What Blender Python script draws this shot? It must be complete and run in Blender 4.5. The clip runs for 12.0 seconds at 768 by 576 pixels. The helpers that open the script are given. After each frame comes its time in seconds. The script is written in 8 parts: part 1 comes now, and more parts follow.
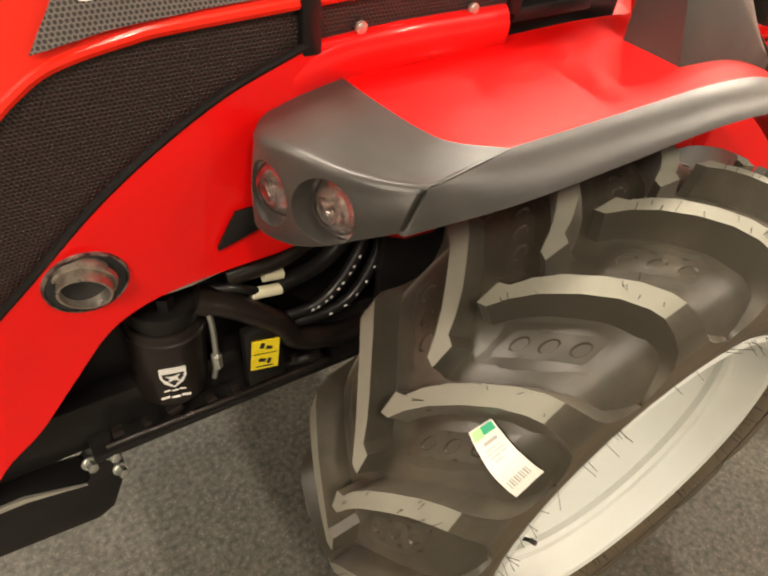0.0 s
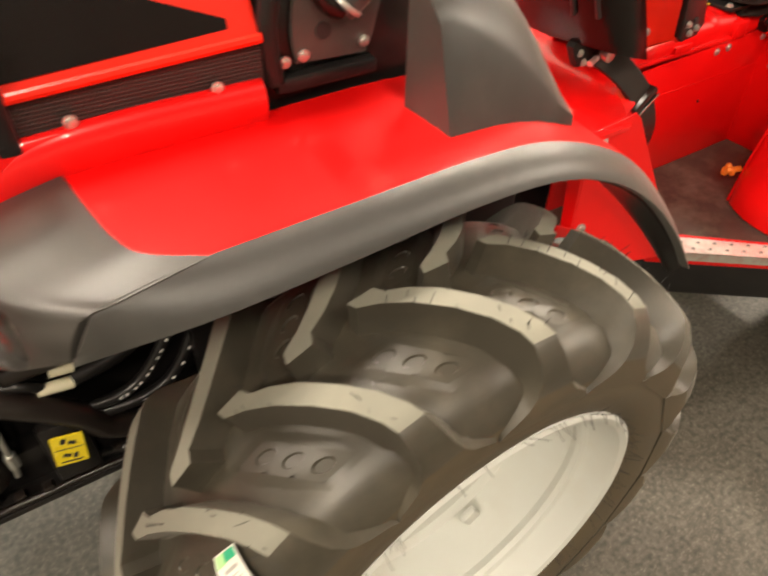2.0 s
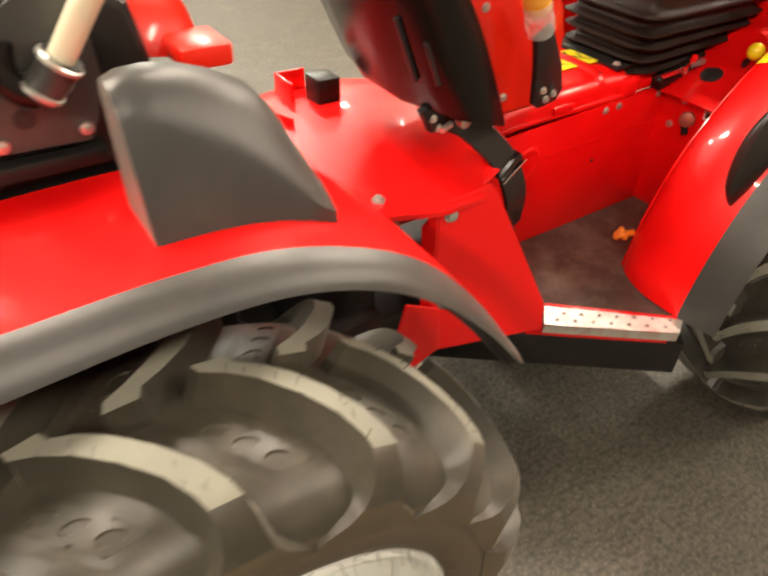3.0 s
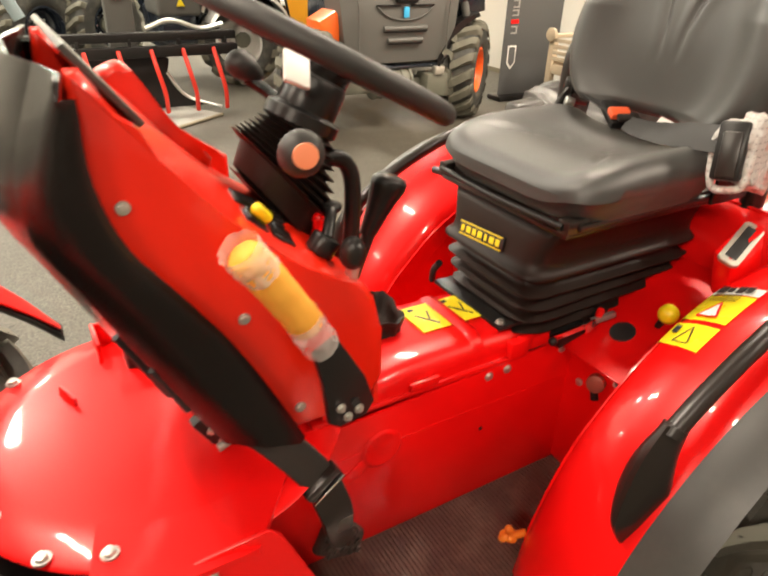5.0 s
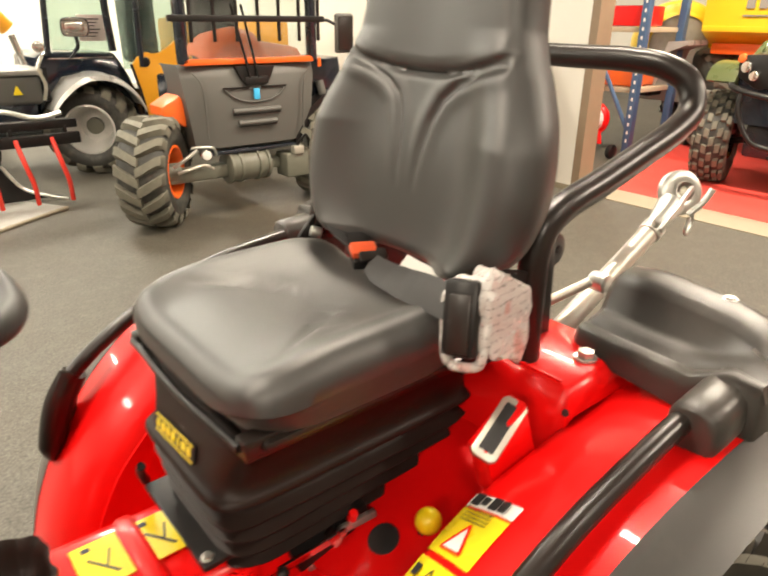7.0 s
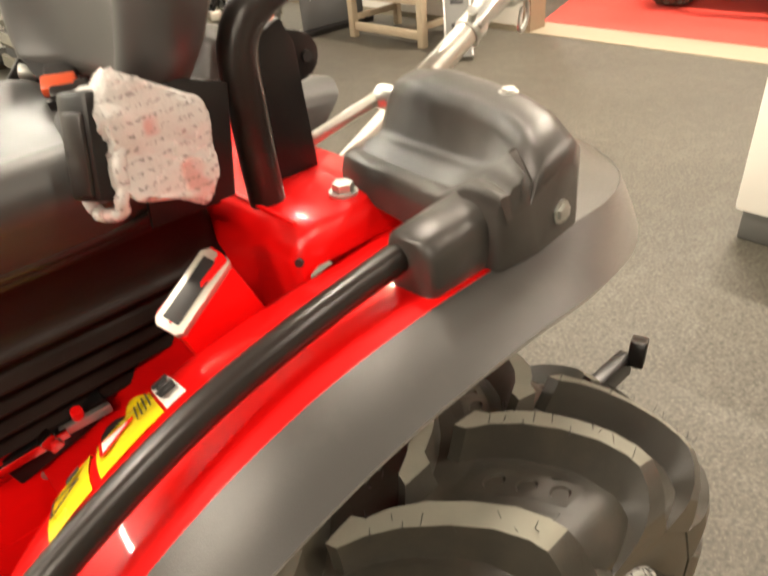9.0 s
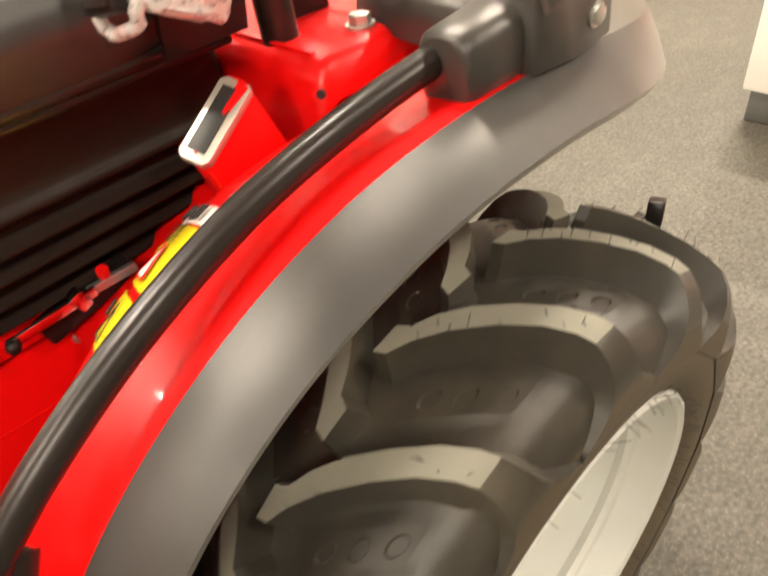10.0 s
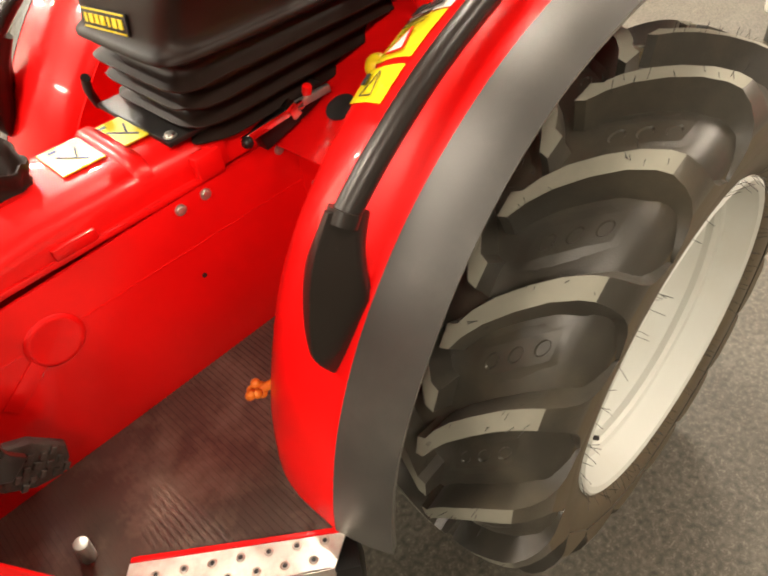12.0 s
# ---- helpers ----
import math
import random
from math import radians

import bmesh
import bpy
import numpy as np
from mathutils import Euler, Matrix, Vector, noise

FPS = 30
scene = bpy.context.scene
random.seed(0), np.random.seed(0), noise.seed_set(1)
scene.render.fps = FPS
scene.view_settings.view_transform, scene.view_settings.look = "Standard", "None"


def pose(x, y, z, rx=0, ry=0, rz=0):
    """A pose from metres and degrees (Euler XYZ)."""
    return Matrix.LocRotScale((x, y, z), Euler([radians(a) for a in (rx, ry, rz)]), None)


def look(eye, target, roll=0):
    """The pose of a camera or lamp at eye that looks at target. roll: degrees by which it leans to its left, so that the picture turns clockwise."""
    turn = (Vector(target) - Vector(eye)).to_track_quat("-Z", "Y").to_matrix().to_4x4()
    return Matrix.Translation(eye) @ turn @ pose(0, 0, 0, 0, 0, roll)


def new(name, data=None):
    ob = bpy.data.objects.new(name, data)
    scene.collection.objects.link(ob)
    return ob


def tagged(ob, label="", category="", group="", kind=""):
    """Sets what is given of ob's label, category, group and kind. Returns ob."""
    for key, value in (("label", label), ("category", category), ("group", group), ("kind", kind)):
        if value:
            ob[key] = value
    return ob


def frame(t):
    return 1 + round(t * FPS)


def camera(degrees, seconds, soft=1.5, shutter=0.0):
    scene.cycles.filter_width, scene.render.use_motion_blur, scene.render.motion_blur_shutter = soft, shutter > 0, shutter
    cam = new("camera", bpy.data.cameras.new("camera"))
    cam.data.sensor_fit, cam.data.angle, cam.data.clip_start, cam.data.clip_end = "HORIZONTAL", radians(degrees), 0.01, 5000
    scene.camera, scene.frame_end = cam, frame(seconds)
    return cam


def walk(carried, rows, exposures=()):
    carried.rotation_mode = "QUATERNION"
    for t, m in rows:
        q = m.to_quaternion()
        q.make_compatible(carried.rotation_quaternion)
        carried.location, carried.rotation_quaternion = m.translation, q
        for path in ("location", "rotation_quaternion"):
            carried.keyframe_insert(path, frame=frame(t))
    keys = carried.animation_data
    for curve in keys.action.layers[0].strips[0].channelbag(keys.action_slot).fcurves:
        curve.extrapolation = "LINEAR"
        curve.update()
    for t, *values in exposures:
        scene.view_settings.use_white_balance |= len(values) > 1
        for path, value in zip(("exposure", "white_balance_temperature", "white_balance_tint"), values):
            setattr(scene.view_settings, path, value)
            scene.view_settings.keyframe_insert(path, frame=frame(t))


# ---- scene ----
cam = camera(62.2, 12.0, 2.0, 0.5)
PATH = [
    (0, (0.021, 0.000, 1.244), (0.870, 1.206, -0.107), 5.03),
    (0.5, (0.059, -0.049, 1.244), (0.882, 1.165, -0.115), 4.13),
    (1, (0.110, -0.084, 1.251), (0.920, 1.139, -0.108), 2.93),
    (1.5, (0.198, -0.069, 1.269), (1.014, 1.161, -0.081), 2.03),
    (2, (0.301, -0.052, 1.286), (1.142, 1.181, -0.044), 1.73),
    (2.5, (0.435, -0.060, 1.293), (1.307, 1.182, -0.009), 2.02),
    (3, (0.600, -0.083, 1.300), (1.492, 1.184, 0.035), 2.32),
    (3.5, (0.747, -0.063, 1.319), (1.643, 1.247, 0.103), 2.72),
    (3.7, (0.810, -0.036, 1.332), (1.719, 1.311, 0.166), 2.32),
    (5.3, (1.174, 0.056, 1.427), (2.094, 1.567, 0.494), 2.01),
    (5.5, (1.221, 0.061, 1.431), (2.147, 1.578, 0.514), 1.91),
    (6, (1.352, 0.102, 1.441), (2.354, 1.600, 0.572), 1.50),
    (6.5, (1.471, 0.149, 1.456), (2.587, 1.594, 0.640), 1.10),
    (7, (1.582, 0.150, 1.472), (2.761, 1.563, 0.690), 0.60),
    (7.5, (1.730, 0.111, 1.476), (2.930, 1.499, 0.680), -0.10),
    (7.7, (1.780, 0.095, 1.467), (2.979, 1.474, 0.654), -0.40),
    (9.3, (1.943, 0.046, 1.295), (2.966, 1.291, 0.111), -6.98),
    (9.5, (1.932, 0.046, 1.277), (2.935, 1.271, 0.054), -7.68),
    (10, (1.870, 0.042, 1.241), (2.836, 1.225, -0.050), -8.88),
    (10.5, (1.750, 0.027, 1.224), (2.692, 1.172, -0.119), -9.47),
    (11, (1.637, 0.007, 1.218), (2.571, 1.131, -0.146), -9.57),
    (11.5, (1.546, -0.001, 1.212), (2.483, 1.115, -0.157), -9.37),
    (12, (1.490, 0.008, 1.221), (2.432, 1.125, -0.145), -8.87),
]
walk(cam, [(t, look(eye, target, roll)) for t, eye, target, roll in PATH], [(0.0, 0.32), (2.0, 0.30), (3.5, 0.18), (5.5, 0.06), (7.5, 0.02), (9.5, 0.26), (10.5, 0.40), (12.0, 0.30)])

# ---- light ----
def make_world():
    w = bpy.data.worlds.new("hall_air")
    scene.world = w
    w.use_nodes = True
    bg = w.node_tree.nodes["Background"]
    bg.inputs[0].default_value = (1.0, 0.93, 0.82, 1)
    bg.inputs[1].default_value = 0.015


make_world()
scene.view_settings.exposure = 0.0

YC = 0.86  # the tractor's middle line
AXLE_F, AXLE_R, HUB_Z = 0.645, 2.215, 0.437


# ---- materials ----
def material(name, colour, rough=0.5, metal=0.0, spread=0.12, scale=6.0, grain=0.0, grain_scale=300.0, coat=0.0, dirt=None, dirt_scale=9.0, dirt_amount=0.35, spec=0.5, rough_spread=0.1):
    """A surface with slow variation of colour and gloss, fine relief and an optional second colour in patches."""
    m = bpy.data.materials.new(name)
    m.use_nodes = True
    t = m.node_tree
    n, link = t.nodes, t.links.new
    b = n["Principled BSDF"]
    co = n.new("ShaderNodeTexCoord")
    slow = n.new("ShaderNodeTexNoise")
    slow.inputs["Scale"].default_value, slow.inputs["Detail"].default_value = scale, 5
    link(co.outputs["Object"], slow.inputs["Vector"])
    mix = n.new("ShaderNodeMix")
    mix.data_type = "RGBA"
    c = Vector(colour)
    mix.inputs[6].default_value = (*(c * (1 - spread)), 1)
    mix.inputs[7].default_value = (*(c * (1 + spread)), 1)
    link(slow.outputs["Fac"], mix.inputs[0])
    out = mix.outputs[2]
    if dirt:
        spots = n.new("ShaderNodeTexNoise")
        spots.inputs["Scale"].default_value, spots.inputs["Detail"].default_value, spots.inputs["Roughness"].default_value = dirt_scale, 8, 0.65
        link(co.outputs["Object"], spots.inputs["Vector"])
        ramp = n.new("ShaderNodeMapRange")
        ramp.inputs[1].default_value, ramp.inputs[2].default_value, ramp.inputs[4].default_value = 0.48, 0.72, dirt_amount
        link(spots.outputs["Fac"], ramp.inputs[0])
        over = n.new("ShaderNodeMix")
        over.data_type = "RGBA"
        over.inputs[7].default_value = (*dirt, 1)
        link(ramp.outputs[0], over.inputs[0])
        link(out, over.inputs[6])
        out = over.outputs[2]
    link(out, b.inputs["Base Color"])
    r = n.new("ShaderNodeMapRange")
    r.inputs[3].default_value, r.inputs[4].default_value = max(0.02, rough - rough_spread), min(1, rough + rough_spread)
    link(slow.outputs["Fac"], r.inputs[0])
    link(r.outputs[0], b.inputs["Roughness"])
    b.inputs["Metallic"].default_value = metal
    b.inputs["Coat Weight"].default_value = coat
    b.inputs["Coat Roughness"].default_value = 0.08
    b.inputs["Specular IOR Level"].default_value = spec
    if grain:
        fine = n.new("ShaderNodeTexNoise")
        fine.inputs["Scale"].default_value, fine.inputs["Detail"].default_value = grain_scale, 3
        link(co.outputs["Object"], fine.inputs["Vector"])
        bump = n.new("ShaderNodeBump")
        bump.inputs["Strength"].default_value, bump.inputs["Distance"].default_value = grain, 0.002
        link(fine.outputs["Fac"], bump.inputs["Height"])
        link(bump.outputs[0], b.inputs["Normal"])
    return m


RED = material("red_enamel", (0.80, 0.004, 0.004), 0.34, spread=0.05, coat=0.45, spec=0.3, grain=0.02, grain_scale=120, rough_spread=0.05)
RED.node_tree.nodes["Principled BSDF"].inputs["Coat Roughness"].default_value = 0.05
RED_PLASTIC = material("orange_red_plastic", (0.76, 0.017, 0.004), 0.33, coat=0.35, spread=0.05, spec=0.38, grain=0.05, grain_scale=400)
GREY = material("grey_moulded_plastic", (0.038, 0.0368, 0.0345), 0.36, spread=0.12, grain=0.14, grain_scale=900, dirt=(0.105, 0.098, 0.085), dirt_scale=7, dirt_amount=0.35, spec=0.6)
GREY_DEEP = material("deep_grey_moulded_plastic", (0.036, 0.033, 0.030), 0.36, spread=0.12, grain=0.12, grain_scale=900, dirt=(0.09, 0.08, 0.07), dirt_scale=8, dirt_amount=0.35)
DARK = material("dark_grey_plastic", (0.0085, 0.0065, 0.006), 0.22, spread=0.1, spec=0.30, grain=0.1, grain_scale=800)
BLACK = material("black_painted_steel", (0.010, 0.009, 0.009), 0.33, spec=0.35, spread=0.2, grain=0.06, grain_scale=250, dirt=(0.03, 0.025, 0.02), dirt_scale=14, dirt_amount=0.3)
BLACK_GLOSS = material("black_satin_enamel", (0.0155, 0.0115, 0.0098), 0.31, spread=0.12, spec=0.5)
RUBBER = material("tyre_rubber", (0.042, 0.037, 0.027), 0.36, spread=0.2, scale=9, grain=0.12, grain_scale=500, dirt=(0.135, 0.115, 0.080), dirt_scale=6, dirt_amount=0.5)
RUBBER_CLEAN = material("cleaner_tyre_rubber", (0.033, 0.030, 0.024), 0.36, spread=0.2, scale=9, grain=0.12, grain_scale=500, dirt=(0.115, 0.098, 0.066), dirt_scale=5, dirt_amount=0.5)
LUG = material("dusty_lug_face", (0.192, 0.188, 0.152), 0.7, spread=0.15, scale=14, grain=0.1, grain_scale=400, dirt=(0.25, 0.24, 0.19), dirt_scale=16, dirt_amount=0.5)
BELLOWS = material("black_bellows_rubber", (0.0190, 0.0118, 0.0098), 0.42, spec=0.20, spread=0.15, grain=0.05, grain_scale=600, dirt=(0.018, 0.012, 0.010), dirt_scale=10, dirt_amount=0.3)
RIM_GRIP = material("dark_grey_grip_foam", (0.026, 0.025, 0.024), 0.46, spread=0.08, spec=0.45, grain=0.1, grain_scale=900)
VINYL = material("black_vinyl", (0.031, 0.0305, 0.0295), 0.44, spread=0.06, spec=0.85, grain=0.10, grain_scale=1500, rough_spread=0.05)
def dusty(m, weight, tint=(0.75, 0.70, 0.60), rough=0.4):
    """A pale sheen lobe that brightens the surface at low angles."""
    b = m.node_tree.nodes["Principled BSDF"]
    b.inputs["Sheen Weight"].default_value = weight
    b.inputs["Sheen Roughness"].default_value = rough
    b.inputs["Sheen Tint"].default_value = (*tint, 1)


# The vinyl carries no dust: its sheen is added to brighten the seat.
dusty(VINYL, 0.12)
dusty(GREY, 0.22)
dusty(GREY_DEEP, 0.12)
dusty(RUBBER, 0.20)
dusty(RUBBER_CLEAN, 0.12)
CREAM = material("cream_rim_paint", (0.575, 0.590, 0.555), 0.52, spread=0.04, dirt=(0.5, 0.46, 0.38), dirt_scale=5, dirt_amount=0.3)
ZINC = material("zinc_plated_steel", (0.66, 0.67, 0.63), 0.38, metal=0.9, spread=0.12, scale=30, grain=0.05)
CHROME = material("bright_steel", (0.85, 0.83, 0.8), 0.16, metal=1.0, spread=0.06, scale=40)
YELLOW = material("yellow_plastic", (0.80, 0.62, 0.01), 0.35, spread=0.05)
YELLOW_LABEL = material("yellow_label", (0.83, 0.66, 0.02), 0.3, spread=0.04, coat=0.3)
WHITE = material("white_print", (0.78, 0.76, 0.72), 0.5, spread=0.04)
INK = material("black_print", (0.02, 0.02, 0.02), 0.45, spread=0.05)
ORANGE = material("orange_plastic", (0.85, 0.22, 0.02), 0.4, spread=0.08)
FOAM = material("orange_foam_grip", (0.86, 0.42, 0.05), 0.7, spread=0.12, scale=20, grain=0.2, grain_scale=300)
WEB = material("black_webbing", (0.035, 0.034, 0.034), 0.7, spread=0.15, grain=0.25, grain_scale=900)


def hexmesh(name, solid, hole, pitch):
    """Perforated sheet: rows of small round holes, staggered, on the x-z plane, put in as colour."""
    m = bpy.data.materials.new(name)
    m.use_nodes = True
    t = m.node_tree
    n, link = t.nodes, t.links.new
    b = n["Principled BSDF"]
    co, sep = n.new("ShaderNodeTexCoord"), n.new("ShaderNodeSeparateXYZ")
    link(co.outputs["Object"], sep.inputs[0])

    def mth(op, a, b2=None):
        k = n.new("ShaderNodeMath")
        k.operation = op
        for i, v in enumerate((a, b2)):
            if v is None:
                continue
            if isinstance(v, (int, float)):
                k.inputs[i].default_value = v
            else:
                link(v, k.inputs[i])
        return k.outputs[0]

    def cell(dx, dz):
        u = mth("SUBTRACT", mth("FRACT", mth("ADD", mth("DIVIDE", sep.outputs[0], pitch), dx)), 0.5)
        v = mth("MULTIPLY", mth("SUBTRACT", mth("FRACT", mth("ADD", mth("DIVIDE", sep.outputs[2], pitch * 1.732), dz)), 0.5), 1.732)
        return mth("SQRT", mth("ADD", mth("MULTIPLY", u, u), mth("MULTIPLY", v, v)))

    near = mth("MINIMUM", cell(0.0, 0.0), cell(0.5, 0.5))
    r = n.new("ShaderNodeMapRange")
    r.inputs[1].default_value, r.inputs[2].default_value = 0.30, 0.40
    link(near, r.inputs[0])
    mix = n.new("ShaderNodeMix")
    mix.data_type = "RGBA"
    mix.inputs[6].default_value, mix.inputs[7].default_value = (*hole, 1), (*solid, 1)
    link(r.outputs[0], mix.inputs[0])
    link(mix.outputs[2], b.inputs["Base Color"])
    bump = n.new("ShaderNodeBump")
    bump.inputs["Strength"].default_value, bump.inputs["Distance"].default_value = 0.6, 0.002
    link(r.outputs[0], bump.inputs["Height"])
    link(bump.outputs[0], b.inputs["Normal"])
    b.inputs["Roughness"].default_value = 0.5
    return m


# The sheet is whole; the shade in its holes is a colour.
MESH = hexmesh("black_perforated_sheet", (0.034, 0.019, 0.016), (0.006, 0.003, 0.003), 0.0046)
MESH_GREY = hexmesh("grey_honeycomb_decal", (0.15, 0.130, 0.118), (0.028, 0.022, 0.020), 0.0046)


# ---- mesh helpers ----
def catmull(pts, n):
    """n points on a smooth curve through pts."""
    p = [Vector(q) for q in pts]
    p = [2 * p[0] - p[1], *p, 2 * p[-1] - p[-2]]
    out = []
    for i in range(n):
        u = i / (n - 1) * (len(p) - 3)
        k = min(int(u), len(p) - 4)
        f = u - k
        a, b, c, d = p[k : k + 4]
        out.append(0.5 * (2 * b + (c - a) * f + (2 * a - 5 * b + 4 * c - d) * f * f + (3 * b - a - 3 * c + d) * f**3))
    return out


def finish(name, bm, mat, smooth=40):
    me = bpy.data.meshes.new(name)
    bmesh.ops.recalc_face_normals(bm, faces=bm.faces)
    bm.to_mesh(me)
    bm.free()
    for m in mat if isinstance(mat, (list, tuple)) else [mat]:
        me.materials.append(m)
    if smooth:
        me.polygons.foreach_set("use_smooth", [True] * len(me.polygons))
        me.set_sharp_from_angle(angle=radians(smooth))
    return me


def part(name, bm, mat, parent, label="", smooth=40, thick=0.0, bevel=0.0, offset=-1.0):
    """One mesh object under a thing or part; bm stands in world coordinates."""
    ob = new(name, finish(name, bm, mat, smooth))
    if thick:
        s = ob.modifiers.new("thickness", "SOLIDIFY")
        s.thickness, s.offset = thick, offset
        split = ob.modifiers.new("crisp_rim", "EDGE_SPLIT")
        split.split_angle = radians(max(76, smooth))
    if bevel:
        v = ob.modifiers.new("edges", "BEVEL")
        v.width, v.segments, v.limit_method, v.angle_limit = bevel, 2, "ANGLE", radians(35)
        v.harden_normals = True
    if parent:
        ob.parent = parent
        ob.matrix_parent_inverse = parent.matrix_world.inverted() if parent.type == "EMPTY" else Matrix()
    if label:
        ob["label"] = label
    return ob


def holder(name, at, label, category, group="", kind=""):
    ob = new(name)
    ob.location = at
    ob.matrix_world = Matrix.Translation(at)
    return tagged(ob, label, category, group, kind)


def box(x0, x1, y0, y1, z0, z1, bev=0.0, seg=2, bm=None):
    bm = bm or bmesh.new()
    made = bmesh.ops.create_cube(bm, size=1.0, matrix=Matrix.LocRotScale(((x0 + x1) / 2, (y0 + y1) / 2, (z0 + z1) / 2), None, (abs(x1 - x0), abs(y1 - y0), abs(z1 - z0))))
    if bev:
        es = {e for v in made["verts"] for e in v.link_edges}
        bmesh.ops.bevel(bm, geom=list(es), offset=bev, segments=seg, profile=0.5, affect="EDGES")
    return bm


def obox(m, sx, sy, sz, bev=0.0, seg=2, bm=None):
    """A box of that size centred on the pose m."""
    bm = bm or bmesh.new()
    made = bmesh.ops.create_cube(bm, size=1.0, matrix=m @ Matrix.Diagonal((sx, sy, sz, 1)))
    if bev:
        es = {e for v in made["verts"] for e in v.link_edges}
        bmesh.ops.bevel(bm, geom=list(es), offset=bev, segments=seg, profile=0.5, affect="EDGES")
    return bm


def loft(rows, close_ring=False, caps=False, bm=None, mats=None):
    """Quads between rows of points. mats(i, j): the material's number."""
    bm = bm or bmesh.new()
    vs = [[bm.verts.new(p) for p in row] for row in rows]
    for i in range(len(vs) - 1):
        k = len(vs[i])
        for j in range(k if close_ring else k - 1):
            f = bm.faces.new((vs[i][j], vs[i][(j + 1) % k], vs[i + 1][(j + 1) % k], vs[i + 1][j]))
            if mats:
                f.material_index = mats(i, j)
    if caps:
        bm.faces.new(vs[0])
        bm.faces.new(vs[-1][::-1])
    return bm


def tube(pts, r, seg=12, n=0, bm=None, caps=True, radii=None):
    """A round bar along a curve."""
    path = catmull(pts, n) if n else [Vector(p) for p in pts]
    rows, side = [], None
    for i, p in enumerate(path):
        d = (path[min(i + 1, len(path) - 1)] - path[max(i - 1, 0)]).normalized()
        side = (side - side.dot(d) * d).normalized() if side else d.orthogonal().normalized()
        up = d.cross(side)
        rad = r if radii is None else radii[min(len(radii) - 1, int(i / max(1, len(path) - 1) * (len(radii) - 1) + 0.5))]
        rows.append([p + rad * (math.cos(a) * side + math.sin(a) * up) for a in (2 * math.pi * k / seg for k in range(seg))])
    return loft(rows, True, caps, bm)


def plate(outline, y, thick, bev=0.0, bm=None, frame_=None):
    """An outline in x and z, made a plate that reaches from y to y + thick, or any such plate laid by the pose frame_."""
    bm = bm or bmesh.new()
    place = frame_ or Matrix()
    a = [bm.verts.new(place @ Vector((x, y, z))) for x, z in outline]
    b = [bm.verts.new(place @ Vector((x, y + thick, z))) for x, z in outline]
    fs = [bm.faces.new(a), bm.faces.new(b[::-1])]
    k = len(a)
    for i in range(k):
        fs.append(bm.faces.new((a[i], b[i], b[(i + 1) % k], a[(i + 1) % k])))
    if bev:
        es = {e for f in fs[:2] for e in f.edges}
        bmesh.ops.bevel(bm, geom=list(es), offset=bev, segments=2, profile=0.5, affect="EDGES")
    return bm


def turned(profile, m, seg=48, bm=None, span=(0.0, 360.0), mats=None):
    """A profile of (radius, height) turned round the pose's z axis."""
    full = span[1] - span[0] >= 360
    k = seg if full else seg + 1
    rows = []
    for r, h in profile:
        rows.append([m @ Vector((r * math.cos(a), r * math.sin(a), h)) for a in (radians(span[0] + (span[1] - span[0]) * i / seg) for i in range(k))])
    return loft(rows, full, False, bm, mats)


def cyl(m, r, h, seg=24, bev=0.0, bm=None, r2=None):
    bm = bm or bmesh.new()
    made = bmesh.ops.create_cone(bm, cap_ends=True, segments=seg, radius1=r, radius2=r if r2 is None else r2, depth=h, matrix=m)
    if bev:
        es = {e for v in made["verts"] for e in v.link_edges if len([f for f in e.link_faces if len(f.verts) > 4]) == 1}
        bmesh.ops.bevel(bm, geom=list(es), offset=bev, segments=2, profile=0.5, affect="EDGES")
    return bm


def ball(m, r, bm=None, seg=20):
    bm = bm or bmesh.new()
    bmesh.ops.create_uvsphere(bm, u_segments=seg, v_segments=seg // 2 + 2, radius=r, matrix=m)
    return bm


def smoothpath(pts, n):
    return [tuple(p) for p in catmull([(x, 0, z) for x, z in pts], n)]


def outline(pts, n=40):
    return [(p[0], p[2]) for p in smoothpath(pts, n)]


def along(normal, at):
    """A pose at a place whose z axis points along normal."""
    return Matrix.Translation(at) @ Vector(normal).to_track_quat("Z", "Y").to_matrix().to_4x4()


def bolt(parent, at, normal, r=0.008, h=0.006, mat=None):
    bm = cyl(along(normal, at), r * 1.35, 0.003, 18)
    m = along(normal, Vector(at) + Vector(normal).normalized() * h / 2)
    cyl(m, r, h, 6, 0.001, bm)
    return part("bolt", bm, mat or ZINC, parent, "", 30)
WHITE_PLASTIC = material("pale_cream_plastic", (0.72, 0.68, 0.50), 0.45, spread=0.05)
MAT = material("brown_black_rubber_mat", (0.095, 0.064, 0.052), 0.22, spec=0.8, spread=0.3, scale=14, grain=0.1, grain_scale=300, dirt=(0.26, 0.20, 0.155), dirt_scale=8, dirt_amount=0.6)
STEP = material("worn_aluminium", (0.80, 0.76, 0.70), 0.38, metal=0.85, spread=0.12, scale=60, dirt=(0.62, 0.20, 0.16), dirt_scale=26, dirt_amount=0.5)
PEDAL = material("crusty_black_rubber", (0.050, 0.038, 0.032), 0.6, spread=0.4, scale=60, grain=1.0, grain_scale=160)
ZINC_SATIN = material("satin_zinc", (0.62, 0.60, 0.53), 0.42, metal=0.8, spread=0.08, scale=30)
KNOB = material("brownish_knob", (0.36, 0.10, 0.07), 0.4, metal=0.4, spread=0.25, scale=60)
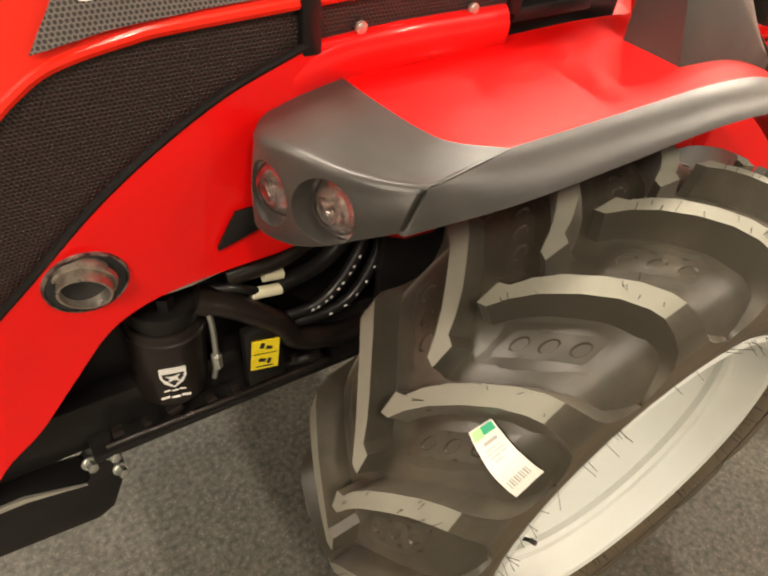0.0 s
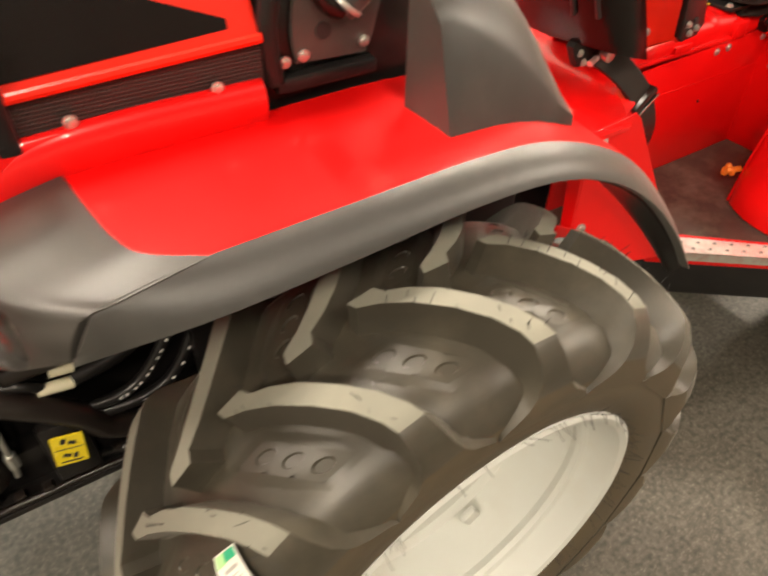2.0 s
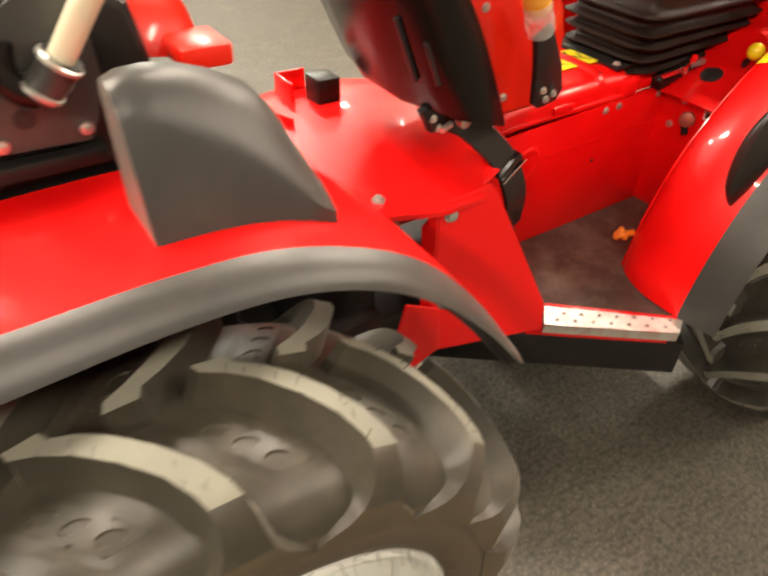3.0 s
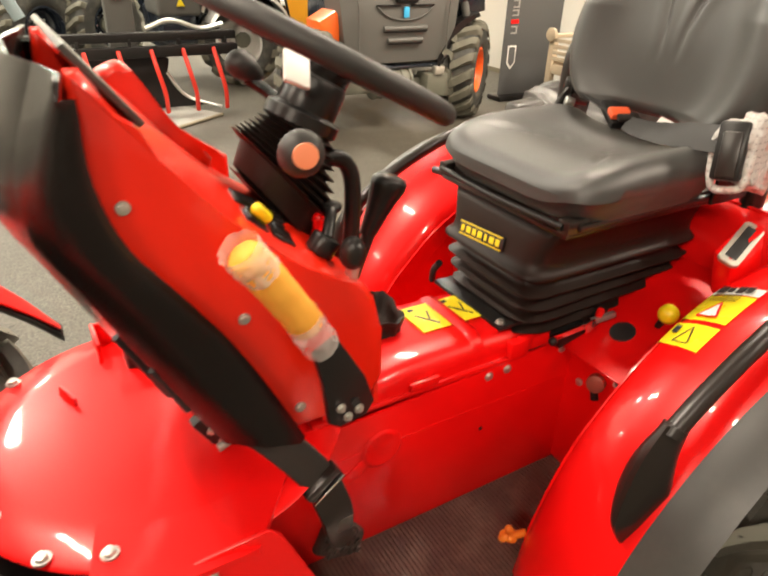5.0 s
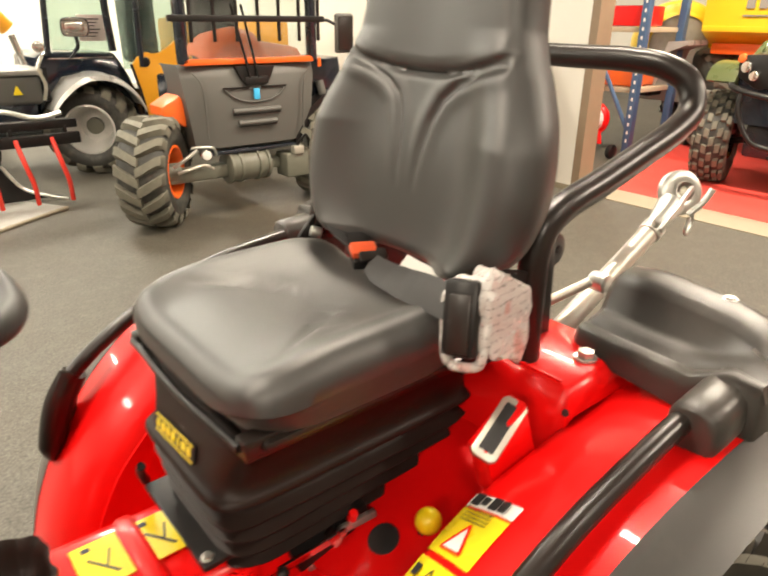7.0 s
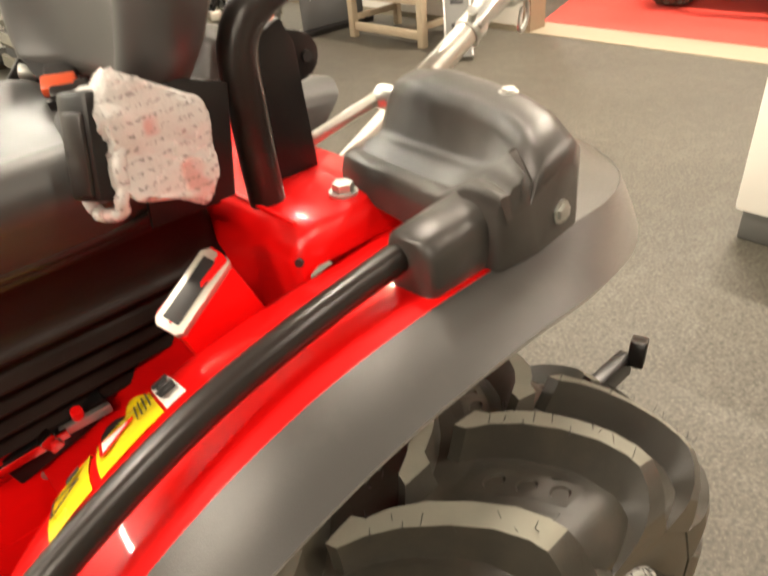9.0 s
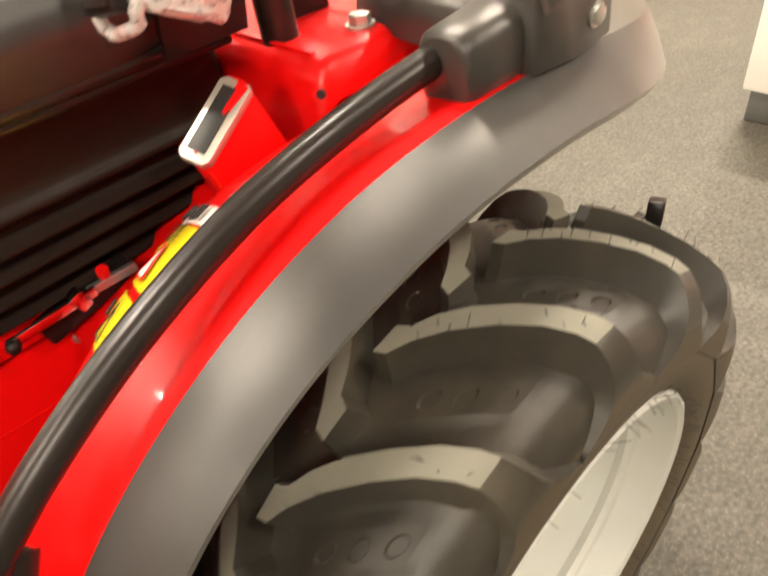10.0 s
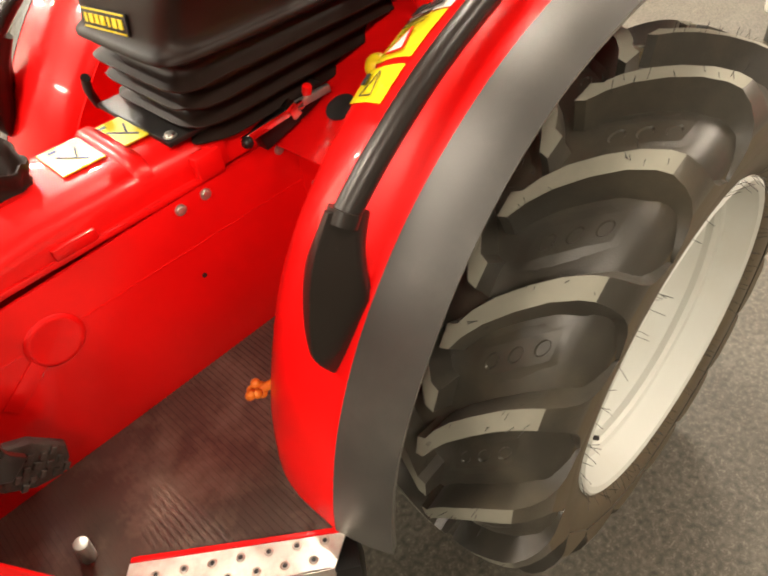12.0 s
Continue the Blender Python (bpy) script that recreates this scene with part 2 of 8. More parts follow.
BUCKLE = material("orange_red_button", (0.72, 0.10, 0.03), 0.4, spread=0.08)
FACE = material("salmon_orange_face", (0.88, 0.28, 0.14), 0.4, spread=0.08)
FILM = material("printed_plastic_film", (0.80, 0.78, 0.75), 0.26, spread=0.08, scale=25, grain=0.8, grain_scale=120)
FILM.node_tree.nodes["Principled BSDF"].inputs["Transmission Weight"].default_value = 0.3


def print_film(m):
    """Pale film with broken rows of dark print and a few red patches."""
    t = m.node_tree
    n, link = t.nodes, t.links.new
    b = n["Principled BSDF"]
    under = b.inputs["Base Color"].links[0].from_socket
    co = n.new("ShaderNodeTexCoord")
    for size, lo, shade, amount, rows_ in ((20.0, 0.55, (0.78, 0.22, 0.17), 0.55, 0.0), (240.0, 0.50, (0.22, 0.19, 0.19), 0.6, 170.0)):
        s = n.new("ShaderNodeTexNoise")
        s.inputs["Scale"].default_value, s.inputs["Detail"].default_value = size, 2
        link(co.outputs["Object"], s.inputs["Vector"])
        r = n.new("ShaderNodeMapRange")
        r.inputs[1].default_value, r.inputs[2].default_value, r.inputs[4].default_value = lo, lo + 0.08, amount
        link(s.outputs["Fac"], r.inputs[0])
        fac = r.outputs[0]
        if rows_:
            w = n.new("ShaderNodeTexWave")
            w.bands_direction = "Z"
            w.inputs["Scale"].default_value, w.inputs["Distortion"].default_value = rows_ / 6.0, 0.6
            link(co.outputs["Object"], w.inputs["Vector"])
            k = n.new("ShaderNodeMath")
            k.operation = "GREATER_THAN"
            k.inputs[1].default_value = 0.72
            link(w.outputs["Fac"], k.inputs[0])
            mul = n.new("ShaderNodeMath")
            mul.operation = "MULTIPLY"
            link(k.outputs[0], mul.inputs[0])
            link(fac, mul.inputs[1])
            fac = mul.outputs[0]
        x = n.new("ShaderNodeMix")
        x.data_type = "RGBA"
        x.inputs[7].default_value = (*shade, 1)
        link(fac, x.inputs[0])
        link(under, x.inputs[6])
        under = x.outputs[2]
    link(under, b.inputs["Base Color"])
    b.inputs["Alpha"].default_value = 0.86


print_film(FILM)


def clear_film():
    m = bpy.data.materials.new("clear_film")
    m.use_nodes = True
    b = m.node_tree.nodes["Principled BSDF"]
    b.inputs["Base Color"].default_value = (0.9, 0.88, 0.84, 1)
    b.inputs["Alpha"].default_value = 0.34
    b.inputs["Roughness"].default_value = 0.22
    return m


FILM_CLEAR = clear_film()
BLUE_MARK = material("light_blue_print", (0.05, 0.42, 0.75), 0.4, spread=0.05)
NOTICE = material("white_notice_card", (0.68, 0.60, 0.56), 0.5, spread=0.08)
TINE = material("bright_red_tine", (0.70, 0.035, 0.02), 0.4, spread=0.1, scale=12)
BLUE_GREY = material("blue_grey_paint", (0.20, 0.25, 0.26), 0.5, spread=0.1)
WHITE_SMOOTH = material("smooth_white_laminate", (0.78, 0.75, 0.68), 0.4, spread=0.04)


# ---- the hall ----
def floor_material():
    """Cast floor: fine pale and dark specks over slow stains."""
    m = material("speckled_grey_floor", (0.058, 0.051, 0.038), 0.56, spec=0.5, spread=0.30, scale=1.7, grain=0.35, grain_scale=330, dirt=(0.115, 0.106, 0.086), dirt_scale=9, dirt_amount=0.55)
    t = m.node_tree
    n, link = t.nodes, t.links.new
    b = n["Principled BSDF"]
    under = b.inputs["Base Color"].links[0].from_socket
    co = n.new("ShaderNodeTexCoord")
    for size, lo, hi, shade, amount in ((170.0, 0.50, 0.62, (0.19, 0.173, 0.134), 0.65), (85.0, 0.48, 0.62, (0.016, 0.014, 0.010), 0.7), (34.0, 0.54, 0.68, (0.125, 0.112, 0.088), 0.4)):
        s = n.new("ShaderNodeTexNoise")
        s.inputs["Scale"].default_value, s.inputs["Detail"].default_value, s.inputs["Roughness"].default_value = size, 2, 0.7
        link(co.outputs["Object"], s.inputs["Vector"])
        r = n.new("ShaderNodeMapRange")
        r.inputs[1].default_value, r.inputs[2].default_value, r.inputs[4].default_value = lo, hi, amount
        link(s.outputs["Fac"], r.inputs[0])
        x = n.new("ShaderNodeMix")
        x.data_type = "RGBA"
        x.inputs[7].default_value = (*shade, 1)
        link(r.outputs[0], x.inputs[0])
        link(under, x.inputs[6])
        under = x.outputs[2]
    link(under, b.inputs["Base Color"])
    return m


FLOOR = floor_material()
WALL = material("white_wall_paint", (0.72, 0.69, 0.62), 0.7, spread=0.05, scale=1.5, grain=0.1, grain_scale=60)
CEILING = material("grey_ceiling", (0.26, 0.25, 0.235), 0.8, spread=0.08, scale=1.0)
CARPET = material("red_carpet", (0.62, 0.05, 0.035), 0.85, spread=0.12, scale=3, grain=0.4, grain_scale=300)
HX0, HX1, HY0, HY1, HZ = -9.0, 16.0, -9.5, 13.0, 4.6


def structure(name, bm, mat, label, category):
    return tagged(part(name, bm, mat, None, label), "", category, "", "structure")


structure("floor", box(HX0 - 0.3, HX1 + 0.3, HY0 - 0.3, HY1 + 0.3, -0.2, 0.0), FLOOR, "dark grey speckled hard hall floor, slightly worn", "floor")
structure("ceiling", box(HX0 - 0.3, HX1 + 0.3, HY0 - 0.3, HY1 + 0.3, HZ, HZ + 0.2), CEILING, "plain grey hall ceiling", "ceiling")
structure("wall_north", box(HX0, HX1, HY1, HY1 + 0.3, 0, HZ), WALL, "plain off-white hall wall", "wall")
structure("wall_south", box(HX0, HX1, HY0 - 0.3, HY0, 0, HZ), WALL, "plain off-white hall wall", "wall")
structure("wall_west", box(HX0 - 0.3, HX0, HY0 - 0.3, HY1 + 0.3, 0, HZ), WALL, "plain off-white hall wall", "wall")
structure("wall_east", box(HX1, HX1 + 0.3, HY0 - 0.3, HY1 + 0.3, 0, HZ), WALL, "plain off-white hall wall", "wall")


def tube_lamp(at, along_x=True, watts=60.0, tint=(1.0, 0.865, 0.69)):
    """A fluorescent fitting under the ceiling: housing, tube and its light."""
    x, y, z = at
    a, b = (0.78, 0.10) if along_x else (0.10, 0.78)
    thing = holder("ceiling_light", at, "white fluorescent ceiling fitting with a lit tube", "ceiling light", "hall ceiling lights")
    part("housing", box(x - a, x + a, y - b, y + b, z - 0.05, z + 0.0, 0.006), WHITE, thing)
    d = bpy.data.lights.new("tube_light", "AREA")
    d.shape, d.size, d.size_y, d.energy, d.color = "RECTANGLE", 2 * a - 0.04, 2 * b - 0.04, watts, tint
    lamp = new("tube_light", d)
    lamp.matrix_world = Matrix.Translation((x, y, z - 0.07))
    return thing


LAMP_Z = HZ - 0.0
WATTS = {(-3.5, -2.6): 330.0, (-0.1, -2.6): 100.0, (3.3, -2.6): 75.0, (6.7, -2.6): 290.0, (10.1, -2.6): 250.0, (-3.5, 2.2): 210.0, (-0.1, 2.2): 190.0, (3.3, 2.2): 190.0, (6.7, 2.2): 400.0, (10.1, 2.2): 220.0}
for lx in (-3.5, -0.1, 3.3, 6.7, 10.1):
    for ly in (-2.6, 2.2, 7.05, 11.0):
        tube_lamp((lx, ly, LAMP_Z), False, WATTS.get((lx, ly), 260.0), (1.0, 0.865, 0.69) if ly < 4 else (0.97, 0.90, 0.75))


# ---- the red tractor ----
tractor = holder("compact_tractor", (1.4, YC, 0.0), "red compact tractor with grey fenders, cream rims and a black seat", "tractor")


def at_side(side):
    """Left (+1) keeps a place, right (-1) mirrors it over the middle line."""
    return (lambda p: Vector((p[0], p[1], p[2]))) if side > 0 else (lambda p: Vector((p[0], 2 * YC - p[1], p[2])))


BEAD = material("brown_dusty_bead", (0.088, 0.068, 0.041), 0.5, spread=0.3, scale=12, grain=0.1, grain_scale=400, dirt=(0.07, 0.06, 0.045), dirt_scale=9, dirt_amount=0.6)


def make_wheel(name, ax, side, label, phase):
    """Tyre with two rows of curved lugs, deep-dish rim, hub. The wheel stands at y = 0.334 on the left."""
    put = at_side(side)
    wheel = new(name)
    wheel.parent = tractor
    wheel.location = put((ax, 0.334, HUB_Z))
    wheel.matrix_parent_inverse = tractor.matrix_world.inverted()
    wheel["label"] = label
    local = lambda r, a, h: Vector((r * math.cos(a), -side * h, r * math.sin(a)))  # noqa: E731

    def ring(profile, seg, bm=None, mats=None):
        rows = [[local(r, 2 * math.pi * i / seg, h) for i in range(seg)] for r, h in profile]
        return loft(rows, True, False, bm, mats)

    shape = [(0.256, 0.118), (0.268, 0.134), (0.290, 0.145), (0.318, 0.150), (0.345, 0.147), (0.368, 0.136), (0.386, 0.115), (0.396, 0.082), (0.401, 0.042), (0.402, 0.0)]
    shape += [(r, -h) for r, h in shape[-2::-1]]
    bm = ring(shape, 96, None, lambda i, j: 2 if i < 4 or i > len(shape) - 6 else 0)

    def under(h):
        a = abs(h)
        for (r0, h0), (r1, h1) in zip(shape[3:10], shape[4:10]):
            if h1 <= a <= h0:
                return r0 + (r1 - r0) * (h0 - a) / (h0 - h1)
        return 0.345

    lugs = 17
    steps = [(-0.008, 0.6, 0.440, 0.0155, 0.008), (0.004, 0.0, 0.441, 0.0165, 0.008), (0.015, -2.8, 0.441, 0.0165, 0.008), (0.033, -6.0, 0.440, 0.0160, 0.009), (0.060, -9.6, 0.437, 0.0150, 0.010), (0.088, -12.8, 0.432, 0.0145, 0.011), (0.112, -14.8, 0.425, 0.0145, 0.014), (0.126, -15.6, 0.418, 0.0145, 0.015), (0.139, -16.0, 0.403, 0.0160, 0.015), (0.1480, -16.2, 0.385, 0.0185, 0.014), (0.1522, -16.2, 0.368, 0.0240, 0.013), (0.1534, -16.2, 0.356, 0.0330, 0.012), (0.1534, -16.2, 0.347, 0.0460, 0.010), (0.1528, -16.2, 0.340, 0.0570, 0.006), (0.1514, -16.2, 0.330, 0.0612, 0.001)]
    sink = {7: (12, 0.046), 8: (28, 0.044), 9: (48, 0.036), 10: (66, 0.028), 11: (78, 0.020), 12: (84, 0.016), 13: (88, 0.012), 14: (90, 0.008)}
    start = phase
    for k in range(lugs):
        for half, shift in ((1, 0.0), (-1, 0.5)):
            mid = radians(start + 360 / lugs * (k + shift))
            rows = []
            for i, (h, turn, top, w, spread_) in enumerate(steps):
                a = mid + radians(turn)
                low, hl = min(under(h), top) - 0.006, h
                if i in sink:
                    low, hl = top - sink[i][1] * math.cos(radians(sink[i][0])), h - sink[i][1] * math.sin(radians(sink[i][0]))
                foot, rm, hm = w + spread_, (low + top * 2) / 3, (hl + h * 2) / 3
                rows.append([local(low, a + foot / low, half * hl), local(rm, a + (w + 0.30 * spread_) / top, half * hm), local(top, a + w / top, half * h), local(top, a - w / top, half * h), local(rm, a - (w + 0.30 * spread_) / top, half * hm), local(low, a - foot / low, half * hl)])
            loft(rows, False, False, bm, lambda i, j: (1 if i < 7 else 0 if i < 10 else 2) if j == 2 else 0)
            bm.faces.new([bm.verts.new(p) for p in rows[0]])
            bm.faces.new([bm.verts.new(p) for p in rows[-1]])
            # a low pad with three oval hollows between two lugs
            marks = ((0.028, 0.0535, 0.042, -18.8), (0.0535, 0.077, 0.065, -21.9), (0.077, 0.101, 0.089, -24.6))

            def on_pad(h, da, lift):
                turn = -18.8 - 124.0 * (h - 0.042)
                return local(under(h) + lift, mid + radians(360 / lugs + turn + da), half * h)

            for h0, h1, hc, _ in marks:
                square, oval = [], []
                for k2 in range(20):
                    c, s = math.cos(2 * math.pi * k2 / 20), math.sin(2 * math.pi * k2 / 20)
                    big = max(abs(c), abs(s))
                    square.append(((h0 + h1) / 2 + (h1 - h0) / 2 * c / big, 2.9 * s / big))
                    oval.append((hc + 0.0072 * c, 1.62 * s + 0.25 * c))
                edge = [on_pad(h, da, 0.0022) for h, da in square]
                lip = [on_pad(h, da, 0.0022) for h, da in oval]
                well = [on_pad(hc + (h - hc) * 0.82, da * 0.82, 0.0) for h, da in oval]
                loft([edge, lip, well], True, False, bm)
                bm.faces.new([bm.verts.new(p) for p in well])
            ends = [on_pad(h, 2.9, 0.0022) for h in (0.028, 0.045, 0.06, 0.08, 0.101)] + [on_pad(h, -2.9, 0.0022) for h in (0.101, 0.08, 0.06, 0.045, 0.028)]
            foot_ = [on_pad(h, da, -0.0006) for h, da in ((0.010, 5.4), (0.045, 5.8), (0.06, 5.8), (0.08, 5.8), (0.120, 5.4), (0.120, -5.4), (0.08, -5.8), (0.06, -5.8), (0.045, -5.8), (0.010, -5.4))]
            loft([foot_, ends], True, False, bm)
    tyre = part("tyre", bm, [RUBBER if ax < 1 else RUBBER_CLEAN, LUG, BEAD], None, "dusty black tractor tyre with curved lugs", 35)
    tyre.parent = wheel
    # soft hairs of rubber left by the mould
    hair = bmesh.new()
    rnd = random.Random(7)
    for k in range(lugs):
        for _ in range(13):
            i = rnd.randrange(1, 7)
            h, turn, top, w, _ = steps[i]
            h += rnd.uniform(-0.012, 0.012)
            a = radians(start + 360 / lugs * k + turn) + rnd.choice((-1, 0.2, 1)) * w / top
            p = local(top - 0.001, a, h)
            q = p + local(rnd.uniform(0.006, 0.017), a + rnd.uniform(-0.5, 0.5), rnd.uniform(-0.004, 0.004))
            tube([p, q], 0.00038, 4, 0, hair, False)
    for k in range(110):
        a = rnd.uniform(0, 2 * math.pi)
        p = local(0.270, a, 0.138)
        q = p + local(rnd.uniform(-0.012, 0.02), a + rnd.uniform(-0.4, 0.4), rnd.uniform(0.008, 0.022))
        tube([p, q], 0.00038, 4, 0, hair, False)
    hairs = tagged(part("mould_hair", hair, INK, None, "thin rubber hairs left by the mould"), kind="stuff")
    hairs.parent = wheel
    dish = [(0.25, 0.1), (0.262, 0.121), (0.27, 0.132), (0.27, 0.138), (0.264, 0.141), (0.255, 0.137), (0.249, 0.122), (0.246, 0.104), (0.24, 0.094), (0.231, 0.09), (0.228, 0.082), (0.232, 0.07), (0.229, 0.055), (0.224, 0.02), (0.219, -0.012), (0.205, -0.024), (0.15, -0.032), (0.115, -0.024), (0.1, -0.007), (0.0, -0.007)]
    rim = part("rim", ring(dish, 96), CREAM, None, "cream painted deep-dish steel rim", 28)
    rim.parent = wheel
    for k in range(4):
        a = 2 * math.pi * (k + 0.35) / 4
        m = Matrix.Translation(local(0.2, a, 0.012)) @ Matrix.Rotation(-a, 4, "Y")
        piece = part("rim_bracket", obox(m, 0.034, 0.014, 0.030, 0.004), CREAM, None)
        piece.parent = wheel
    for k in range(6):
        a = 2 * math.pi * k / 6
        nut = part("wheel_nut", cyl(along((0, -side, 0), local(0.07, a, 0.002)), 0.011, 0.018, 6, 0.001), ZINC, None)
        nut.parent = wheel
    a = math.atan2(0.254 - HUB_Z, -0.115)
    bm = tube([local(0.232, a, 0.060), local(0.218, a, 0.072), local(0.210, a, 0.083)], 0.0035, 8, 6)
    stem = part("valve_stem", bm, DARK if ax < 1 else YELLOW, None)
    stem.parent = wheel
    bm = cyl(along(local(-0.008, a, 0.017), local(0.2085, a, 0.086)), 0.0045, 0.012, 10, 0.001)
    capo = part("valve_cap", bm, INK, None)
    capo.parent = wheel
    if ax < 1 and side > 0:
        # paper tag stuck over the shoulder
        def tag(u, v, lift=0.0):
            h = 0.0705 + 0.0076 * u + (0.068 - 0.006 * u) * v
            a = radians(141.2 - 4.1 * u + 2.9 * v - 2.1 * u * v)
            return local(under(h) + 0.0065 + lift + 0.004 * math.sin(math.pi * v), a, h + 0.002 * v)

        def patch(name, u0, u1, v0, v1, mat_, lift, text):
            rows_ = [[tag(u0 + (u1 - u0) * i / 4, v0 + (v1 - v0) * j / 10, lift) for i in range(5)] for j in range(11)]
            q = part(name, loft(rows_), mat_, None, text, 60, 0.0006)
            q.parent = wheel

        patch("paper_tag", 0, 1, 0, 1, PAPER, 0.0, "white paper tag with green and black print")
        patch("tag_mark", 0.08, 0.48, 0.03, 0.19, LIME, 0.0008, "pale green print")
        patch("tag_mark", 0.48, 0.94, 0.03, 0.17, GREEN_INK, 0.0008, "green print")
        for v0, v1, u0, u1 in ((0.26, 0.31, 0.3, 0.8), (0.37, 0.385, 0.2, 0.75), (0.43, 0.445, 0.2, 0.85), (0.49, 0.505, 0.25, 0.8), (0.56, 0.575, 0.3, 0.6)):
            patch("tag_print", u0, u1, v0, v1, GREY_INK, 0.0008, "")
        for i in range(9):
            patch("tag_bar", 0.14 + 0.082 * i, 0.17 + 0.082 * i + 0.02 * (i % 2), 0.82, 0.92, GREY_INK, 0.0008, "")
    return wheel


PAPER = material("white_paper", (0.78, 0.76, 0.70), 0.55, spread=0.03)
LIME = material("lime_print", (0.45, 0.80, 0.35), 0.5, spread=0.1)
GREEN_INK = material("green_print", (0.03, 0.42, 0.22), 0.5, spread=0.1)
GREY_INK = material("grey_print", (0.42, 0.41, 0.38), 0.5, spread=0.1)
wheels = {}
for nm, ax in (("front_wheel", AXLE_F), ("rear_wheel", AXLE_R)):
    for side in (1, -1):
        wheels[nm, side] = make_wheel(nm, ax, side, "tractor wheel with a lugged tyre on a cream rim", (103.0 if ax < 1 else 103.6))


def strip(curve_a, curve_b, n, cols, bulge=0.0, bm=None, mats=None):
    """A sheet between two curves, swelling upwards in the middle."""
    a, b = catmull(curve_a, n), catmull(curve_b, n)
    rows = []
    for p, q in zip(a, b):
        rows.append([p.lerp(q, j / cols) + Vector((0, 0, bulge * math.sin(math.pi * j / cols))) for j in range(cols + 1)])
    return loft(rows, False, False, bm, mats)


def make_front_fender(side):
    put = at_side(side)
    f = new("front_fender")
    f.parent = tractor
    f.matrix_parent_inverse = tractor.matrix_world.inverted()
    f["label"] = "red front fender with a grey flared edge and a lamp nose"
    P = lambda pts: [put((p[0] + 0.020 * min(1.0, max(0.0, (p[0] - 0.35) / 0.4)), p[1], p[2])) for p in pts]  # noqa: E731
    inner = P([(0.326, 0.575, 0.947), (0.42, 0.575, 0.950), (0.55, 0.575, 0.953), (0.70, 0.575, 0.955), (0.82, 0.57, 0.946), (0.90, 0.54, 0.916), (0.97, 0.48, 0.858), (1.04, 0.42, 0.772), (1.100, 0.36, 0.680)])
    edge = P([(0.340, 0.3760, 0.9415), (0.42, 0.374, 0.946), (0.55, 0.370, 0.952), (0.68, 0.368, 0.956), (0.78, 0.368, 0.946), (0.88, 0.366, 0.910), (0.96, 0.362, 0.858), (1.035, 0.354, 0.776), (1.100, 0.347, 0.680)])
    low = P([(0.275, 0.338, 0.925), (0.40, 0.334, 0.913), (0.53, 0.330, 0.922), (0.66, 0.328, 0.931), (0.77, 0.327, 0.923), (0.87, 0.326, 0.886), (0.955, 0.322, 0.828), (1.035, 0.318, 0.748), (1.103, 0.315, 0.662)])
    bm = strip(inner, edge, 48, 10, 0.0012)
    t = part("fender_top", bm, RED, None, "glossy red fender top", 40, 0.004, 0.0, 0.0)
    t.parent = f
    a, b = catmull(P([(0.314, 0.362, 0.941)]) + edge[1:], 48), catmull(P([(0.286, 0.353, 0.902)]) + low[1:], 48)
    rows = []
    out = put((0, 0, 0)) - put((0, 1, 0))
    for i, (p, q) in enumerate(zip(a, b)):
        row = []
        for j in range(9):
            u = j / 8
            row.append(p.lerp(q, u) + (out * 0.45 + Vector((0, 0, 0.55))) * 0.0075 * math.sin(math.pi * u) ** 0.8 + Vector((0, 0, 0.002)) * (1 - u))
        d = (out * -0.012 + Vector((0, 0, -0.004)))
        row.append(row[-1] + d)
        row.append(row[-1] + out * -0.03 + Vector((0, 0, 0.012)))
        rows.append(row)
    g = part("fender_flare", loft(rows), GREY, None, "matt grey plastic fender flare", 50, 0.004)
    g.parent = f
    # black lining under the fender
    u_in = [p - Vector((0, 0, 0.012)) for p in catmull(inner, 48)]
    u_out = [p - out * 0.016 - Vector((0, 0, 0.004)) for p in catmull(low, 48)]
    lining = part("fender_lining", loft([[p.lerp(q, k / 6) - Vector((0, 0, 0.024 * math.sin(math.pi * k / 6))) for k in range(7)] for p, q in zip(u_in[18:], u_out[18:])]), BLACK, None, "black lining under the fender", 60, 0.003)
    lining.parent = f
    # the grey lamp nose: a bent front wall with a soft crest, and a flat top that ends in a slant over the red
    plan = [(0.285, 0.575, 0.850, 0.936), (0.245, 0.562, 0.832, 0.928), (0.221, 0.538, 0.824, 0.928), (0.211, 0.505, 0.828, 0.935), (0.220, 0.460, 0.838, 0.943), (0.238, 0.420, 0.857, 0.941), (0.262, 0.385, 0.882, 0.940), (0.290, 0.358, 0.900, 0.941)]
    ends = [(0.337, 0.572), (0.337, 0.562), (0.339, 0.545), (0.342, 0.515), (0.346, 0.478), (0.352, 0.438), (0.366, 0.402), (0.416, 0.3725)]
    feet = catmull([Vector((x, y, z)) for x, y, z, _ in plan], 48)
    crest = catmull([Vector((x + 0.004 + 0.014 * k / 7, y, z)) for k, (x, y, _, z) in enumerate(plan)], 48)
    back = catmull([Vector((x, y, 0.9510 if y > 0.39 else 0.9475)) for x, y in ends], 48)
    rows = []
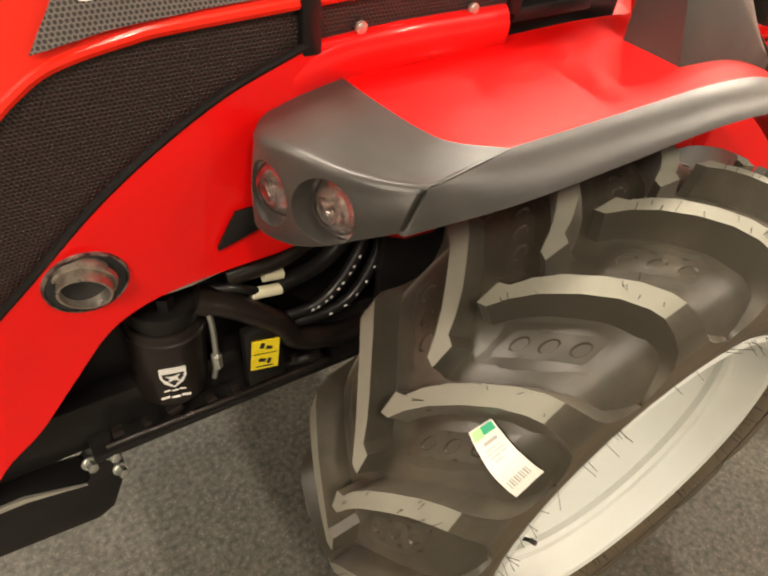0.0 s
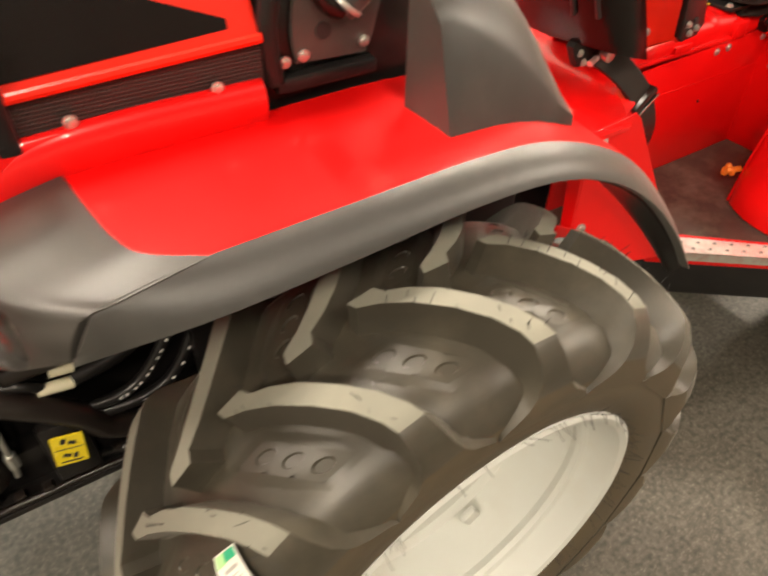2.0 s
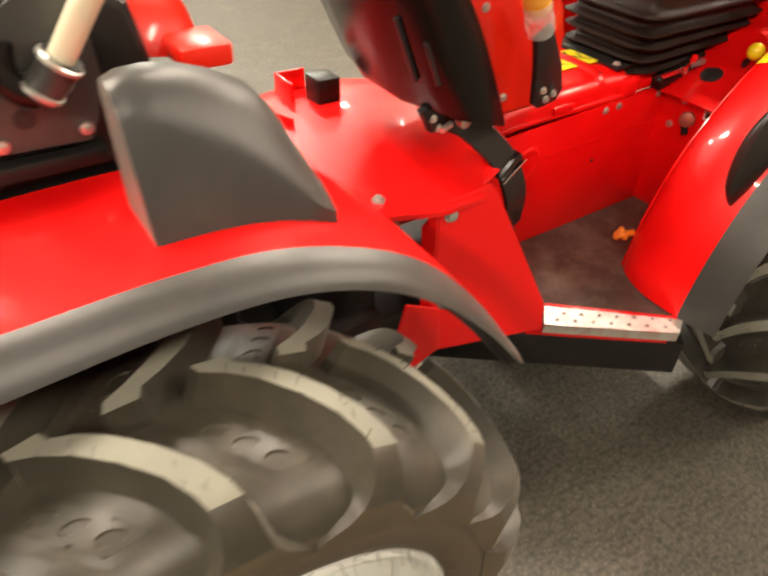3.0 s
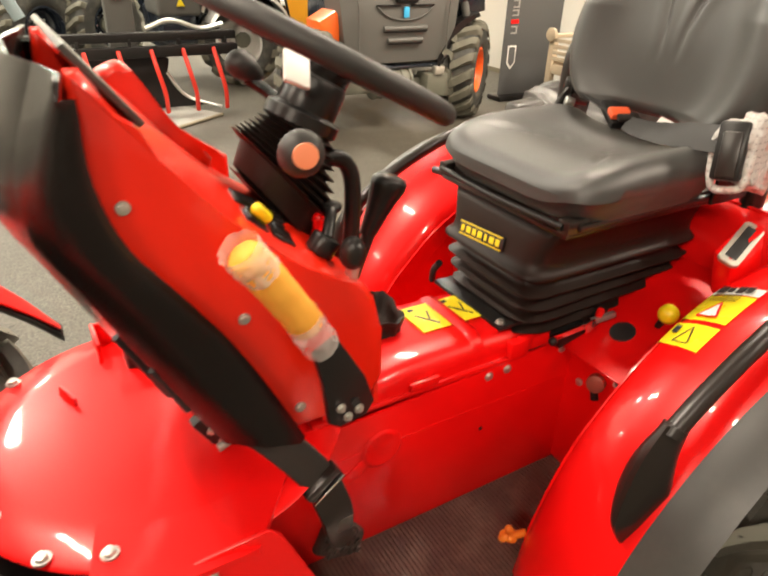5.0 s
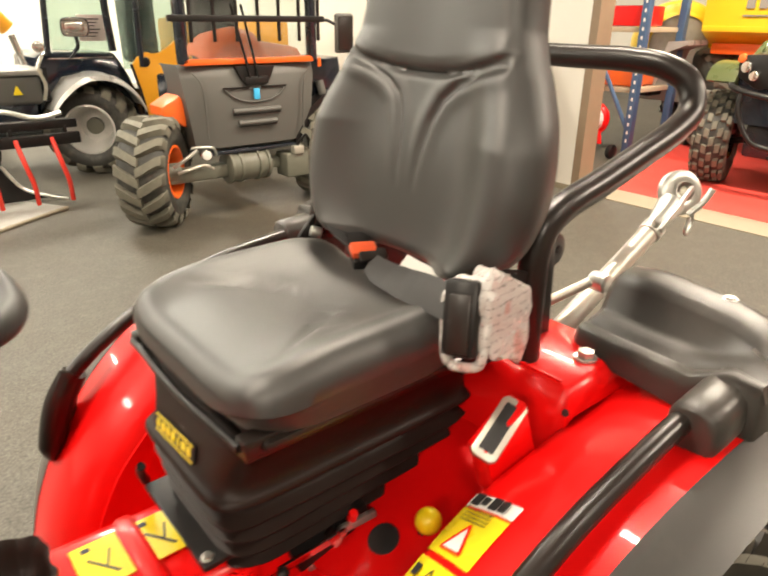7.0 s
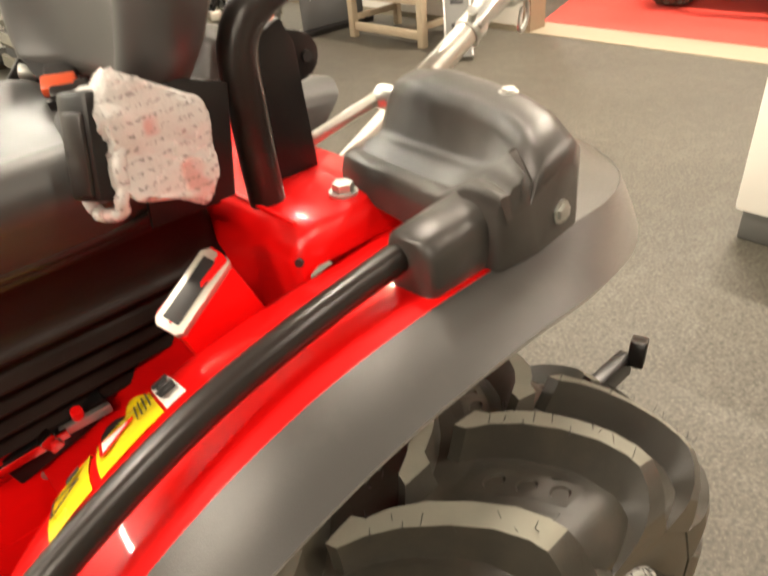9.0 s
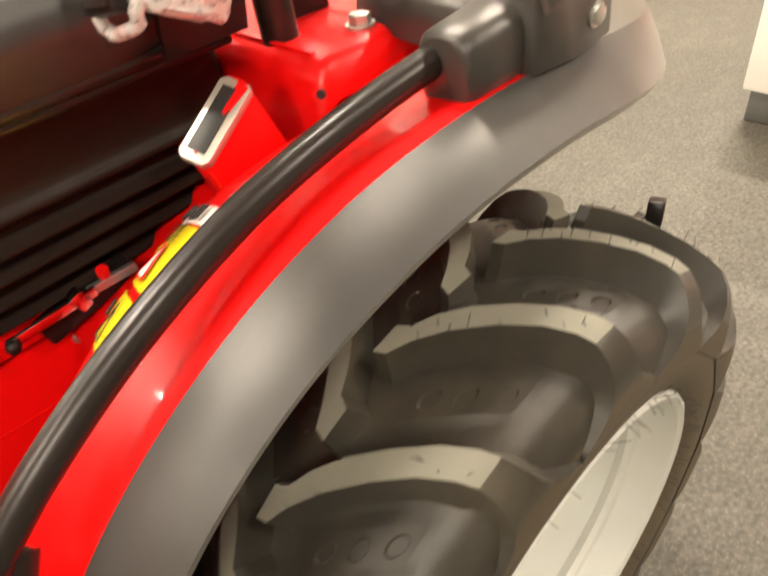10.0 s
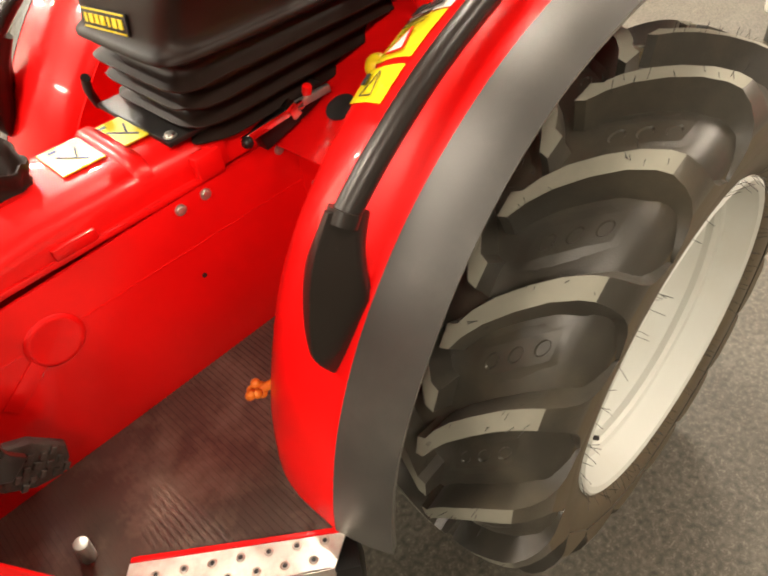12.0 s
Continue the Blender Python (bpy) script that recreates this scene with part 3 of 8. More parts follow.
    for k, (p, q, r) in enumerate(zip(feet, crest, back)):
        d = Vector((-0.85, -0.5, 0)).normalized() if 0 < k < 47 else Vector((-0.85, -0.5, 0)) * 0
        wall = [p.lerp(q, v) + d * 0.006 * math.sin(math.pi * v) for v in (0.0, 0.06, 0.14, 0.28, 0.44, 0.6, 0.76, 0.88)]
        wall[0] = wall[0] - d * 0.006
        lip = [q + Vector((-0.003, -0.001, -0.004)), q + Vector((0.0, 0.0, 0.001)), q + (r - q) * 0.05 + Vector((0, 0, 0.0025))]
        roof = [q.lerp(r, v) + Vector((0, 0, (0.0025 + 0.0015 * math.sin(math.pi * v)) * (1 - k / 50))) for v in (0.15, 0.3, 0.5, 0.7, 0.85, 0.985)]
        tail = [r + Vector((0, 0, -0.001)), r - Vector((0.004, 0, 0.016)), p.lerp(r, 0.55) - Vector((0, 0, 0.020 - 0.010 * k / 47)), p.lerp(r, 0.18) - Vector((0, 0, 0.005))]
        ring = wall + lip + roof + tail
        if k == 47:
            ring = [c + Vector((-0.001, 0.004, 0)) for c in ring[:9]] + ring[9:]
        rows.append([put(c) for c in ring])
    nose_bm = loft(rows, True, True)
    bmesh.ops.recalc_face_normals(nose_bm, faces=nose_bm.faces)
    tab = part("nose_tab", plate([(0.180, 0.780), (0.1795, 0.785), (0.204, 0.826), (0.240, 0.826), (0.230, 0.794)], put((0, 0.552, 0)).y if side > 0 else put((0, 0.556, 0)).y, 0.004, 0.001), BLACK, None, "small black tab under the nose")
    tab.parent = f
    liner = part("fender_liner", plate([(0.365, 0.82), (0.384, 0.738), (0.405, 0.722), (0.438, 0.704), (0.483, 0.700), (0.515, 0.715), (0.535, 0.74), (0.55, 0.85)], put((0, 0.552 if side > 0 else 0.558, 0)).y, 0.006, 0.002), RED, None, "red inner edge under the flare")
    liner.parent = f
    nose = part("lamp_nose", nose_bm, GREY_DEEP, None, "smooth grey moulded lamp nose", 50)
    nose.parent = f
    for x, y, z in ((0.212, 0.486, 0.887), (0.240, 0.419, 0.899)):
        m = along(put((-1, -0.22, 0.0)) - put((0, 0, 0)), put((x, y, z)))
        cut = new("cutter", finish("cutter", cyl(m @ pose(0, 0, 0.008), 0.0310, 0.076, 40, 0, None, 0.0365), GREY))
        m = m @ pose(0, 0, 0.004)
        mod = nose.modifiers.new("hole", "BOOLEAN")
        mod.operation, mod.object, mod.solver = "DIFFERENCE", cut, "EXACT"
        done = bpy.data.meshes.new_from_object(nose.evaluated_get(bpy.context.evaluated_depsgraph_get()))
        nose.modifiers.clear()
        nose.data = done
        bpy.data.objects.remove(cut)
        lens = part("lamp_lens", turned([(0.0, -0.006), (0.005, -0.0062), (0.007, -0.0078), (0.012, -0.0085), (0.014, -0.0072), (0.019, -0.0085), (0.021, -0.0105), (0.0255, -0.014), (0.0285, -0.020)], m, 40), LENS, None, "clear ringed lamp glass", 40, 0.002)
        lens.parent = f
        cup = part("lamp_reflector", turned([(0.0, -0.030), (0.005, -0.030), (0.0065, -0.024), (0.011, -0.026), (0.013, -0.022), (0.018, -0.024), (0.020, -0.019), (0.0285, -0.020), (0.0325, -0.020)], m, 40), AMBER, None, "bright lamp reflector")
        cup.parent = f
    nose.data.polygons.foreach_set("use_smooth", [True] * len(nose.data.polygons))
    nose.data.set_sharp_from_angle(angle=radians(45))
    return f


LENS = bpy.data.materials.new("lamp_glass")
LENS.use_nodes = True
LENS.node_tree.nodes["Principled BSDF"].inputs["Transmission Weight"].default_value = 1.0
LENS.node_tree.nodes["Principled BSDF"].inputs["Roughness"].default_value = 0.03
LENS.node_tree.nodes["Principled BSDF"].inputs["IOR"].default_value = 1.3
AMBER = material("bright_lamp_reflector", (0.86, 0.76, 0.72), 0.18, metal=0.85, spread=0.5, scale=70)
make_front_fender(1), make_front_fender(-1)


# black-grey cap on the fender, a leaning wedge with a rounded back
def make_cap(side):
    put = at_side(side)
    stations = ((0.698, 1.088, 0.446, 1.064, 0.955), (0.712, 1.094, 0.444, 1.066, 0.953), (0.735, 1.095, 0.440, 1.055, 0.951), (0.760, 1.092, 0.436, 1.040, 0.948), (0.792, 1.081, 0.430, 1.018, 0.943), (0.828, 1.062, 0.422, 0.986, 0.937), (0.852, 1.034, 0.416, 0.962, 0.933), (0.872, 0.992, 0.412, 0.946, 0.930), (0.884, 0.962, 0.412, 0.938, 0.928))
    rows = []
    for x, zt, yr, zr, zf in stations:
        ring = [(x, 0.500, zf - 0.010), (x, 0.4105, zf - 0.010), (x, yr - 0.001, zr)]
        ring += [(x, yr + (0.486 - yr) * u, zr + (zt - zr) * u + 0.010 * math.sin(math.pi * u)) for u in (0.2, 0.45, 0.7, 0.9)]
        ring += [(x, 0.492, zt), (x, 0.500, zt - 0.012)]
        rows.append([put(p) for p in ring])
    bm = loft(rows, True, True)
    es = [e for e in bm.edges if len(e.link_faces) == 2 and e.calc_face_angle() > radians(24)]
    bmesh.ops.bevel(bm, geom=es, offset=0.007, segments=3, profile=0.6, affect="EDGES")
    return part("fender_cap", bm, GREY, tractor, "grey plastic cap on the front fender", 45)


make_cap(1), make_cap(-1)


# ---- hood ----
def hood_side(side):
    put = at_side(side)
    skin = new("hood_side")
    skin.parent = tractor
    skin.matrix_parent_inverse = tractor.matrix_world.inverted()
    skin["label"] = "red hood side with a black perforated grille"
    flip = Matrix() if side > 0 else Matrix.Translation((0, 2 * YC, 0)) @ Matrix.Diagonal((1, -1, 1, 1))
    low = outline([(-0.44, 0.482), (-0.35, 0.47), (-0.16, 0.505), (-0.097, 0.557), (-0.054, 0.592), (0.0, 0.655), (0.048, 0.708), (0.10, 0.733), (0.17, 0.742), (0.28, 0.745)], 40)
    high = outline([(0.30, 0.992), (0.198, 0.953), (0.083, 0.882), (-0.03, 0.786), (-0.14, 0.70), (-0.30, 0.62), (-0.44, 0.585)], 40)
    bm = plate(low + [(0.40, 0.80), (0.555, 0.90), (0.555, 0.998), (0.45, 0.998)] + high, 0.56, 0.012, 0.004, None, flip)
    q = part("side_panel", bm, RED, None, "curved glossy red lower hood panel", 30)
    q.parent = skin
    # rounded roll of the panel above the fender
    bm = tube([put((0.555, 0.568, 0.972)), put((0.40, 0.568, 0.972)), put((0.32, 0.572, 0.963)), put((0.26, 0.590, 0.935))], 0.026, 16, 20)
    for v in bm.verts:
        v.co.y = 0.5665 + (v.co.y - 0.568) * 0.55 if side > 0 else 2 * YC - 0.5665 + (v.co.y - 2 * YC + 0.568) * 0.55
    q = part("panel_roll", bm, RED, None)
    q.parent = skin
    # grille sheet, set back, and its rim
    ghigh = outline([(-0.42, 0.72), (-0.20, 0.80), (-0.05, 0.895), (0.0, 0.953), (0.036, 0.984), (0.070, 1.002), (0.13, 1.014), (0.20, 1.020), (0.56, 1.034)], 40)
    bm = plate([(0.56, 0.985), (0.30, 0.985)] + outline([(0.29, 0.982), (0.198, 0.945), (0.083, 0.874), (-0.03, 0.778), (-0.14, 0.69), (-0.42, 0.66)], 30) + ghigh, 0.569, 0.006, 0.0, None, flip)
    q = part("grille", bm, MESH, None, "black perforated grille sheet")
    q.parent = skin
    edge = [put((x, 0.562, z)) for x, z in outline([(0.30, 0.992), (0.198, 0.953), (0.083, 0.882), (-0.03, 0.786), (-0.14, 0.70), (-0.30, 0.62)], 30)]
    q = part("grille_trim", tube(edge, 0.0045, 8), BLACK, None)
    q.parent = skin
    edge = [put((x, 0.566, z + 0.006)) for x, z in ghigh]
    q = part("red_strip", tube(edge, 0.0055, 8), RED_PLASTIC, None, "thin orange-red strip over the grille")
    q.parent = skin
    q = part("grille_post", obox(flip @ Matrix.Translation((0.303, 0.566, 1.030)), 0.022, 0.016, 0.10, 0.004), BLACK, None)
    q.parent = skin
    # the upper side, which leans in towards the top
    base = [put((x, 0.570, z + 0.006)) for x, z in ghigh]
    roof = [put((x, 0.615, max(z + 0.03, 1.135))) for x, z in ghigh]
    top = [put((x, YC, 1.175)) for x, z in ghigh]
    rows = [base, [b.lerp(r, 0.5) + Vector((0, 0, 0)) for b, r in zip(base, roof)], roof, [r.lerp(t_, 0.35) + Vector((0, 0, 0.012)) for r, t_ in zip(roof, top)], top]
    q = part("hood_shell", loft(rows), RED_PLASTIC, None, "orange-red upper hood shell", 50, 0.004)
    q.parent = skin
    # honeycomb decal with the maker's mark as plain shapes
    deco = [(0.054, 1.016), (0.130, 1.118), (0.29, 1.128), (0.29, 1.037), (0.20, 1.033), (0.12, 1.027)]
    lean = flip @ Matrix.Translation((0, 0.5775, 1.045)) @ Matrix.Rotation(radians(-21.5), 4, "X") @ Matrix.Translation((0, 0, -1.045))
    q = part("honeycomb_decal", plate(deco, -0.004, 0.003, 0.0, None, lean), MESH_GREY, None, "grey honeycomb decal")
    q.parent = skin
    for i in range(7):
        x0 = 0.098 + 0.0265 * i
        ring = [(x0 + 0.011 + 0.0105 * math.copysign(abs(math.cos(a)) ** 0.6, math.cos(a)), 1.066 + 0.016 * math.copysign(abs(math.sin(a)) ** 0.6, math.sin(a))) for a in (2 * math.pi * k / 16 for k in range(16))]
        q = part("maker_mark", plate(ring, -0.0062, 0.002, 0, None, lean), WHITE, None, "white plain block of a maker's mark")
        q.parent = skin
    deco = [(0.315, 1.040), (0.315, 1.128), (0.36, 1.128), (0.53, 1.060), (0.53, 1.050)]
    q = part("dark_decal", plate(deco, -0.004, 0.003, 0.0, None, lean), DARK, None, "dark grey wedge decal")
    q.parent = skin
    for bx in (0.36, 0.505):
        bolt(skin, put((bx, 0.562, 1.0)), put((0, -1, 0)) - put((0, 0, 0)), 0.005, 0.004)
    # exhaust outlet
    m = along(put((-0.25, -0.9, -0.25)) - put((0, 0, 0)), put((0.039, 0.553, 0.790)))
    bm = turned([(0.024, -0.05), (0.024, 0.014), (0.0265, 0.014), (0.0265, -0.05)], m, 40)
    q = part("exhaust_inside", cyl(m @ pose(0, 0, -0.024), 0.0238, 0.004, 32), RUST, None)
    q.parent = skin
    q = part("exhaust_pipe", bm, STAINED, None, "bright heat-stained exhaust outlet")
    q.parent = skin
    oval = Matrix.Translation(put((0.041, 0.5585, 0.786))) @ pose(0, 0, 0, 90) @ Matrix.Diagonal((1.0, 0.86, 1.0, 1.0))
    # Flat disc: the shade inside the opening is put in as black.
    q = part("exhaust_opening", cyl(oval, 0.039, 0.004, 48), INK, None, "flat black oval for the shaded opening round the outlet")
    q.parent = skin
    q = part("exhaust_lip", turned([(0.0385, -0.003), (0.040, 0.003), (0.042, 0.003), (0.0435, -0.003)] if side > 0 else [(0.0385, 0.003), (0.040, -0.003), (0.042, -0.003), (0.0435, 0.003)], oval, 48), SOOT, None)
    q.parent = skin
    q = part("exhaust_ring", turned([(0.0262, 0.0005), (0.029, 0.002), (0.031, 0.001), (0.032, -0.004)], m, 40), STAINED, None, "sooty ring round the exhaust outlet")
    q.parent = skin
    return skin


RUST = material("brown_scale", (0.085, 0.045, 0.030), 0.7, spread=0.4, scale=60)
STAINED = material("stained_steel", (0.66, 0.60, 0.52), 0.3, metal=0.9, spread=0.2, scale=40, dirt=(0.12, 0.09, 0.06), dirt_scale=40, dirt_amount=0.8)
SOOT = material("sooty_steel", (0.05, 0.035, 0.03), 0.5, metal=0.5, spread=0.4, scale=50, dirt=(0.5, 0.46, 0.4), dirt_scale=45, dirt_amount=0.9)
hood_side(1), hood_side(-1)


# plain front that closes the hood
part("hood_front", box(-0.44, -0.41, 0.575, 1.145, 0.58, 1.15, 0.012), RED_PLASTIC, tractor, "plain orange-red front of the hood")
# rear end of the hood, rounded down behind the engine opening
rows = []
for y, z in ((0.600, 1.060), (0.615, 1.095), (0.65, 1.125), (0.72, 1.148), (0.80, 1.158), (0.92, 1.158), (1.00, 1.148), (1.07, 1.125), (1.105, 1.095), (1.12, 1.060)):
    rows.append([Vector((x, y, z + dz)) for x, dz in ((0.70, 0.004), (0.76, 0.002), (0.80, -0.004), (0.822, -0.016), (0.834, -0.036), (0.838, -0.075), (0.835, -0.12))])
part("hood_rear", loft(rows), RED_PLASTIC, tractor, "rounded orange-red rear end of the hood", 60, 0.004)
part("hood_tab", box(0.79, 0.845, 0.55, 0.62, 1.055, 1.078, 0.005), RED_PLASTIC, tractor, "small orange-red tab behind the hood")


# ---- engine, frame and undercarriage ----
def sub(name, bm, mat, parent, label="", smooth=40, thick=0.0, bevel=0.0):
    """A part of a part: the parent stands at the origin of its own frame."""
    ob = part(name, bm, mat, None, label, smooth, thick, bevel)
    ob.parent = parent
    return ob


def group_part(name, label=""):
    e = new(name)
    e.parent = tractor
    e.matrix_parent_inverse = tractor.matrix_world.inverted()
    if label:
        e["label"] = label
    return e


engine = group_part("engine", "black engine with hoses, filter and brackets")
sub("engine_block", box(-0.35, 0.62, 0.66, 1.06, 0.46, 1.02, 0.02), BLACK, engine)
sub("frame_rail", box(-0.30, 1.10, 0.625, 0.66, 0.44, 0.53, 0.005), BLACK, engine)
sub("rail_lip", box(-0.02, 0.62, 0.585, 0.63, 0.455, 0.467, 0.003), BLACK, engine)
m = along((0.05, -0.06, 1), (0.114, 0.628, 0.580))
sub("oil_filter", cyl(m, 0.050, 0.145, 48, 0.012), BLACK_GLOSS, engine, "black oil filter canister")
sub("filter_seam", turned([(0.0495, 0.0), (0.053, 0.002), (0.053, 0.007), (0.0495, 0.009)], m @ pose(0, 0, 0.052), 48), BLACK_GLOSS, engine)
sub("filter_head", cyl(along((0.05, -0.06, 1), (0.118, 0.622, 0.668)), 0.047, 0.028, 32, 0.006), BLACK, engine)
sub("filter_bolt", cyl(along((0, 0, 1), (0.118, 0.60, 0.69)), 0.012, 0.02, 6, 0.001), BLACK, engine)
fm = Matrix.Translation((0.104, 0.5785, 0.578)) @ pose(0, 0, 0, -4, 3, -11)
sub("filter_badge", plate([(-0.017, 0.017), (-0.017, 0.004), (-0.012, -0.008), (0.0, -0.017), (0.012, -0.008), (0.017, 0.004), (0.017, 0.017)], -0.004, 0.003, 0, None, fm), WHITE, engine, "white shield badge on the filter")
sub("badge_field", plate([(-0.014, 0.009), (-0.013, 0.002), (0.0, -0.0135), (0.013, 0.002), (0.014, 0.009)], -0.0046, 0.001, 0, None, fm), INK, engine)
sub("badge_shape", plate([(-0.010, 0.006), (-0.002, 0.004), (0.009, 0.007), (0.005, 0.001), (0.008, -0.005), (0.0, -0.002), (-0.008, -0.005), (-0.004, 0.001)], -0.0052, 0.001, 0, None, fm), WHITE, engine)
for i, w in enumerate((0.030, 0.040)):
    for k in range(3):
        sub("filter_print", obox(fm @ Matrix.Translation(((k - 1) * w / 3, -0.0032 + 0.0009 * abs(k - 1), -0.023 - 0.0125 * i)) @ pose(0, 0, 0, 0, 0, -6 * (k - 1)), w / 3.5, 0.0015, 0.0018 + 0.0012 * i, 0, 1), WHITE, engine)
sub("pipe", tube([(0.150, 0.60, 0.668), (0.165, 0.592, 0.655), (0.168, 0.59, 0.62), (0.166, 0.592, 0.56), (0.162, 0.60, 0.52)], 0.0042, 10, 18), ZINC, engine, "bright bent pipe")
sub("pipe_nut", cyl(along((0, 0, 1), (0.167, 0.591, 0.562)), 0.0075, 0.024, 6), ZINC, engine)
lm = Matrix.Translation((0.232, 0.578, 0.553)) @ pose(0, 0, 0, 0, 6, -8)
sub("warning_label", obox(lm, 0.040, 0.002, 0.058), YELLOW_LABEL, engine, "yellow warning label")
for x, z, w, h in ((-0.005, 0.019, 0.006, 0.010), (0.005, 0.014, 0.009, 0.006), (-0.004, -0.010, 0.010, 0.006), (0.006, -0.013, 0.005, 0.010), (0.0, -0.023, 0.026, 0.002), (0.0, 0.003, 0.034, 0.0010)):
    sub("label_print", obox(lm @ Matrix.Translation((x, -0.0014, z)) @ pose(0, 0, 0, 0, 15 if h > 0.005 else 0, 0), w, 0.001, h, 0, 1), INK, engine)
sub("label_plate", box(0.205, 0.262, 0.581, 0.60, 0.49, 0.60, 0.004), BLACK, engine)
sub("bright_strip", plate([(0.115, 0.722), (0.15, 0.7345), (0.20, 0.741), (0.262, 0.7425), (0.20, 0.733), (0.15, 0.724)], 0.5735, 0.012, 0.001), ZINC, engine, "bare metal edge strip under the hood")
hoses = (([(0.158, 0.605, 0.672), (0.205, 0.595, 0.645), (0.258, 0.592, 0.595), (0.292, 0.598, 0.540), (0.38, 0.605, 0.502), (0.47, 0.62, 0.50)], 0.0185), ([(0.215, 0.61, 0.61), (0.273, 0.598, 0.593), (0.337, 0.595, 0.603), (0.392, 0.60, 0.662), (0.43, 0.62, 0.73)], 0.0085), ([(0.24, 0.612, 0.585), (0.295, 0.598, 0.572), (0.369, 0.595, 0.580), (0.418, 0.60, 0.632), (0.45, 0.62, 0.70)], 0.0085), ([(0.16, 0.62, 0.675), (0.21, 0.60, 0.672), (0.235, 0.60, 0.655)], 0.007), ([(0.27, 0.602, 0.65), (0.34, 0.605, 0.665), (0.42, 0.62, 0.72)], 0.012), ([(0.20, 0.61, 0.69), (0.28, 0.605, 0.70), (0.36, 0.615, 0.73)], 0.016), ([(0.25, 0.62, 0.47), (0.30, 0.598, 0.485), (0.335, 0.60, 0.475), (0.345, 0.61, 0.455)], 0.007))
for p, r in hoses:
    sub("hose", tube(p, r, 14, 28), BLACK_GLOSS if r > 0.015 else BLACK, engine, "black rubber hose")
sub("hose_end", tube([(0.153, 0.602, 0.675), (0.170, 0.600, 0.665)], 0.0195, 16), BLACK_GLOSS, engine)
for p in (((0.228, 0.60, 0.653), (0.270, 0.598, 0.648)), ((0.248, 0.604, 0.674), (0.276, 0.604, 0.669))):
    sub("hose_sleeve", tube(p, 0.0085, 12), WHITE_PLASTIC, engine, "pale hose sleeve")
for hs_, step in ((hoses[1][0], 3), (hoses[2][0], 2)):
    pts = catmull(hs_, 60)
    for i in [k for k in range(22, 46) if (k * 7 + step) % 5 < step - 1]:
        d = (pts[i + 1] - pts[i]).normalized()
        at_ = pts[i] + Vector((0, -0.0083, 0.0015))
        sub("hose_mark", obox(along((0, -1, 0.2), at_) @ pose(0, 0, 0, 0, 0, math.degrees(math.atan2(d.z, d.x))), 0.0045, 0.003, 0.0006), WHITE, engine)
rnd = random.Random(11)
sub("rail_pipe", tube([(0.0, 0.592, 0.474), (0.12, 0.588, 0.476), (0.24, 0.590, 0.472), (0.34, 0.592, 0.468)], 0.005, 10, 14), BLACK_GLOSS, engine, "thin black pipe along the rail")
for i in range(8):
    x = 0.02 + 0.043 * i + rnd.uniform(-0.008, 0.008)
    sub("clip", obox(Matrix.Translation((x, 0.596 + rnd.uniform(-0.006, 0.006), 0.480 + rnd.uniform(0, 0.012))) @ pose(0, 0, 0, 0, rnd.uniform(-20, 20), 0), rnd.uniform(0.008, 0.022), 0.014, rnd.uniform(0.006, 0.013), 0.002), BLACK_GLOSS, engine)
# front bracket with three bolts
sub("front_bracket", plate([(-0.34, 0.432), (-0.118, 0.425), (-0.035, 0.398), (-0.012, 0.455), (0.010, 0.470), (0.014, 0.395), (-0.018, 0.318), (-0.045, 0.303), (-0.34, 0.33)], 0.600, 0.05, 0.006), BLACK, engine, "black front bracket plate")
sub("bracket_edge", plate([(-0.20, 0.432), (-0.115, 0.432), (-0.04, 0.404), (-0.115, 0.424), (-0.20, 0.424)], 0.594, 0.006, 0.001), ZINC_SATIN, engine, "bare edge of the bracket")
for p in ((0.002, 0.597, 0.450), (-0.028, 0.597, 0.448), (0.005, 0.597, 0.408)):
    bolt(engine, p, (0.3, -1, 0.2), 0.0075, 0.016)
# what stands open above the red fender: a black cover, a grey plate with a hole, a pale pipe
sub("engine_cover", plate(outline([(0.555, 0.93), (0.56, 1.03), (0.585, 1.10), (0.64, 1.14), (0.70, 1.145)], 16) + [(0.76, 1.12), (0.78, 1.0), (0.78, 0.90)], 0.585, 0.20, 0.012), BLACK, engine, "black engine cover")
sub("engine_plate", plate(outline([(0.604, 0.999), (0.600, 1.035), (0.608, 1.078), (0.632, 1.118), (0.665, 1.14)], 12) + [(0.712, 1.14), (0.716, 1.06), (0.703, 1.014), (0.693, 0.996)], 0.576, 0.006, 0.002), GREY, engine, "grey plate with a round hole")
sub("plate_hole", cyl(along((0, -1, 0), (0.638, 0.5755, 1.031)), 0.0095, 0.003, 24), INK, engine)
sub("pale_tube", tube([(0.672, 0.562, 1.070), (0.690, 0.552, 1.100), (0.715, 0.540, 1.140), (0.745, 0.525, 1.185)], 0.0125, 14, 14), WHITE_PLASTIC, engine, "pale plastic pipe")
sub("pipe_joint", tube([(0.655, 0.566, 1.056), (0.672, 0.562, 1.070), (0.684, 0.556, 1.088)], 0.0185, 16), GREY, engine, "grey pipe joint")
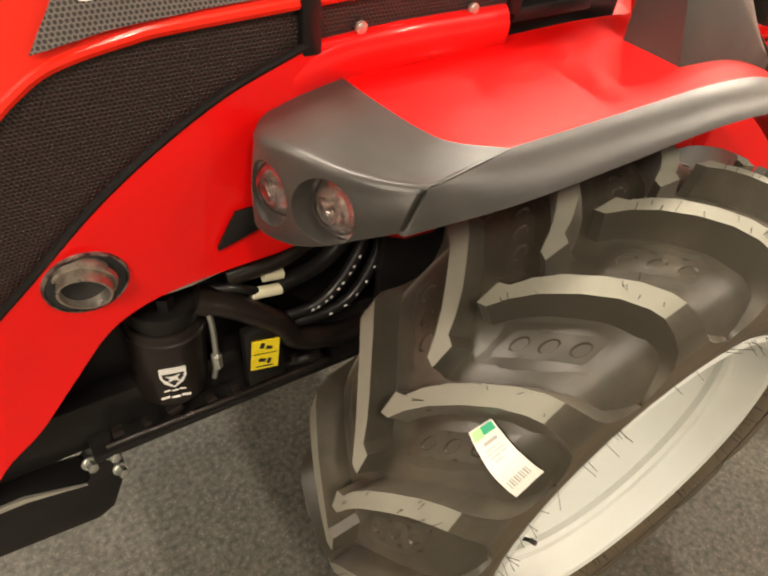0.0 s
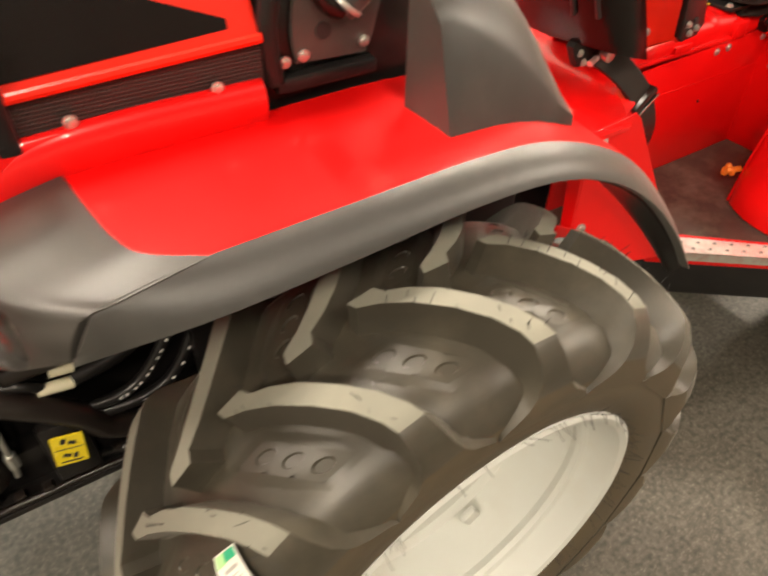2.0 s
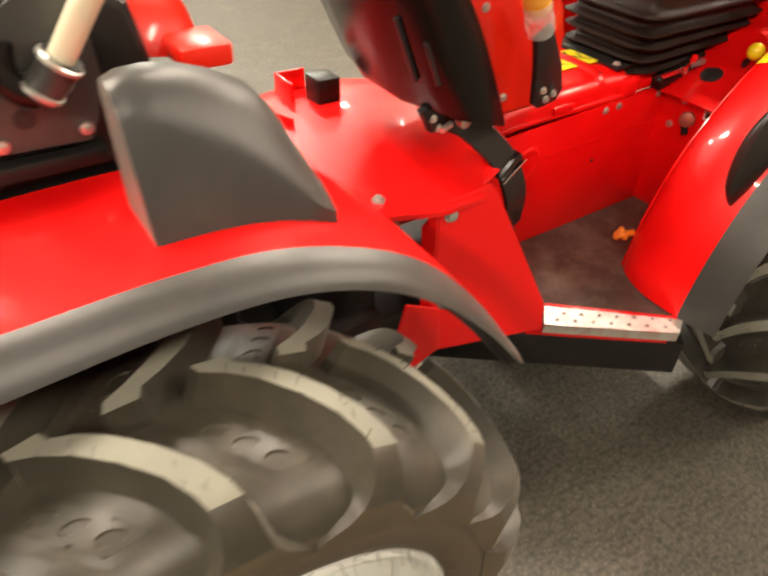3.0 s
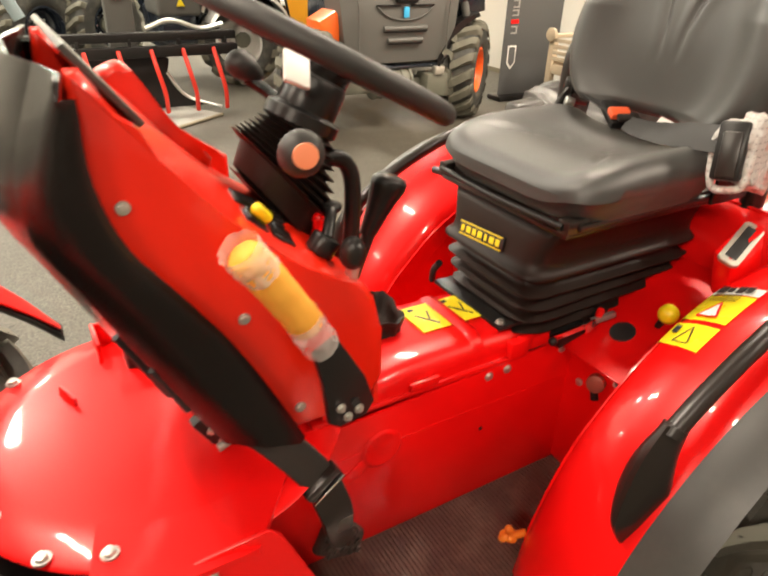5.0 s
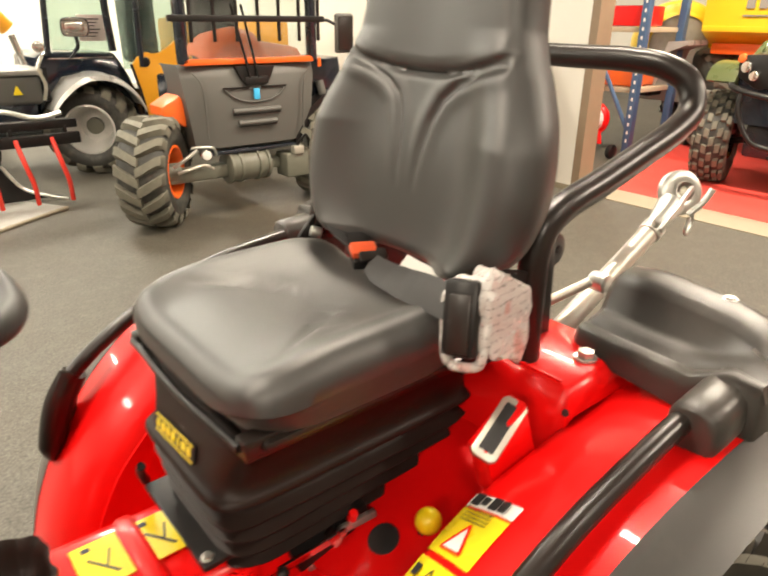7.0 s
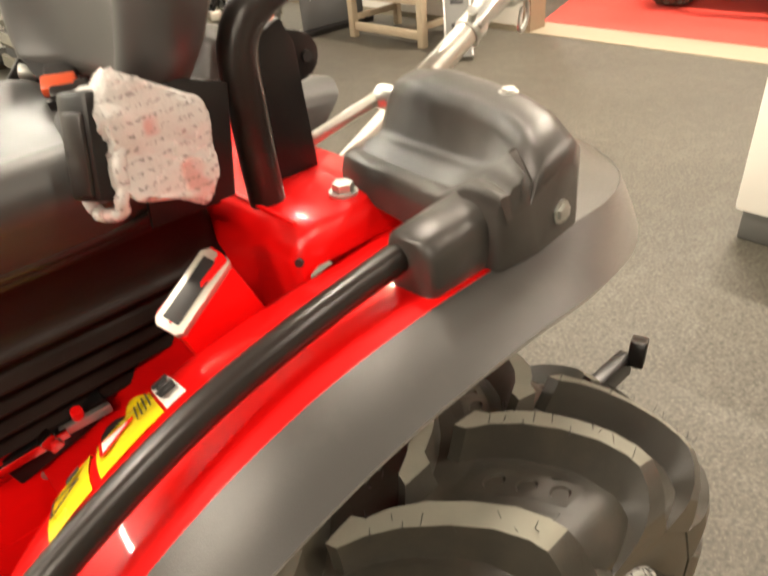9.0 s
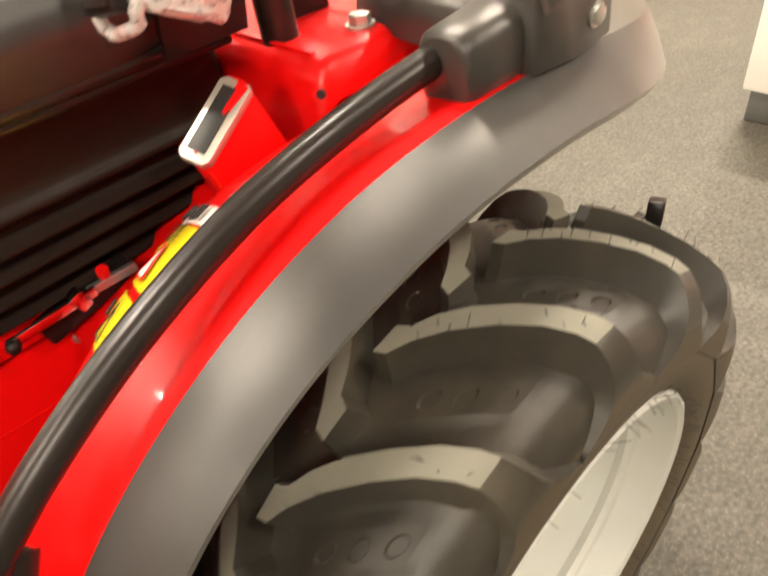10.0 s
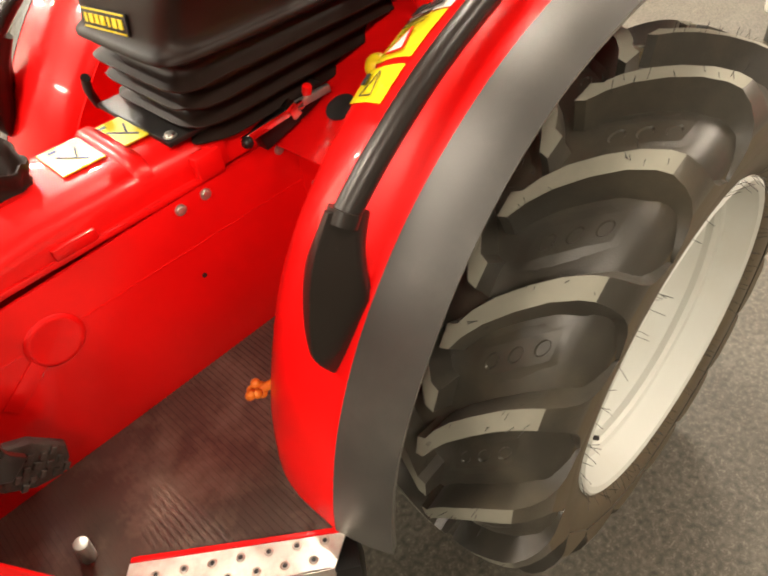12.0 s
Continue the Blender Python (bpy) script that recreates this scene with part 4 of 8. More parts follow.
for u in (0.0, 1.0):
    sub("joint_clip", turned([(0.0185, -0.003), (0.0215, -0.002), (0.0215, 0.002), (0.0185, 0.003)], along((0.62, -0.22, 0.75), Vector((0.660, 0.565, 1.060)).lerp(Vector((0.681, 0.557, 1.085)), u)), 24), ZINC, engine, "bright hose clip")
sub("dark_pillar", tube([(0.575, 0.574, 0.985), (0.570, 0.574, 1.04), (0.582, 0.574, 1.09), (0.61, 0.576, 1.135)], 0.011, 12, 12), BLACK, engine)
sub("engine_ledge", box(0.575, 0.705, 0.568, 0.590, 0.972, 0.990, 0.004), BLACK, engine, "black ledge under the plate")
sub("pipe_elbow", tube([(0.655, 0.566, 1.056), (0.642, 0.566, 1.062), (0.632, 0.570, 1.080), (0.636, 0.574, 1.105)], 0.0135, 14, 12), DARK, engine)
for p in ((0.590, 0.577, 1.004), (0.612, 0.575, 1.008), (0.690, 0.575, 1.010)):
    bolt(engine, p, (0, -1, 0), 0.005, 0.004)
sub("rear_frame", box(0.90, 2.7, 0.72, 1.0, 0.30, 0.41, 0.01), BLACK, engine)
sub("front_axle", box(0.56, 0.73, 0.42, 1.30, 0.36, 0.52, 0.03), BLACK, engine)
sub("rear_axle", box(2.13, 2.31, 0.40, 1.32, 0.34, 0.54, 0.03), BLACK, engine)
sub("inner_guard", box(0.42, 0.82, 0.578, 0.60, 0.55, 0.93, 0.01), BLACK, engine)
sub("joint_block", box(0.92, 1.14, 0.70, 1.02, 0.40, 0.66, 0.02), BLACK, engine)
sub("clear_hose", tube([(1.050, 0.655, 0.687), (1.10, 0.650, 0.693), (1.142, 0.66, 0.690)], 0.010, 12, 8), WHITE_PLASTIC, engine, "pale plastic hose behind the fender")

# ---- middle: round cover, gusset plates, step ----
middle = group_part("middle_frame", "red middle frame with round cover, plates and step")
zc = 0.742
bm = turned([(0.0, 0.012), (0.12, 0.010), (0.22, 0.004), (0.283, -0.002), (0.288, -0.006), (0.283, -0.010), (0.0, -0.010)], Matrix.Translation((1.225, 0.905, zc)), 72)
sub("round_cover", bm, RED, middle, "glossy red round cover plate", 60)
bm = bmesh.new()
deck = [(1.075, 0.625), (1.18, 0.585), (1.27, 0.585), (1.40, 0.75), (1.45, 0.765), (1.45, 0.95), (1.2, 1.1)]
a = [bm.verts.new((x, y, zc + 0.004)) for x, y in deck]
b = [bm.verts.new((x, y, zc - 0.006)) for x, y in deck]
bm.faces.new(a), bm.faces.new(b[::-1])
for i in range(len(a)):
    bm.faces.new((a[i], b[i], b[(i + 1) % len(a)], a[(i + 1) % len(a)]))
sub("deck_plate", bm, RED, middle, "", 30)
bm = box(1.165, 1.172, 1.085, 1.165, zc, zc + 0.045, 0.002)
box(1.17, 1.235, 1.155, 1.162, zc, zc + 0.045, 0.002, 2, bm)
sub("cover_bracket", bm, RED, middle)
sub("cover_tab", obox(Matrix.Translation((1.105, 1.0, zc + 0.014)) @ pose(0, 0, 0, 0, 0, 20), 0.006, 0.05, 0.022, 0.002), RED, middle)
sub("column_foot", box(1.205, 1.26, 1.04, 1.10, zc, zc + 0.06, 0.006), BLACK, middle)
for p in ((1.108, 0.665, zc + 0.006), (1.035, 0.70, zc + 0.002), (0.985, 0.80, zc + 0.002), (1.03, 1.10, zc + 0.002)):
    bolt(middle, p, (0, 0, 1), 0.0085, 0.007)


def wedge(pts, thick, mat, name, label, into):
    """A flat plate through places in space, made thick along into."""
    bm = bmesh.new()
    a = [bm.verts.new(p) for p in pts]
    b = [bm.verts.new(Vector(p) + Vector(into) * thick) for p in pts]
    bm.faces.new(a), bm.faces.new(b[::-1])
    for i in range(len(a)):
        bm.faces.new((a[i], b[i], b[(i + 1) % len(a)], a[(i + 1) % len(a)]))
    return sub(name, bm, mat, middle, label, 30, 0, 0.0015)


wedge([(1.187, 0.600, 0.745), (1.285, 0.590, 0.764), (1.300, 0.588, 0.750), (1.414, 0.522, 0.492), (1.414, 0.512, 0.430), (1.180, 0.580, 0.432)], 0.005, RED, "gusset_plate", "red gusset plate beside the step", (0.2, 1, 0))
wedge([(1.172, 0.62, 0.70), (1.187, 0.600, 0.745), (1.180, 0.580, 0.432), (1.165, 0.59, 0.44)], 0.004, RED, "gusset_edge", "", (-1, 0.3, 0))
wedge([(1.10, 0.56, 0.60), (1.17, 0.552, 0.565), (1.175, 0.548, 0.47), (1.09, 0.56, 0.42), (1.08, 0.566, 0.5)], 0.004, RED, "lower_flap", "red lower flap", (0.2, 1, 0))
bolt(middle, (1.205, 0.590, 0.727), (-0.25, -1, 0), 0.009, 0.007)
bolt(middle, (1.203, 0.583, 0.540), (-0.25, -1, 0), 0.008, 0.007)
bolt(middle, (1.135, 0.562, 0.432), (0, -1, 0.3), 0.010, 0.012)
# floor of the platform, ribbed rubber
bm = bmesh.new()
plan = [(1.25, 0.757), (1.25, 0.605), (1.42, 0.530), (1.655, 0.375), (1.74, 0.45), (2.02, 0.62), (2.02, 0.757)]
a = [bm.verts.new((x, y, 0.437)) for x, y in plan]
b = [bm.verts.new((x, y, 0.418)) for x, y in plan]
bm.faces.new(a), bm.faces.new(b[::-1])
for i in range(len(a)):
    bm.faces.new((a[i], b[i], b[(i + 1) % len(a)], a[(i + 1) % len(a)]))
sub("platform_floor", bm, MAT, middle, "dark brown ribbed rubber platform floor", 30)
bm = bmesh.new()
for i in range(88):
    x = 1.258 + 0.0086 * i
    y0 = 0.605 - (x - 1.25) * 0.44 if x < 1.42 else 0.53 - (x - 1.42) * 0.66 if x < 1.655 else 0.375 + (x - 1.655) * 0.88 if x < 1.74 else 0.45 + (x - 1.74) * 0.607
    box(x - 0.0026, x + 0.0026, y0 + 0.004, 0.753, 0.437, 0.4402, 0, 1, bm)
sub("floor_rib", bm, MAT, middle)
# step strip with drainage holes
sdir = Vector((1.62 - 1.41, 0.347 - 0.507, 0)).normalized()
sin_ = Vector((0, 0, 1)).cross(sdir)
s0 = Vector((1.412, 0.507, 0.446))
L = 0.268
frame_s = Matrix((( sdir.x, sin_.x, 0, s0.x), (sdir.y, sin_.y, 0, s0.y), (0, 0, 1, s0.z), (0, 0, 0, 1)))
bm = bmesh.new()
corner = [(0, 0), (L, 0), (L + 0.02, 0.044), (0.008, 0.060)]
a = [bm.verts.new(frame_s @ Vector((x, y, 0.0))) for x, y in corner]
b = [bm.verts.new(frame_s @ Vector((x, y, -0.004))) for x, y in corner]
bm.faces.new(a), bm.faces.new(b[::-1])
for i in range(4):
    bm.faces.new((a[i], b[i], b[(i + 1) % 4], a[(i + 1) % 4]))
obox(frame_s @ Matrix.Translation((L / 2, 0.002, -0.011)), L, 0.004, 0.022, 0.001, 1, bm)
sub("step_strip", bm, STEP, middle, "bright worn aluminium step strip with holes", 30)
for i in range(7):
    for j in range(2):
        p = Vector((0.028 + 0.036 * i + 0.016 * j, 0.016 + 0.022 * j, 0.001))
        sub("step_dimple", turned([(0.0032, 0.0005), (0.0042, 0.002), (0.006, 0.0)], frame_s @ Matrix.Translation(p), 16), STEP, middle)
        sub("step_hole", cyl(frame_s @ Matrix.Translation(p), 0.0034, 0.001, 12), INK, middle)
sub("mat_edge", obox(frame_s @ Matrix.Translation((L / 2 + 0.014, 0.0565, -0.003)) @ pose(0, 0, 0, 0, 0, -3.3), L + 0.01, 0.007, 0.008, 0.001), RED, middle, "red edge between the floor mat and the step")
sub("step_edge", obox(frame_s @ Matrix.Translation((L / 2 - 0.02, 0.016, -0.032)), L + 0.02, 0.006, 0.018, 0.002), RED, middle, "red edge under the step")
sub("step_beam", obox(frame_s @ Matrix.Translation((L / 2 - 0.10, 0.045, -0.085)), L + 0.26, 0.06, 0.085, 0.004), BLACK, middle, "black beam under the step")
bolt(middle, (1.629, 0.413, 0.325), (-0.4, -1, 0), 0.009, 0.008)
bolt(middle, (1.15, 0.53, 0.40), (-0.4, -1, 0), 0.009, 0.008)
sub("floor_pin", cyl(along((0.1, -0.2, 1), (1.425, 0.600, 0.462)), 0.010, 0.05, 16, 0.003), ZINC, middle, "bright pin by the step")
pad = [(1.392, 0.540), (1.410, 0.575), (1.428, 0.600), (1.455, 0.585), (1.484, 0.545), (1.478, 0.522), (1.460, 0.503), (1.425, 0.512)]
sub("pedal_pad", plate(pad, 0.690, 0.020, 0.006), PEDAL, middle, "black rubber pedal pad")
for k in range(5):
    for n_ in range(3):
        x, z = 1.416 + 0.013 * k, 0.528 + 0.019 * n_ - 0.003 * k + (0.008 if k in (1, 2) else 0.0)
        sub("pedal_stud", obox(Matrix.Translation((x, 0.689, z)) @ pose(0, 0, 0, 0, 40, 0), 0.008, 0.006, 0.012, 0.001, 1), PEDAL, middle)

# ---- side panel, tunnel and tank ----
body = group_part("rear_body", "red rear body with tunnel, side panels and fender walls")
side_out = [(1.30, 0.44), (1.30, 0.70), (1.36, 0.722), (1.88, 0.745), (2.02, 0.752), (2.06, 0.75), (2.06, 0.43)]
for y in (0.755, 2 * YC - 0.755 - 0.006):
    sub("side_panel", plate(side_out, y, 0.006, 0.002), RED, body, "flat glossy red side panel", 30)
for p in ((1.774, 0.7545, 0.724), (1.817, 0.7545, 0.726), (1.955, 0.7545, 0.728), (1.405, 0.7545, 0.700), (1.355, 0.7545, 0.690)):
    bolt(body, p, (0, -1, 0), 0.0065, 0.0045)
ring_m = along((0, -1, 0), (1.549, 0.7545, 0.650))
sub("panel_boss", turned([(0.0, 0.0015), (0.026, 0.0015), (0.031, 0.0038), (0.036, 0.0038), (0.040, 0.0005)], ring_m, 40), RED, body, "round boss pressed into the panel", 50)
sub("panel_boss", obox(Matrix.Translation((1.488, 0.7535, 0.612)) @ pose(0, 0, 0, 0, -35, 0), 0.075, 0.003, 0.024, 0.001), RED, body)
sub("panel_hole", cyl(along((0, -1, 0), (1.770, 0.7545, 0.603)), 0.004, 0.002, 16), INK, body)
sub("panel_crease", box(1.32, 2.04, 0.7538, 0.7555, 0.655, 0.658), RED, body)
prof = []
for (x, wid, z, base) in ((1.44, 0.092, 0.786, 0.735), (1.52, 0.092, 0.795, 0.74), (1.60, 0.092, 0.806, 0.742), (1.75, 0.088, 0.805, 0.745), (1.83, 0.088, 0.803, 0.748), (2.06, 0.088, 0.803, 0.75)):
    row = []
    for k in range(17):
        a = math.pi * k / 16
        c, s = math.cos(a), math.sin(a)
        row.append(Vector((x, YC - (wid + 0.012) * math.copysign(abs(c) ** 0.45, c), base + (z - base) * abs(s) ** 0.55)))
    prof.append(row)
sub("tunnel_cover", loft(prof, False, False), RED, body, "rounded red tunnel cover", 60, 0.004)
for x in (1.655, 1.752):
    rows = []
    for dx, dz in ((-0.014, 0.0), (-0.007, 0.006), (0.007, 0.006), (0.014, 0.0)):
        rows.append([Vector((x + dx, YC - 0.098 * math.copysign(abs(math.cos(a)) ** 0.45, math.cos(a)), 0.745 + (0.8065 - 0.745) * abs(math.sin(a)) ** 0.55 + dz)) for a in (math.pi * k / 16 for k in range(1, 16))])
    if x > 1.7:
        sub("tunnel_bead", loft(rows), RED, body, "", 60)
sub("panel_flange", box(1.42, 1.86, 0.752, 0.775, 0.742, 0.752, 0.003), RED, body)
sub("flange_block", box(1.815, 1.86, 0.748, 0.79, 0.745, 0.785, 0.006), RED, body)
bm = box(1.60, 1.66, 0.750, 0.760, 0.750, 0.768, 0.004)
sub("flange_tab", bm, RED, body)
for x0, x1 in ((1.672, 1.733), (1.757, 1.800)):
    sub("tunnel_label", box(x0, x1, 0.825, 0.912, 0.8075, 0.8092), YELLOW_LABEL, body, "yellow pictogram label on the tunnel")
    bm = obox(Matrix.Translation(((x0 + x1) / 2, 0.86, 0.8096)) @ pose(0, 0, 0, 0, 0, 35), 0.004, 0.05, 0.0006, 0, 1)
    obox(Matrix.Translation(((x0 + x1) / 2 + 0.01, 0.872, 0.8096)) @ pose(0, 0, 0, 0, 0, -20), 0.003, 0.03, 0.0006, 0, 1, bm)
    obox(Matrix.Translation(((x0 + x1) / 2 - 0.012, 0.90, 0.8096)), 0.012, 0.008, 0.0006, 0, 1, bm)
    sub("label_print", bm, INK, body)
sub("seat_plate", box(1.80, 2.20, 0.77, 0.98, 0.803, 0.812, 0.003), BLACK, body, "black seat base plate")
bolt(body, (1.812, 0.785, 0.812), (0, 0, 1), 0.007, 0.006)
sub("side_bracket", box(1.84, 1.875, 0.755, 0.80, 0.75, 0.79, 0.008), RED, body, "red rounded bracket")


def rear_fender(side):
    put = at_side(side)
    f = group_part("rear_fender", "red rear fender with a grey flare and a black grab rail")
    P = lambda pts: [put(p) for p in pts]  # noqa: E731
    edge = P([(1.661, 0.379, 0.446), (1.671, 0.380, 0.505), (1.697, 0.381, 0.596), (1.735, 0.381, 0.681), (1.783, 0.378, 0.761), (1.843, 0.375, 0.833), (1.914, 0.371, 0.894), (1.995, 0.367, 0.944), (2.084, 0.363, 0.980), (2.179, 0.361, 0.999), (2.30, 0.360, 1.005), (2.44, 0.364, 0.994), (2.58, 0.385, 0.974), (2.685, 0.435, 0.958), (2.755, 0.52, 0.95)])
    outer = P([(1.688, 0.305, 0.436), (1.694, 0.304, 0.500), (1.712, 0.303, 0.590), (1.747, 0.302, 0.673), (1.794, 0.301, 0.751), (1.850, 0.300, 0.822), (1.919, 0.299, 0.883), (2.000, 0.297, 0.931), (2.088, 0.294, 0.962), (2.180, 0.292, 0.978), (2.30, 0.294, 0.977), (2.45, 0.310, 0.950), (2.60, 0.355, 0.908), (2.71, 0.415, 0.887), (2.79, 0.51, 0.875)])
    inner = P([(1.690, 0.535, 0.446), (1.702, 0.54, 0.505), (1.728, 0.54, 0.588), (1.765, 0.54, 0.675), (1.812, 0.54, 0.750), (1.870, 0.54, 0.812), (1.935, 0.54, 0.865), (2.010, 0.54, 0.908), (2.095, 0.54, 0.940), (2.180, 0.54, 0.953), (2.30, 0.552, 0.955), (2.44, 0.575, 0.955), (2.58, 0.60, 0.955), (2.675, 0.61, 0.95), (2.74, 0.62, 0.948)])
    n = 72
    a, o, q = catmull(edge, n), catmull(outer, n), catmull(inner, n)
    mid = Vector((AXLE_R, 0, HUB_Z))
    rows = []
    for i in range(n):
        rows_i = []
        out = a[i] - mid
        out.y = 0
        out.normalize()
        for j in range(13):
            u = j / 12
            rows_i.append(a[i].lerp(q[i], u) + out * 0.020 * math.sin(math.pi * u) ** 0.9 * (0.4 + 0.6 * u))
        ins = put((0, 1, 0)) - put((0, 0, 0))
        rows_i.append(q[i] + ins * 0.016 - out * 0.010)
        rows_i.append(q[i] + ins * 0.024 - out * 0.030)
        rows_i.append(q[i] + ins * 0.028 - out * 0.10)
        rows.append(rows_i)
    split = 55
    sub("fender_shell", loft(rows[: split + 1]), RED, f, "rounded glossy red rear fender", 60, 0.004)
    sub("fender_tail", loft(rows[split:]), GREY, f, "grey plastic tail of the fender", 60, 0.004)
    rows = []
    ins = put((0, 1, 0)) - put((0, 0, 0))
    for i in range(n):
        out = a[i] - mid
        out.y = 0
        out.normalize()
        row = [a[i].lerp(o[i], j / 8) + out * 0.0025 * math.sin(math.pi * j / 8) + out * 0.0012 * (1 - j / 8) for j in range(9)]
        row += [o[i] + ins * 0.006 - out * 0.012, o[i] + ins * 0.03 - out * 0.010]
        rows.append(row)
    sub("fender_flare", loft(rows), GREY, f, "wide matt grey fender flare", 60, 0.004)
    # inner wall down to the platform
    wall = [(1.715, 0.44), (1.735, 0.55)] + outline([(1.76, 0.62), (1.80, 0.70), (1.86, 0.77), (1.93, 0.835), (2.02, 0.885), (2.12, 0.915), (2.25, 0.925)], 18) + [(2.44, 0.925), (2.44, 0.44)]
    flip = Matrix() if side > 0 else Matrix.Translation((0, 2 * YC, 0)) @ Matrix.Diagonal((1, -1, 1, 1))
    sub("inner_wall", plate(wall, 0.560, 0.006, 0.0, None, flip), RED, f, "red inner fender wall", 30)
    sub("back_wall", box(1.985, 2.0, min(put((0, 0.56, 0)).y, put((0, 0.76, 0)).y), max(put((0, 0.56, 0)).y, put((0, 0.76, 0)).y), 0.44, 0.74, 0.003), RED, f, "red back wall of the platform")
    # grab rail: tube, sleeve and foot pod
    rail = P([(1.788, 0.409, 0.850), (1.85, 0.409, 0.898), (1.935, 0.410, 0.948), (2.04, 0.410, 0.992), (2.14, 0.410, 1.016), (2.25, 0.412, 1.030), (2.33, 0.412, 1.034)])
    sub("grab_rail", tube(rail, 0.0145, 18, 40), BLACK_GLOSS, f, "black enamelled grab rail")
    pod = P([(1.792, 0.409, 0.856), (1.762, 0.409, 0.812), (1.744, 0.407, 0.76), (1.735, 0.404, 0.715), (1.736, 0.401, 0.680)])
    path = catmull(pod, 24)
    rows = []
    for i, p in enumerate(path):
        u = i / 23
        d = (path[min(i + 1, 23)] - path[max(i - 1, 0)]).normalized()
        s = put((0, 1, 0)) - put((0, 0, 0))
        nrm = d.cross(s).normalized()
        if nrm.x > 0:
            nrm = -nrm
        wide = 0.016 + 0.011 * math.sin(math.pi * min(1, u * 1.15)) ** 1.2
        wide *= 1 if u < 0.7 else max(0.12, math.sqrt(max(0.0, 1 - ((u - 0.7) / 0.3) ** 2)))
        deep = 0.022 if u < 0.75 else 0.022 * max(0.2, 1 - (u - 0.75) / 0.25 * 0.75)
        wing = 0.018 + 0.030 * min(1.0, u / 0.52) if u < 0.52 else 0.048 - 0.040 * (u - 0.52) / 0.48
        away = put((0.85, -0.50, 0.12)) - put((0, 0, 0))
        ring = []
        for k in range(20):
            c, sn = math.cos(k * math.pi / 10), math.sin(k * math.pi / 10)
            if c >= 0:
                ring.append(p + s * wide * c + nrm * deep * (sn if sn > 0 else 1.4 * sn))
            else:
                ring.append(p + away * wing * -c + nrm * deep * (sn * (1 + 0.35 * c) if sn > 0 else 1.4 * sn))
        rows.append(ring)
    sub("rail_pod", loft(rows, True, True), BLACK_GLOSS, f, "black moulded foot of the grab rail with a flat wing", 60)
    sub("rail_ring", tube([path[0] + (path[0] - path[1]) * 0.6, path[1]], 0.0175, 18), BLACK_GLOSS, f)
    # labels on the crown
    for xa, xb, kind in ((1.920, 1.966, 0), (1.975, 2.040, 1), (2.043, 2.063, 2)):
        if side < 0:
            continue
        lab = bmesh.new()
        steps = 5
        rws = []
        for k in range(steps + 1):
            x = xa + (xb - xa) * k / steps
            i = min(range(n), key=lambda j: abs(a[j].x - x))
            i2 = max(0, min(n - 2, i if a[i].x <= x else i - 1))
            fu = (x - a[i2].x) / max(1e-6, a[i2 + 1].x - a[i2].x)
            ea, eq = a[i2].lerp(a[i2 + 1], fu), q[i2].lerp(q[i2 + 1], fu)
            out = ea - mid
            out.y = 0
            out.normalize()
            rws.append([ea.lerp(eq, u) + out * (0.020 * math.sin(math.pi * u) ** 0.9 * (0.4 + 0.6 * u) + 0.0022) for u in (0.66, 0.72, 0.78, 0.84, 0.90, 0.96, 1.0)] + [eq + (put((0, 1, 0)) - put((0, 0, 0))) * 0.018 - out * 0.008, eq + (put((0, 1, 0)) - put((0, 0, 0))) * 0.0262 - out * 0.028])
        sub("fender_label", loft(rws, False, False, lab), (YELLOW_LABEL, YELLOW_LABEL, WHITE)[kind], f, ("yellow crush warning label", "yellow label with a warning triangle", "white label with black pictograms")[kind], 60)
        cpt = [sum((r[4] for r in rws), Vector()) / len(rws), (rws[0][4] - rws[-1][4]).normalized(), (rws[2][6] - rws[2][2]).normalized()]
        nrm = cpt[1].cross(cpt[2]).normalized()
        if nrm.z < 0:
            nrm = -nrm
        fr = Matrix((( *[cpt[2].x, nrm.x, -cpt[1].x], cpt[0].x + nrm.x * 0.0025), (cpt[2].y, nrm.y, -cpt[1].y, cpt[0].y + nrm.y * 0.0025), (cpt[2].z, nrm.z, -cpt[1].z, cpt[0].z + nrm.z * 0.0025), (0, 0, 0, 1)))
        bm = bmesh.new()
        if kind == 0:
            for p, q2 in (((-0.02, -0.018), (0.012, -0.018)), ((0.012, -0.018), (-0.004, 0.016)), ((-0.004, 0.016), (-0.02, -0.018))):
                mid2 = Vector(((p[0] + q2[0]) / 2, 0, (p[1] + q2[1]) / 2))
                d2 = Vector((q2[0] - p[0], 0, q2[1] - p[1]))
                obox(fr @ Matrix.Translation(mid2) @ Matrix.Rotation(-math.atan2(d2.z, d2.x), 4, "Y"), d2.length, 0.0008, 0.0016, 0, 1, bm)
            obox(fr @ Matrix.Translation((0.024, 0, 0.006)), 0.010, 0.0008, 0.016, 0.001, 1, bm)
            sub("label_print", bm, INK, f)
        elif kind == 1:
            plate([(-0.02, -0.024), (0.014, -0.024), (-0.003, 0.008)], -0.0004, 0.0008, 0, bm, fr)
            sub("label_triangle", bm, WHITE, f)
            bm = bmesh.new()
            for p, q2 in (((-0.022, -0.026), (0.016, -0.026)), ((0.016, -0.026), (-0.003, 0.011)), ((-0.003, 0.011), (-0.022, -0.026))):
                mid2 = Vector(((p[0] + q2[0]) / 2, 0, (p[1] + q2[1]) / 2))
